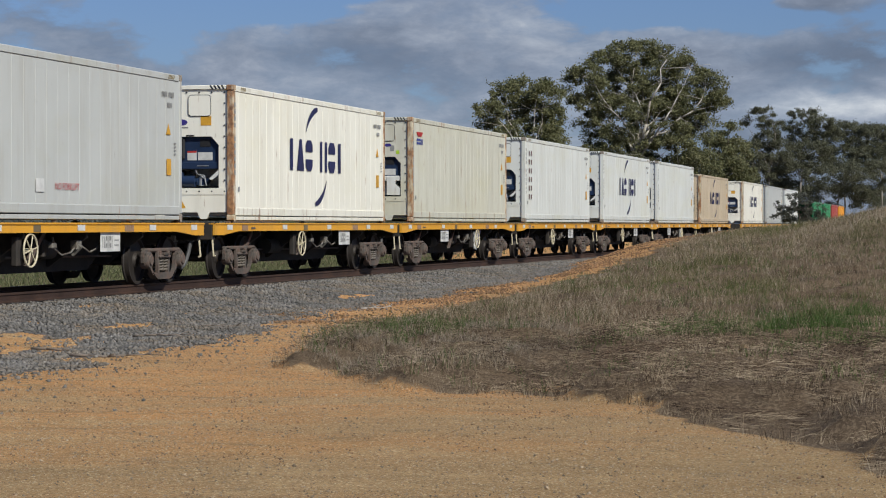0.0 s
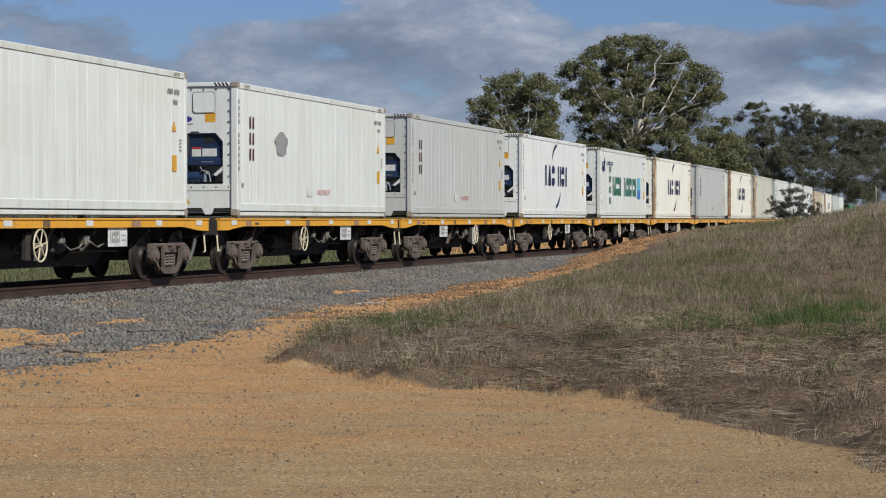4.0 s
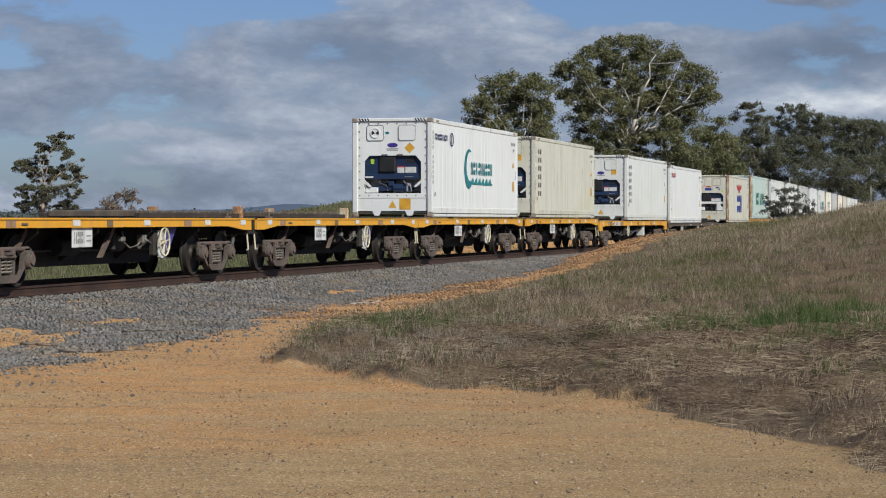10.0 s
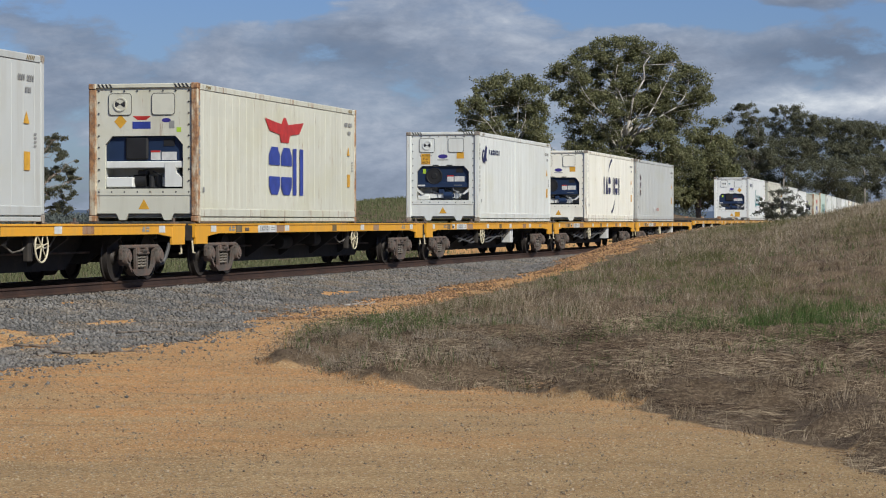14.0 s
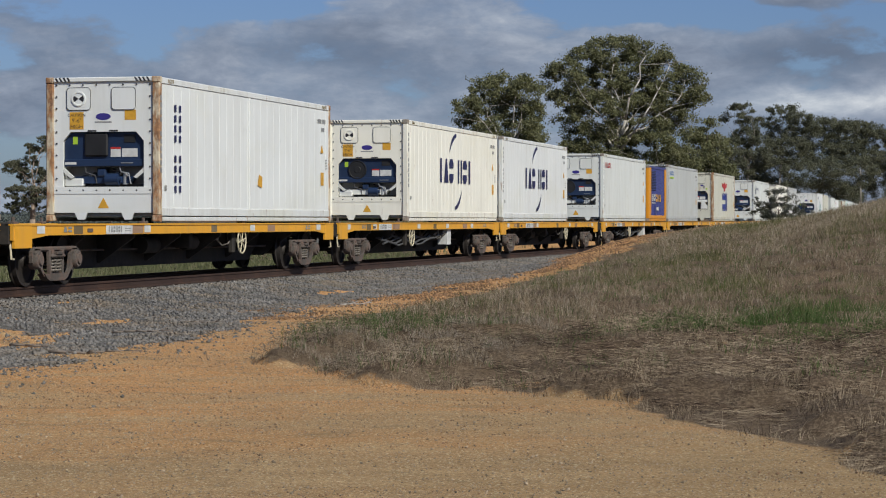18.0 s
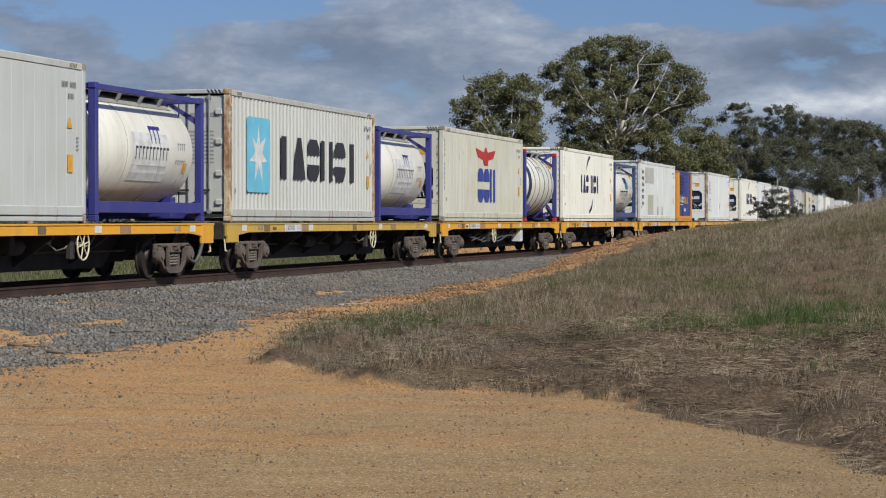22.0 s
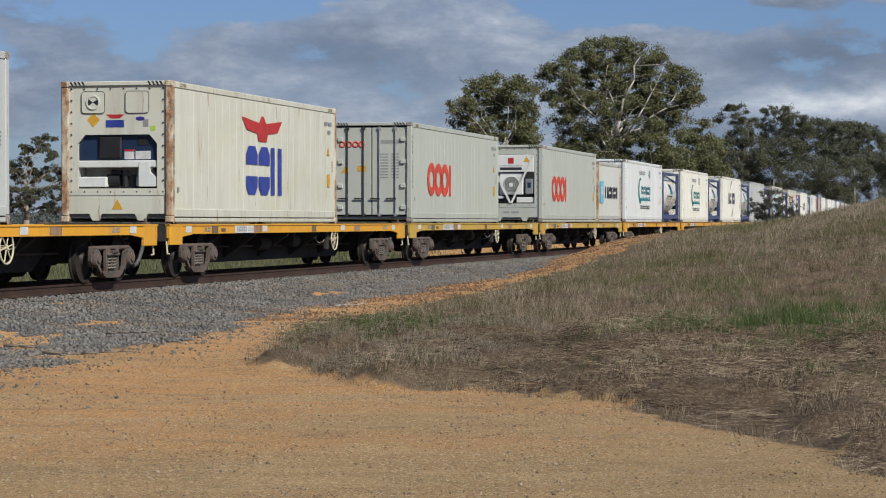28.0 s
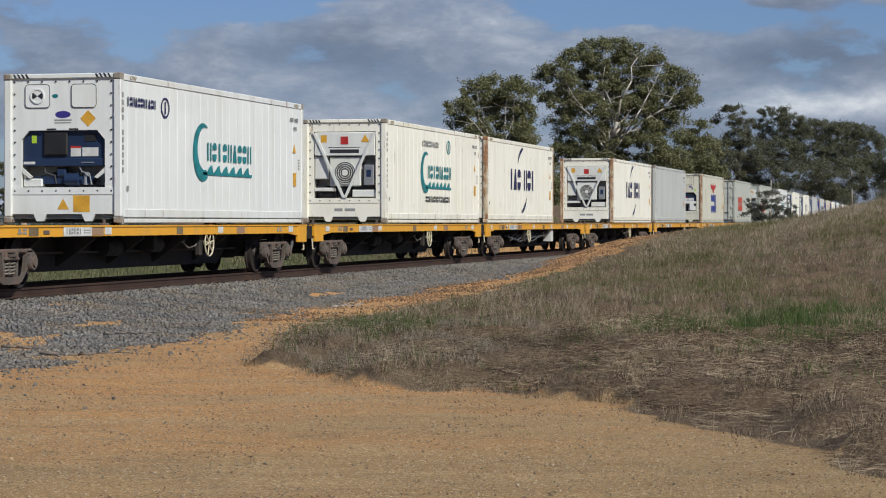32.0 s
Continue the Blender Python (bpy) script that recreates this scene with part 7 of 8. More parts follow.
DARKS = ((12.2, 11.9, 1.0, 1.0, 1.0), (12.0, 13.8, 0.9, 1.0, 0.8), (12.4, 16.0, 0.9, 0.9, 0.8), (8.0, 13.0, 0.7, 0.6, 1.0), (9.0, 12.2, 0.6, 0.4, 0.7), (6.0, 14.6, 0.6, 0.4, 0.8), (9.5, 14.9, 0.7, 0.6, 0.7), (4.0, 15.6, 0.5, 0.3, 0.8), (8.6, 16.6, 0.8, 0.6, 0.7))


def spots(s, d, where):
    return sum(k * np.exp(-((s - s0) / ws) ** 2 - ((d - d0) / wd) ** 2) for s0, d0, ws, wd, k in where)


def green_patch(s, d):
    """Where the grass is green."""
    return np.clip((1.5 * spots(s, d, GREENS) + 0.03) * (0.15 + 1.5 * smooth(0.30, 0.62, fbm(s / 0.9, d / 0.5, 3, 57))), 0, 1)


def lying(name, label, s, d, length, width, lift, material):
    """Dry stalks that lie flat over one another, combed into bundles."""
    n = len(s)
    X, Y = track_xy(s, d)
    Z = ground_z(s, d) + lift
    a = 3.4 * (fbm(s / 0.6, d / 0.6, 2, 91) - 0.5) + GEN.normal(0, 0.45, n) + np.where(GEN.random(n) < 0.2, GEN.random(n) * 3.1, 0.0)
    t = GEN.normal(0, 0.13, n)
    u = np.stack([np.cos(a), np.sin(a), np.sin(t)], -1) * length[:, None] / 2
    w = np.stack([-np.sin(a) * 0.4, np.cos(a) * 0.4, np.ones(n) * 0.9], -1) * width[:, None] / 2
    c = np.stack([X, Y, Z], -1)
    sag = np.stack([GEN.normal(0, 0.08, n) * length, GEN.normal(0, 0.08, n) * length, 0.12 * length * GEN.random(n)], -1)
    verts = np.stack([c - u, c + sag + w, c + u, c + sag - w], 1).reshape(-1, 3)
    quads = 4 * np.arange(n)[:, None] + [0, 1, 2, 3]
    tagged(new(name, soup(name, verts, quads, material)), label, "grass", kind="stuff")


def edge_in(s, d):
    """0 at the dirt's edge beside the track, 1 some way into the grass."""
    inner = np.interp(s, INNER_S, INNER_D)
    return smooth(-0.3, 1.8, d - inner)


def pick(n, s0, s1, d0, d1, near, chance):
    """Random places in a stretch, kept with the chance that a field gives."""
    s, d = scatter(n, s0, s1, d0, d1, near)
    keep = GEN.random(n) < chance(s, d)
    return s[keep], d[keep]


def build_grass():
    def dead(s, d):
        return grass_mask(s, d) * smooth(17.0, 13.5, s + 3 * (fbm(s / 3, d / 3, 2, 61) - 0.5))

    def bank(s, d):
        return grass_mask(s, d) * smooth(12.5, 16.0, s + 2.5 * (fbm(s / 2.5, d / 2.5, 2, 75) - 0.5) - 1.5 * smooth(9.5, 8.0, d))

    def mound(s, d):
        return smooth(0.34, 0.66, fbm(s / 0.9, d / 0.9, 3, 63))

    def bald(s, d):
        """Patches where the dark soil and the dark litter show."""
        return np.clip(smooth(0.50, 0.62, fbm(s / 1.5, d / 0.55, 3, 67)) * smooth(15.0, 12.0, s) + 1.1 * spots(s, d, DARKS), 0, 1)

    # short dead tufts
    s, d = pick(52000, -5, 17.5, 6.5, 24, 1.0, lambda s, d: dead(s, d) * (0.12 + 0.9 * mound(s, d)) * (1 - 0.9 * bald(s, d)))
    n = len(s)
    blades("dead_grass", "grey-brown tufts of dead grass beside the dirt", s, d, 0.05 + (0.05 + 0.22 * mound(s, d)) * GEN.random(n) ** 1.4, 0.0032 + 0.0025 * GEN.random(n), 0.7 + 0.5 * GEN.random(n), DEADGRASS, 0.06, 8)
    # a thatch of fallen stalks
    s, d = pick(420000, -5, 17.5, 6.5, 24, 1.15, lambda s, d: dead(s, d) * (1 - 0.8 * bald(s, d)) * (0.2 + 0.8 * smooth(0.36, 0.60, fbm(s / 1.2, d / 0.7, 3, 69))))
    n = len(s)
    lying("matted_grass", "tan thatch of flattened dead stalks", s, d, 0.05 + 0.30 * GEN.random(n) ** 2.2, 0.002 + 0.0025 * GEN.random(n), 0.01 + (0.03 + 0.15 * mound(s, d)) * GEN.random(n), THATCH)
    s, d = pick(110000, 5, 15, 9.0, 20, 1.0, lambda s, d: dead(s, d) * np.clip(spots(s, d, DARKS), 0, 1))
    n = len(s)
    lying("matted_grass", "dark brown litter in patches", s, d, 0.05 + 0.25 * GEN.random(n) ** 2, 0.003 + 0.003 * GEN.random(n), 0.02 + (0.04 + 0.15 * mound(s, d)) * GEN.random(n), DARKLITTER)
    # tufts that spill over the edge onto the dirt
    s, d = pick(70000, -5, 20.5, 6.5, 24, 1.0, lambda s, d: 0.8 * (grass_mask(s, d) > 0.10) * (grass_mask(s, d) < 0.97) * (0.25 + 0.9 * smooth(0.4, 0.6, fbm(s / 0.5, d / 0.5, 2, 68))))
    n = len(s)
    blades("dead_grass", "ragged tufts of dead grass along the edge of the dirt", s, d, 0.05 + 0.17 * GEN.random(n) ** 1.5, 0.003 + 0.003 * GEN.random(n), 0.7 + 0.5 * GEN.random(n), DEADGRASS, 0.05, 8)
    # lone dark tufts out on the dirt
    s, d = pick(1600, -4, 10, 7.0, 16, 1.0, lambda s, d: (1 - grass_mask(s, d)) * smooth(0.66, 0.72, fbm(s / 1.1, d / 1.1, 2, 83)))
    n = len(s)
    blades("dead_grass", "lone dark tufts of dead grass on the dirt", s, d, 0.02 + 0.05 * GEN.random(n), 0.004 + 0.003 * GEN.random(n), 0.9 + 0.4 * GEN.random(n), RUSSET, 0.05, 6)

    # pale dry tufts on the tongue of grass that runs out into the dirt
    s, d = pick(16000, 8.5, 17, 7.2, 12.0, 1.0, lambda s, d: grass_mask(s, d) * (1 - 0.7 * green_patch(s, d)) * (0.1 + 0.9 * smooth(0.38, 0.6, fbm(s / 0.6, d / 0.6, 3, 89))))
    n = len(s)
    blades("dry_grass", "pale grey tufts of dry grass at the edge of the dirt", s, d, 0.06 + 0.16 * GEN.random(n), 0.0035 + 0.002 * GEN.random(n), 0.8 + 0.6 * GEN.random(n), PALEGRASS, 0.06, 8)

    def height(s, d):
        return (0.11 + 0.27 * smooth(0.30, 0.70, fbm(s / 1.1, d / 0.7, 3, 73))) * (0.40 + 0.60 * edge_in(s, d)) * (1 - 0.55 * smooth(20.0, 16.0, s))
    # tall dry grass on the bank
    s, d = pick(50000, 12, 60, 5.4, 24, 1.45, lambda s, d: bank(s, d) * (1 - 0.8 * green_patch(s, d)) * (1 - 0.55 * np.clip(spots(s, d, OLIVES) + spots(s, d, RUSSETS), 0, 1)) * (0.2 + 1.0 * fbm(s / 0.9, d / 0.6, 3, 71)))
    n = len(s)
    blades("dry_grass", "tall straw-coloured dry grass on the bank", s, d, height(s, d) * (0.55 + 0.6 * GEN.random(n)), 0.0028 + 0.00008 * s, 0.7 + 0.7 * GEN.random(n), STRAW, 0.09, 9)
    s, d = pick(30000, 55, 125, 4.6, 30, 1.25, lambda s, d: grass_mask(s, d) * (0.4 + 0.9 * fbm(s / 2.5, d / 2.0, 2, 79)) * (1 - 0.4 * np.clip(spots(s, d, OLIVES), 0, 1)))
    n = len(s)
    blades("dry_grass", "tall straw-coloured dry grass on the brow of the bank", s, d, (0.09 + 0.18 * GEN.random(n)) * (0.4 + 0.6 * edge_in(s, d)), 0.007 + 0.00007 * s, 0.5 + 0.45 * GEN.random(n), STRAW, 0.22, 8, True)
    # olive stalks and brown weeds among it
    s, d = pick(60000, 16, 80, 5.6, 24, 1.3, lambda s, d: bank(s, d) * np.clip(0.09 + 1.3 * spots(s, d, OLIVES), 0, 1) * (0.15 + 1.1 * smooth(0.35, 0.65, fbm(s / 1.4, d / 0.8, 3, 85))))
    n = len(s)
    blades("green_grass", "olive-green stalks among the dry grass", s, d, 0.9 * height(s, d) * (0.5 + 0.7 * GEN.random(n)), 0.004 + 0.00009 * s, 0.55 + 0.5 * GEN.random(n), OLIVE, 0.10, 8)
    s, d = pick(30000, 14, 55, 6.0, 24, 1.2, lambda s, d: bank(s, d) * np.clip(0.05 + spots(s, d, RUSSETS), 0, 1) * smooth(0.40, 0.62, fbm(s / 1.0, d / 0.6, 3, 87)))
    n = len(s)
    blades("dry_grass", "brown seeding weeds among the grass", s, d, 1.05 * height(s, d) * (0.5 + 0.7 * GEN.random(n)), 0.004 + 0.00009 * s, 0.5 + 0.5 * GEN.random(n), RUSSET, 0.09, 8)
    # green shoots
    s, d = pick(60000, 7, 45, 6.0, 24, 1.3, lambda s, d: smooth(0.3, 0.8, grass_mask(s, d)) * green_patch(s, d))
    n = len(s)
    blades("green_grass", "fresh green grass among dry stalks", s, d, 0.09 + 0.20 * GEN.random(n), 0.006 + 0.00010 * s, 0.5 + 0.5 * GEN.random(n), GREEN, 0.10, 8)
    # pale broken stalks that stick out of the litter
    s, d = pick(900, 3, 40, 8.5, 20, 1.2, lambda s, d: grass_mask(s, d))
    n = len(s)
    blades("dry_grass", "pale broken stalks that stick out of the grass", s, d, 0.12 + 0.22 * GEN.random(n), 0.006 + 0.00012 * s, 0.9 + 0.6 * GEN.random(n), STRAW, 0.05, 1)
    # beyond the track
    s, d = scatter(9000, 12, 130, -22, -5.2)
    keep = GEN.random(len(s)) < grass_mask(s, d)
    s, d = s[keep], d[keep]
    blades("green_grass", "olive-green pasture grass beyond the track", s, d, 0.12 + 0.18 * GEN.random(len(s)), 0.02 + 0.0002 * s, 0.2 + 0.4 * GEN.random(len(s)), leafy("pasture", ((0.2, (0.085, 0.098, 0.04)), (0.5, (0.135, 0.148, 0.068)), (0.8, (0.21, 0.20, 0.11)))), 0.2, 8)


build_grass()

# ---- trees ----
BARK = surface("gum_bark", (0.50, 0.465, 0.41), 0.85, 0, 0.2, 6, 0.6, 0.2, (0.22, 0.18, 0.15), (0.5, 0.7))
DARKBARK = surface("dark_bark", (0.20, 0.165, 0.135), 0.9, 0, 0.2, 6, 0.6, 0.2)
FARBARK = surface("far_bark", (0.30, 0.27, 0.23), 0.9, 0, 0.25, 2, 0.2, 0)
GUM = leafy("gum_leaves", ((0.22, (0.108, 0.118, 0.056)), (0.42, (0.182, 0.190, 0.092)), (0.62, (0.255, 0.252, 0.134)), (0.85, (0.34, 0.318, 0.190))), 0.55, 0.4, 0.45, 0.3)
DIMGUM = leafy("far_gum_leaves", ((0.20, (0.112, 0.118, 0.076)), (0.5, (0.160, 0.165, 0.106)), (0.85, (0.22, 0.215, 0.145))), 0.6, 0.25, 0.45, 0.12)
GREYGUM = leafy("grey_gum_leaves", ((0.22, (0.095, 0.100, 0.060)), (0.5, (0.155, 0.155, 0.098)), (0.85, (0.235, 0.222, 0.150))), 0.6, 0.4, 0.4, 0.3)
BROWNBARK = surface("brown_bark", (0.36, 0.28, 0.215), 0.9, 0, 0.25, 6, 0.6, 0.2)
BROWNLEAF = leafy("bare_twigs", ((0.2, (0.13, 0.095, 0.065)), (0.8, (0.26, 0.20, 0.14))), 0.8)
BUSHLEAF = leafy("bush_leaves", ((0.2, (0.085, 0.088, 0.066)), (0.6, (0.145, 0.148, 0.112)), (0.9, (0.23, 0.225, 0.18))), 0.6, 0.5, 0.4)


def screen(px, py, D):
    """The place D metres ahead that lies px, py on the view's plane (half the width is 784)."""
    return np.array([(px - 784) / FOCAL * D, D, EYE[2] + (390.9 - py) / FOCAL * D])


def ground_under(x, y):
    s = np.interp(y, _ty, _s)
    th = np.interp(s, _s, _th)
    dx = x - np.interp(y, _ty, _tx)
    return float(ground_z(s + dx * math.sin(th), dx * math.cos(th)))


def tree(name, label, D, base, lobes, leaf, bark, clumps, sprays, per, size, trunk_r, seed, fork=0.35, category="tree", group="", open_=0.5, clump_r=0.0):
    """A trunk that forks into curved limbs, one or more to each lobe of the crown; the limbs carry clumps, the clumps sprays of small leaves.
    base and lobes as bearings at the distance D; a lobe: x, y, half width, half height."""
    rng = np.random.default_rng(seed)
    m = D / FOCAL
    foot = screen(base[0], base[1], D)
    foot[2] = ground_under(foot[0], foot[1]) - 0.1
    t = thing(name, label, category, group)
    t.location = foot
    L = np.array([(*(screen(x, y, D) - foot), a * m, b * m) for x, y, a, b in lobes])
    L[:, 1] += rng.normal(0, 0.5, len(L)) * L[:, 3]
    vol = L[:, 3] * L[:, 4]
    pick = rng.choice(len(L), clumps, p=vol / vol.sum())
    dirs = rng.normal(size=(clumps, 3))
    dirs[:, 2] += 0.25
    dirs /= np.linalg.norm(dirs, axis=1)[:, None]
    # the foliage is thinner on the side that faces the light, where the limbs show
    flip = (dirs[:, 1] < -0.1) & (dirs[:, 2] < 0.55) & (rng.random(clumps) < 0.55 * open_)
    dirs[flip, 1] *= -1
    rad = 0.58 + 0.42 * rng.random(clumps) ** 0.5
    c = L[pick, :3] + dirs * rad[:, None] * np.stack([L[pick, 3], L[pick, 3] * 0.9, L[pick, 4]], 1)
    c[:, 2] = np.maximum(c[:, 2], 0.3)
    # trunk and limbs
    g = Geo()
    top = np.array([np.average(L[:, 0], weights=vol) * 0.5, 0.0, max(c[:, 2].max() * fork, 0.5)])
    pts = [np.zeros(3), top * [0.25, 0, 0.35] + rng.normal(0, 0.015, 3) * top[2], top * [0.6, 0, 0.7], top]
    for i in range(3):
        g.cyl(pts[i], pts[i + 1], trunk_r * (1.1 - 0.17 * i), 9, trunk_r * (1.1 - 0.17 * (i + 1)))
    nodes = [(top, trunk_r * 0.5)]
    for x, y, z, a_, b_ in L:
        q = np.array([x, y, z + 0.3 * b_])
        leave = pts[2] + (top - pts[2]) * rng.random()
        if q[2] < top[2]:
            leave = pts[0] + (top - pts[0]) * max(0.25, min(0.9, q[2] / top[2] * 0.7))
        span = np.linalg.norm(q - leave)
        a, r = leave, trunk_r * (0.28 + 0.14 * rng.random()) * min(1.0, 0.35 + span / (6 * trunk_r * 6))
        bend = (rng.normal(0, 0.10, 3) + [0, -0.16 * open_, 0]) * span
        for i in range(1, 7):
            f = i / 6
            b = leave + (q - leave) * np.array([f ** 1.25, f ** 1.25, f ** 0.85]) + bend * math.sin(math.pi * f) + rng.normal(0, 0.016, 3) * span
            r2 = r * 0.76
            g.cyl(a, b, r, 7, r2)
            if i > 1:
                nodes.append((b, r2))
            if i in (3, 4, 5):
                # side limb
                e = b + np.array([rng.normal(0, 0.8) * a_, rng.normal(0, 0.8) * a_, 0.5 * b_ * rng.random() + 0.2 * b_])
                mid_ = (b + e) / 2 + rng.normal(0, 0.10, 3) * a_
                g.cyl(b, mid_, r2 * 0.62, 6, r2 * 0.45)
                g.cyl(mid_, e, r2 * 0.45, 5, r2 * 0.22)
                nodes += [(mid_, r2 * 0.45), (e, r2 * 0.25)]
            a, r = b, r2
    P = np.array([q for q, _ in nodes])
    for q in c:
        k = int(np.argmin(((P - q) ** 2).sum(1) + 0.6 * np.maximum(P[:, 2] - q[2], 0) ** 2))
        a, r = P[k], min(nodes[k][1], trunk_r * 0.14) * 0.7
        b = (a + q) / 2 + rng.normal(0, 0.12, 3) * np.linalg.norm(q - a)
        g.cyl(a, b, r, 5, r * 0.65)
        g.cyl(b, q, r * 0.65, 4, r * 0.25)
    part("trunk", g, bark, t, "pale trunk and limbs", smooth="all")
    # sprays round the clumps, leaves round the sprays
    R = (clump_r or float(np.sqrt(vol.sum() / clumps)) * (2.5 - 1.0 * open_)) * (0.6 + 0.8 * rng.random(clumps))
    so = rng.normal(size=(clumps, sprays, 3))
    so /= np.linalg.norm(so, axis=2)[..., None]
    so *= (rng.random((clumps, sprays, 1)) ** 0.5) * R[:, None, None] * np.array([1.0, 1.0, 0.62])
    so[..., 2] += 0.15 * R[:, None]
    sc = (c[:, None] + so).reshape(-1, 3)
    n = len(sc) * per
    sig = np.repeat(np.repeat(R, sprays) * 0.26, per)[:, None]
    at = np.repeat(sc, per, axis=0) + rng.normal(size=(n, 3)) * sig * np.array([1.0, 1.0, 0.75])
    at[:, 2] = np.maximum(at[:, 2], 0.15)
    a, b = rng.random(n) * 6.283, 0.4 + (rng.random(n) - 0.5) * 1.9
    lx = np.stack([np.cos(a) * np.cos(b), np.sin(a) * np.cos(b), -np.sin(b)], 1)
    sx = np.cross(lx, rng.normal(size=(n, 3)))
    sx /= np.linalg.norm(sx, axis=1)[:, None] + 1e-6
    ln, wd = size * (0.6 + 0.8 * rng.random(n))[:, None], size * 0.26 * (0.6 + 0.8 * rng.random(n))[:, None]
    verts = np.stack([at - lx * ln / 2, at + sx * wd, at + lx * ln / 2, at - sx * wd], 1).reshape(-1, 3)
    quads = 4 * np.arange(n)[:, None] + [0, 1, 2, 3]
    part("crown", soup("crown", verts, quads, leaf), leaf, t)
    return t


tree("gum_tree", "large spreading gum tree with pale limbs behind the track", 230, (1098, 385),
     ((1100, 92, 58, 26), (1150, 96, 34, 24), (1052, 112, 42, 28), (1006, 140, 34, 28), (985, 165, 18, 22), (1195, 122, 30, 28), (1225, 150, 30, 30), (1245, 172, 18, 20), (1075, 150, 54, 34), (1135, 150, 54, 36), (1015, 190, 42, 32), (1185, 180, 48, 34), (1075, 205, 56, 36), (1140, 215, 56, 38),
      (1030, 240, 36, 32), (1205, 222, 36, 30), (1085, 265, 58, 36), (1155, 270, 58, 40), (1020, 285, 34, 26), (1205, 290, 40, 34), (1075, 320, 62, 32), (1150, 330, 66, 32), (1100, 352, 60, 22)),
     GUM, BARK, 600, 10, 24, 0.23, 0.50, 1, fork=0.42, open_=0.85, clump_r=0.74)
tree("gum_tree", "mid-sized gum tree with an open crown", 225, (905, 370),
     ((908, 148, 40, 16), (872, 168, 36, 22), (940, 172, 32, 24), (838, 198, 26, 20), (905, 200, 42, 26), (955, 205, 20, 24), (850, 232, 36, 26), (935, 235, 38, 30), (890, 258, 50, 28), (955, 262, 24, 24)), GUM, BARK, 210, 10, 22, 0.23, 0.30, 2, fork=0.5, open_=0.8, clump_r=0.70)
tree("gum_tree", "bushy gum tree with foliage down to the grass", 222, (880, 372),
     ((880, 305, 60, 36), (830, 320, 40, 34), (930, 315, 40, 36), (800, 345, 30, 22), (975, 335, 36, 28), (1020, 340, 36, 26), (880, 350, 70, 20), (950, 355, 50, 16)), GUM, DARKBARK, 150, 9, 24, 0.28, 0.3, 3, fork=0.3, open_=0.5)
tree("gum_tree", "small dense gum tree beside the large one", 240, (1240, 390), ((1262, 238, 24, 22), (1240, 262, 32, 28), (1278, 272, 26, 30), (1225, 295, 34, 32), (1268, 310, 34, 36), (1245, 345, 48, 28), (1205, 345, 36, 24)), GUM, DARKBARK, 150, 10, 22, 0.28, 0.3, 4, fork=0.35, open_=0.5)
tree("gum_tree", "lone gum tree with leaning brown stems in the paddock", 260, (66, 392),
     ((99, 249, 22, 9), (64, 265, 14, 8), (96, 275, 30, 14), (26, 298, 17, 10), (52, 293, 20, 11), (136, 285, 9, 6), (150, 312, 9, 4), (134, 320, 12, 6), (66, 312, 30, 14), (108, 306, 24, 13), (35, 342, 22, 14), (64, 348, 30, 18), (115, 342, 26, 13), (106, 370, 26, 11), (50, 370, 32, 12)), GREYGUM, BROWNBARK, 260, 8, 20, 0.19, 0.34, 5, fork=0.5, open_=0.9)
tree("bare_tree", "brown leafless tree by the far paddock", 330, (208, 392), ((205, 362, 32, 16), (215, 350, 20, 12), (188, 374, 22, 12)), BROWNLEAF, DARKBARK, 50, 6, 12, 0.25, 0.25, 6)
for i, (bx, lobes) in enumerate((
        (1335, ((1322, 196, 22, 12), (1304, 212, 15, 11), (1342, 214, 20, 14), (1330, 244, 30, 16), (1312, 262, 24, 18), (1350, 262, 28, 20), (1335, 288, 44, 26))),
        (1385, ((1398, 202, 32, 14), (1376, 218, 20, 14), (1424, 220, 28, 18), (1400, 240, 36, 18), (1438, 242, 26, 20), (1405, 268, 42, 24), (1375, 285, 34, 22))),
        (1465, ((1470, 226, 40, 12), (1445, 245, 34, 18), (1500, 240, 34, 18), (1470, 275, 55, 22))),
        (1535, ((1530, 228, 40, 12), (1555, 250, 34, 20), (1515, 275, 45, 26))),
        (1620, ((1620, 255, 40, 16), (1600, 285, 50, 26), (1650, 280, 40, 30))),
        (1350, ((1330, 300, 50, 24), (1390, 310, 55, 30), (1350, 340, 75, 26))),
        (1450, ((1440, 310, 55, 28), (1500, 310, 50, 28), (1470, 345, 85, 24))),
        (1570, ((1560, 310, 55, 30), (1620, 320, 55, 32), (1580, 345, 85, 26))),
        (1285, ((1285, 320, 34, 30), (1300, 350, 40, 24), (1275, 355, 40, 24))))):
    tree("gum_tree", "tall gum tree in the far wood", 600 + 12 * (i % 3), (bx, 380), lobes, DIMGUM, FARBARK, 140, 9, 22, 0.42, 0.24, 20 + i, fork=0.55, group="far wood", open_=0.75 if i < 2 else 0.4)


def bush():
    tree("bush", "airy small-leaved bush on the brow of the bank", 84, (1388, 408), ((1386, 346, 22, 9), (1366, 360, 22, 13), (1408, 362, 24, 13), (1386, 372, 30, 13), (1360, 380, 22, 12), (1416, 380, 24, 12), (1392, 390, 34, 9)), BUSHLEAF, DARKBARK, 110, 7, 12, 0.056, 0.045, 9, fork=0.25, category="bush", open_=0.9)


bush()


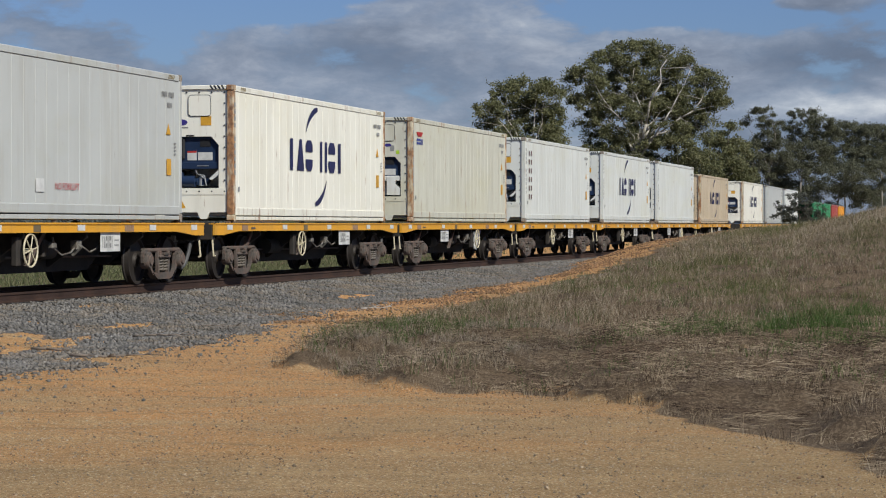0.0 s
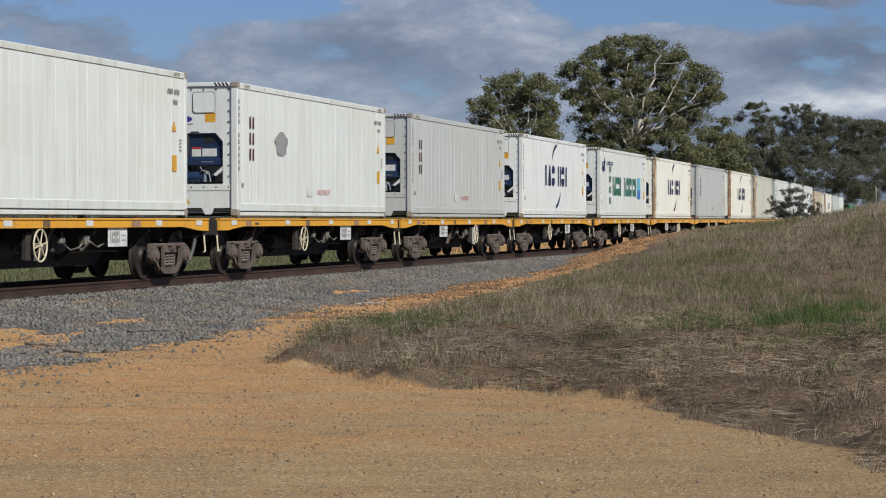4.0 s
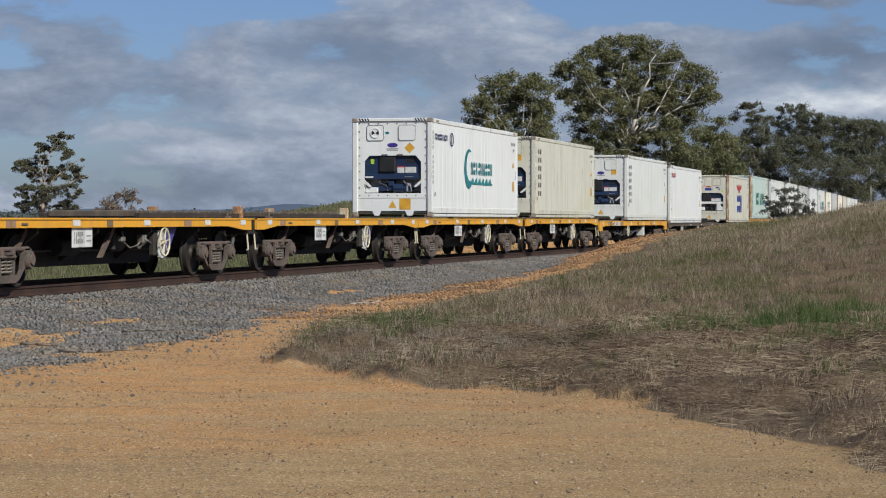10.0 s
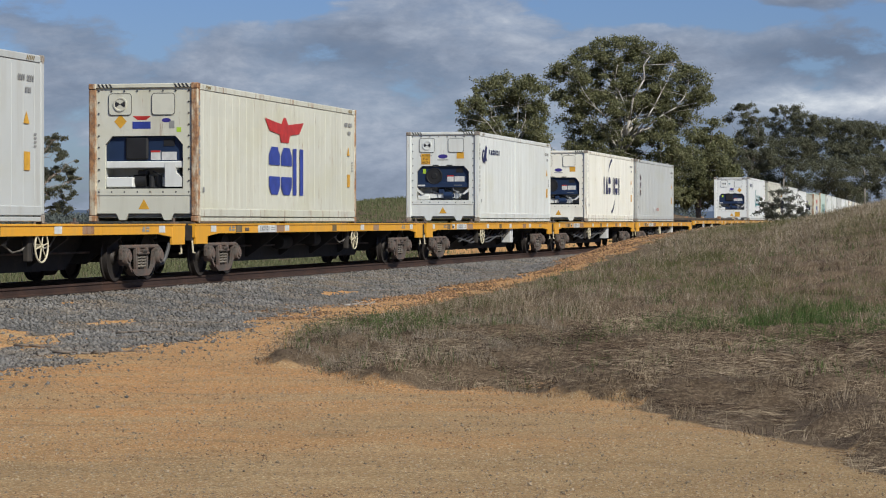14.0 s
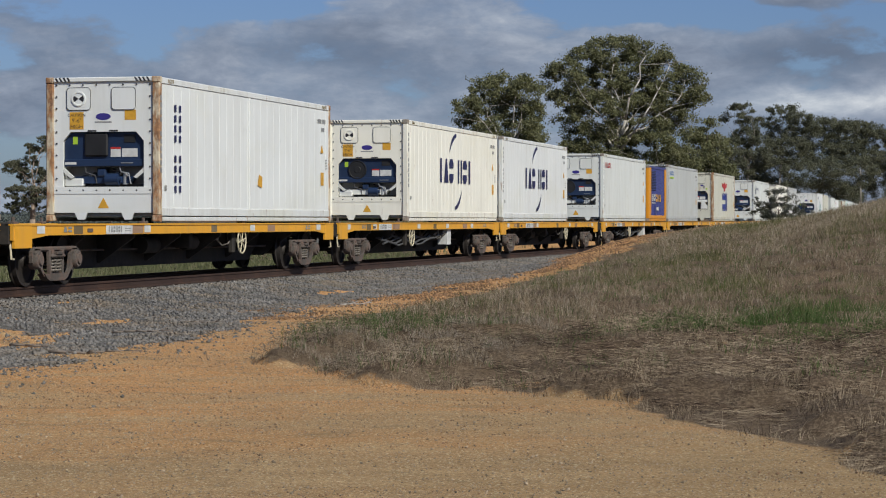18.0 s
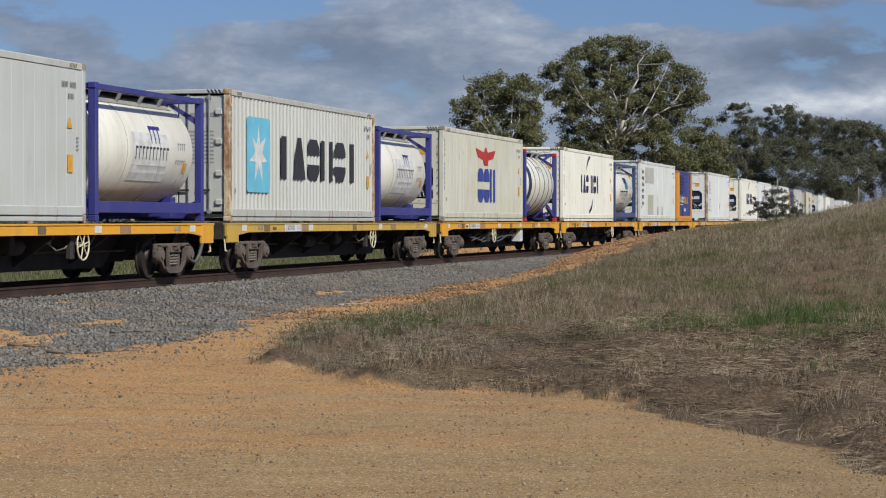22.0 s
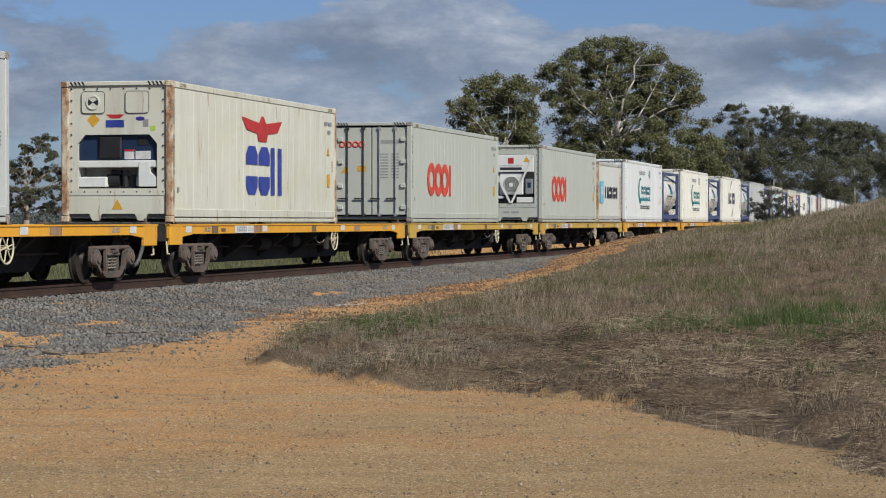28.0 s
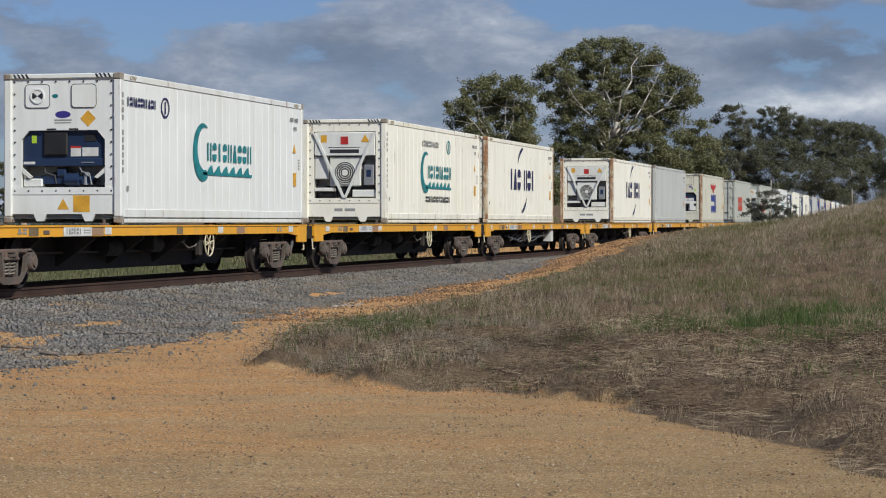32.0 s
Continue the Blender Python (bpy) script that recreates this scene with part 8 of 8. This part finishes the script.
def far_country():
    """Tree line and blue hills along the horizon, far beyond the paddocks; distance haze is mixed into their colours.
    """
    rng = np.random.default_rng(8)
    n = 2600
    px = -260 + 1500 * rng.random(n)
    D = 650 + 250 * rng.random(n)
    h = 0.5 + 2.8 * fbm(px / 60, px * 0 + 3, 3, 4) + 9.0 * smooth(880, 1000, px) + 1.6 * smooth(640, 420, px)
    at = np.stack([(px - 784) / FOCAL * D, D, GROUND + 0.2 + h * rng.random(n)], 1)
    per = 24
    a = np.repeat(at, per, 0) + rng.normal(0, 1.3, (n * per, 3)) * [1, 1, 0.5]
    u = rng.normal(size=(n * per, 3))
    u /= np.linalg.norm(u, axis=1)[:, None]
    w = np.cross(u, rng.normal(size=(n * per, 3)))
    w /= np.linalg.norm(w, axis=1)[:, None]
    verts = np.stack([a - 0.42 * u, a + w * 0.3, a + 0.42 * u, a - w * 0.3], 1).reshape(-1, 3)
    # grey-green leaves with the distance haze already in the colour
    far = leafy("haze_tinted_treeline", ((0.2, (0.078, 0.092, 0.082)), (0.8, (0.135, 0.155, 0.140))), 0.9)
    tagged(new("tree_line", soup("tree_line", verts, 4 * np.arange(n * per)[:, None] + [0, 1, 2, 3], far)), "dark distant line of trees along the paddocks", "trees", kind="stuff")
    # the haze over the hills is painted as their blue
    hill = surface("haze_tinted_hill", (0.085, 0.112, 0.160), 1.0, 0, 0.1, 0.02, 0.004, 0, spec=0.0)
    for D, x0, x1, top, bot in ((3200, -500, 1300, 22, -30), (3900, -300, 1500, 20, -30)):
        xs = np.linspace(x0, x1, 80)
        ridge = top * (0.35 + 0.8 * fbm(xs / 160 + D, xs * 0, 3, 12)) + np.where(D > 3500, 12, 0) * np.exp(-((xs - 520) / 90) ** 2)
        pts = []
        for x, r in zip(xs, ridge):
            X = (x - 784) / FOCAL * D
            pts += [(X, D, -25), (X, D, EYE[2] + r / FOCAL * D), (X, D + 600, -25)]
        fs = []
        for i in range(len(xs) - 1):
            k = 3 * i
            fs += [(k, k + 3, k + 4, k + 1), (k + 1, k + 4, k + 5, k + 2)]
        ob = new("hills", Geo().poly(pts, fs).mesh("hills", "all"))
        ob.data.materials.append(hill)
        tagged(ob, "low hills on the horizon in painted haze blue", "hills", kind="structure")


far_country()


def sticks():
    """Dead branches that lie along the toe of the ballast."""
    rng = random.Random(4)
    for px, py, length in ((100, 612, 1.1), (262, 591, 0.9), (300, 589, 0.5), (180, 624, 1.2), (370, 571, 0.7), (640, 546, 0.6)):
        D = FOCAL * 1.68 / (py - 390.9)
        x = (px - 784) / FOCAL * D
        g, a = Geo(), rng.uniform(-0.5, 0.5)
        p = Vector((-length / 2, 0, 0.03))
        for i in range(5):
            q = p + Vector((length / 5, rng.uniform(-0.04, 0.04) + a * length / 8, rng.uniform(-0.015, 0.02)))
            g.cyl(p, q, 0.020 - 0.003 * i, 6, 0.017 - 0.003 * i)
            if i in (1, 3):
                g.cyl(q, q + Vector((0.12, rng.choice((-0.1, 0.1)), 0.05)), 0.009, 5, 0.004)
            p = q
        ob = new("fallen_branch", g.mesh("fallen_branch", "all"))
        ob.data.materials.append(DARKBARK if px < 600 else BARK)
        ob.location = (x, D, ground_under(x, D) + 0.0)
        tagged(ob, "thin dead branch lying on the ground", "branch", "dead branches")


sticks()


def motions():
    """The train runs along the track; its wheels roll."""
    for ob, u, z in TRAIN:
        walk(ob, [(t, train_pose(u + gone(t), z)) for t in range(0, 33)])
    first = {}
    for w in WAGONS:
        for ob in w.children_recursive:
            if ob.name.startswith("wheelset"):
                s = ob["at"]
                if s not in first:
                    first[s] = ob
                    walk(ob, [(f / 30, pose(s, 0, WHEEL_R, 0, math.degrees(gone(f / 30) / WHEEL_R), 0)) for f in range(961)])
                else:
                    ob.rotation_mode = "QUATERNION"
                    keys = ob.animation_data_create()
                    keys.action = first[s].animation_data.action
                    keys.action_slot = first[s].animation_data.action_slot


motions()
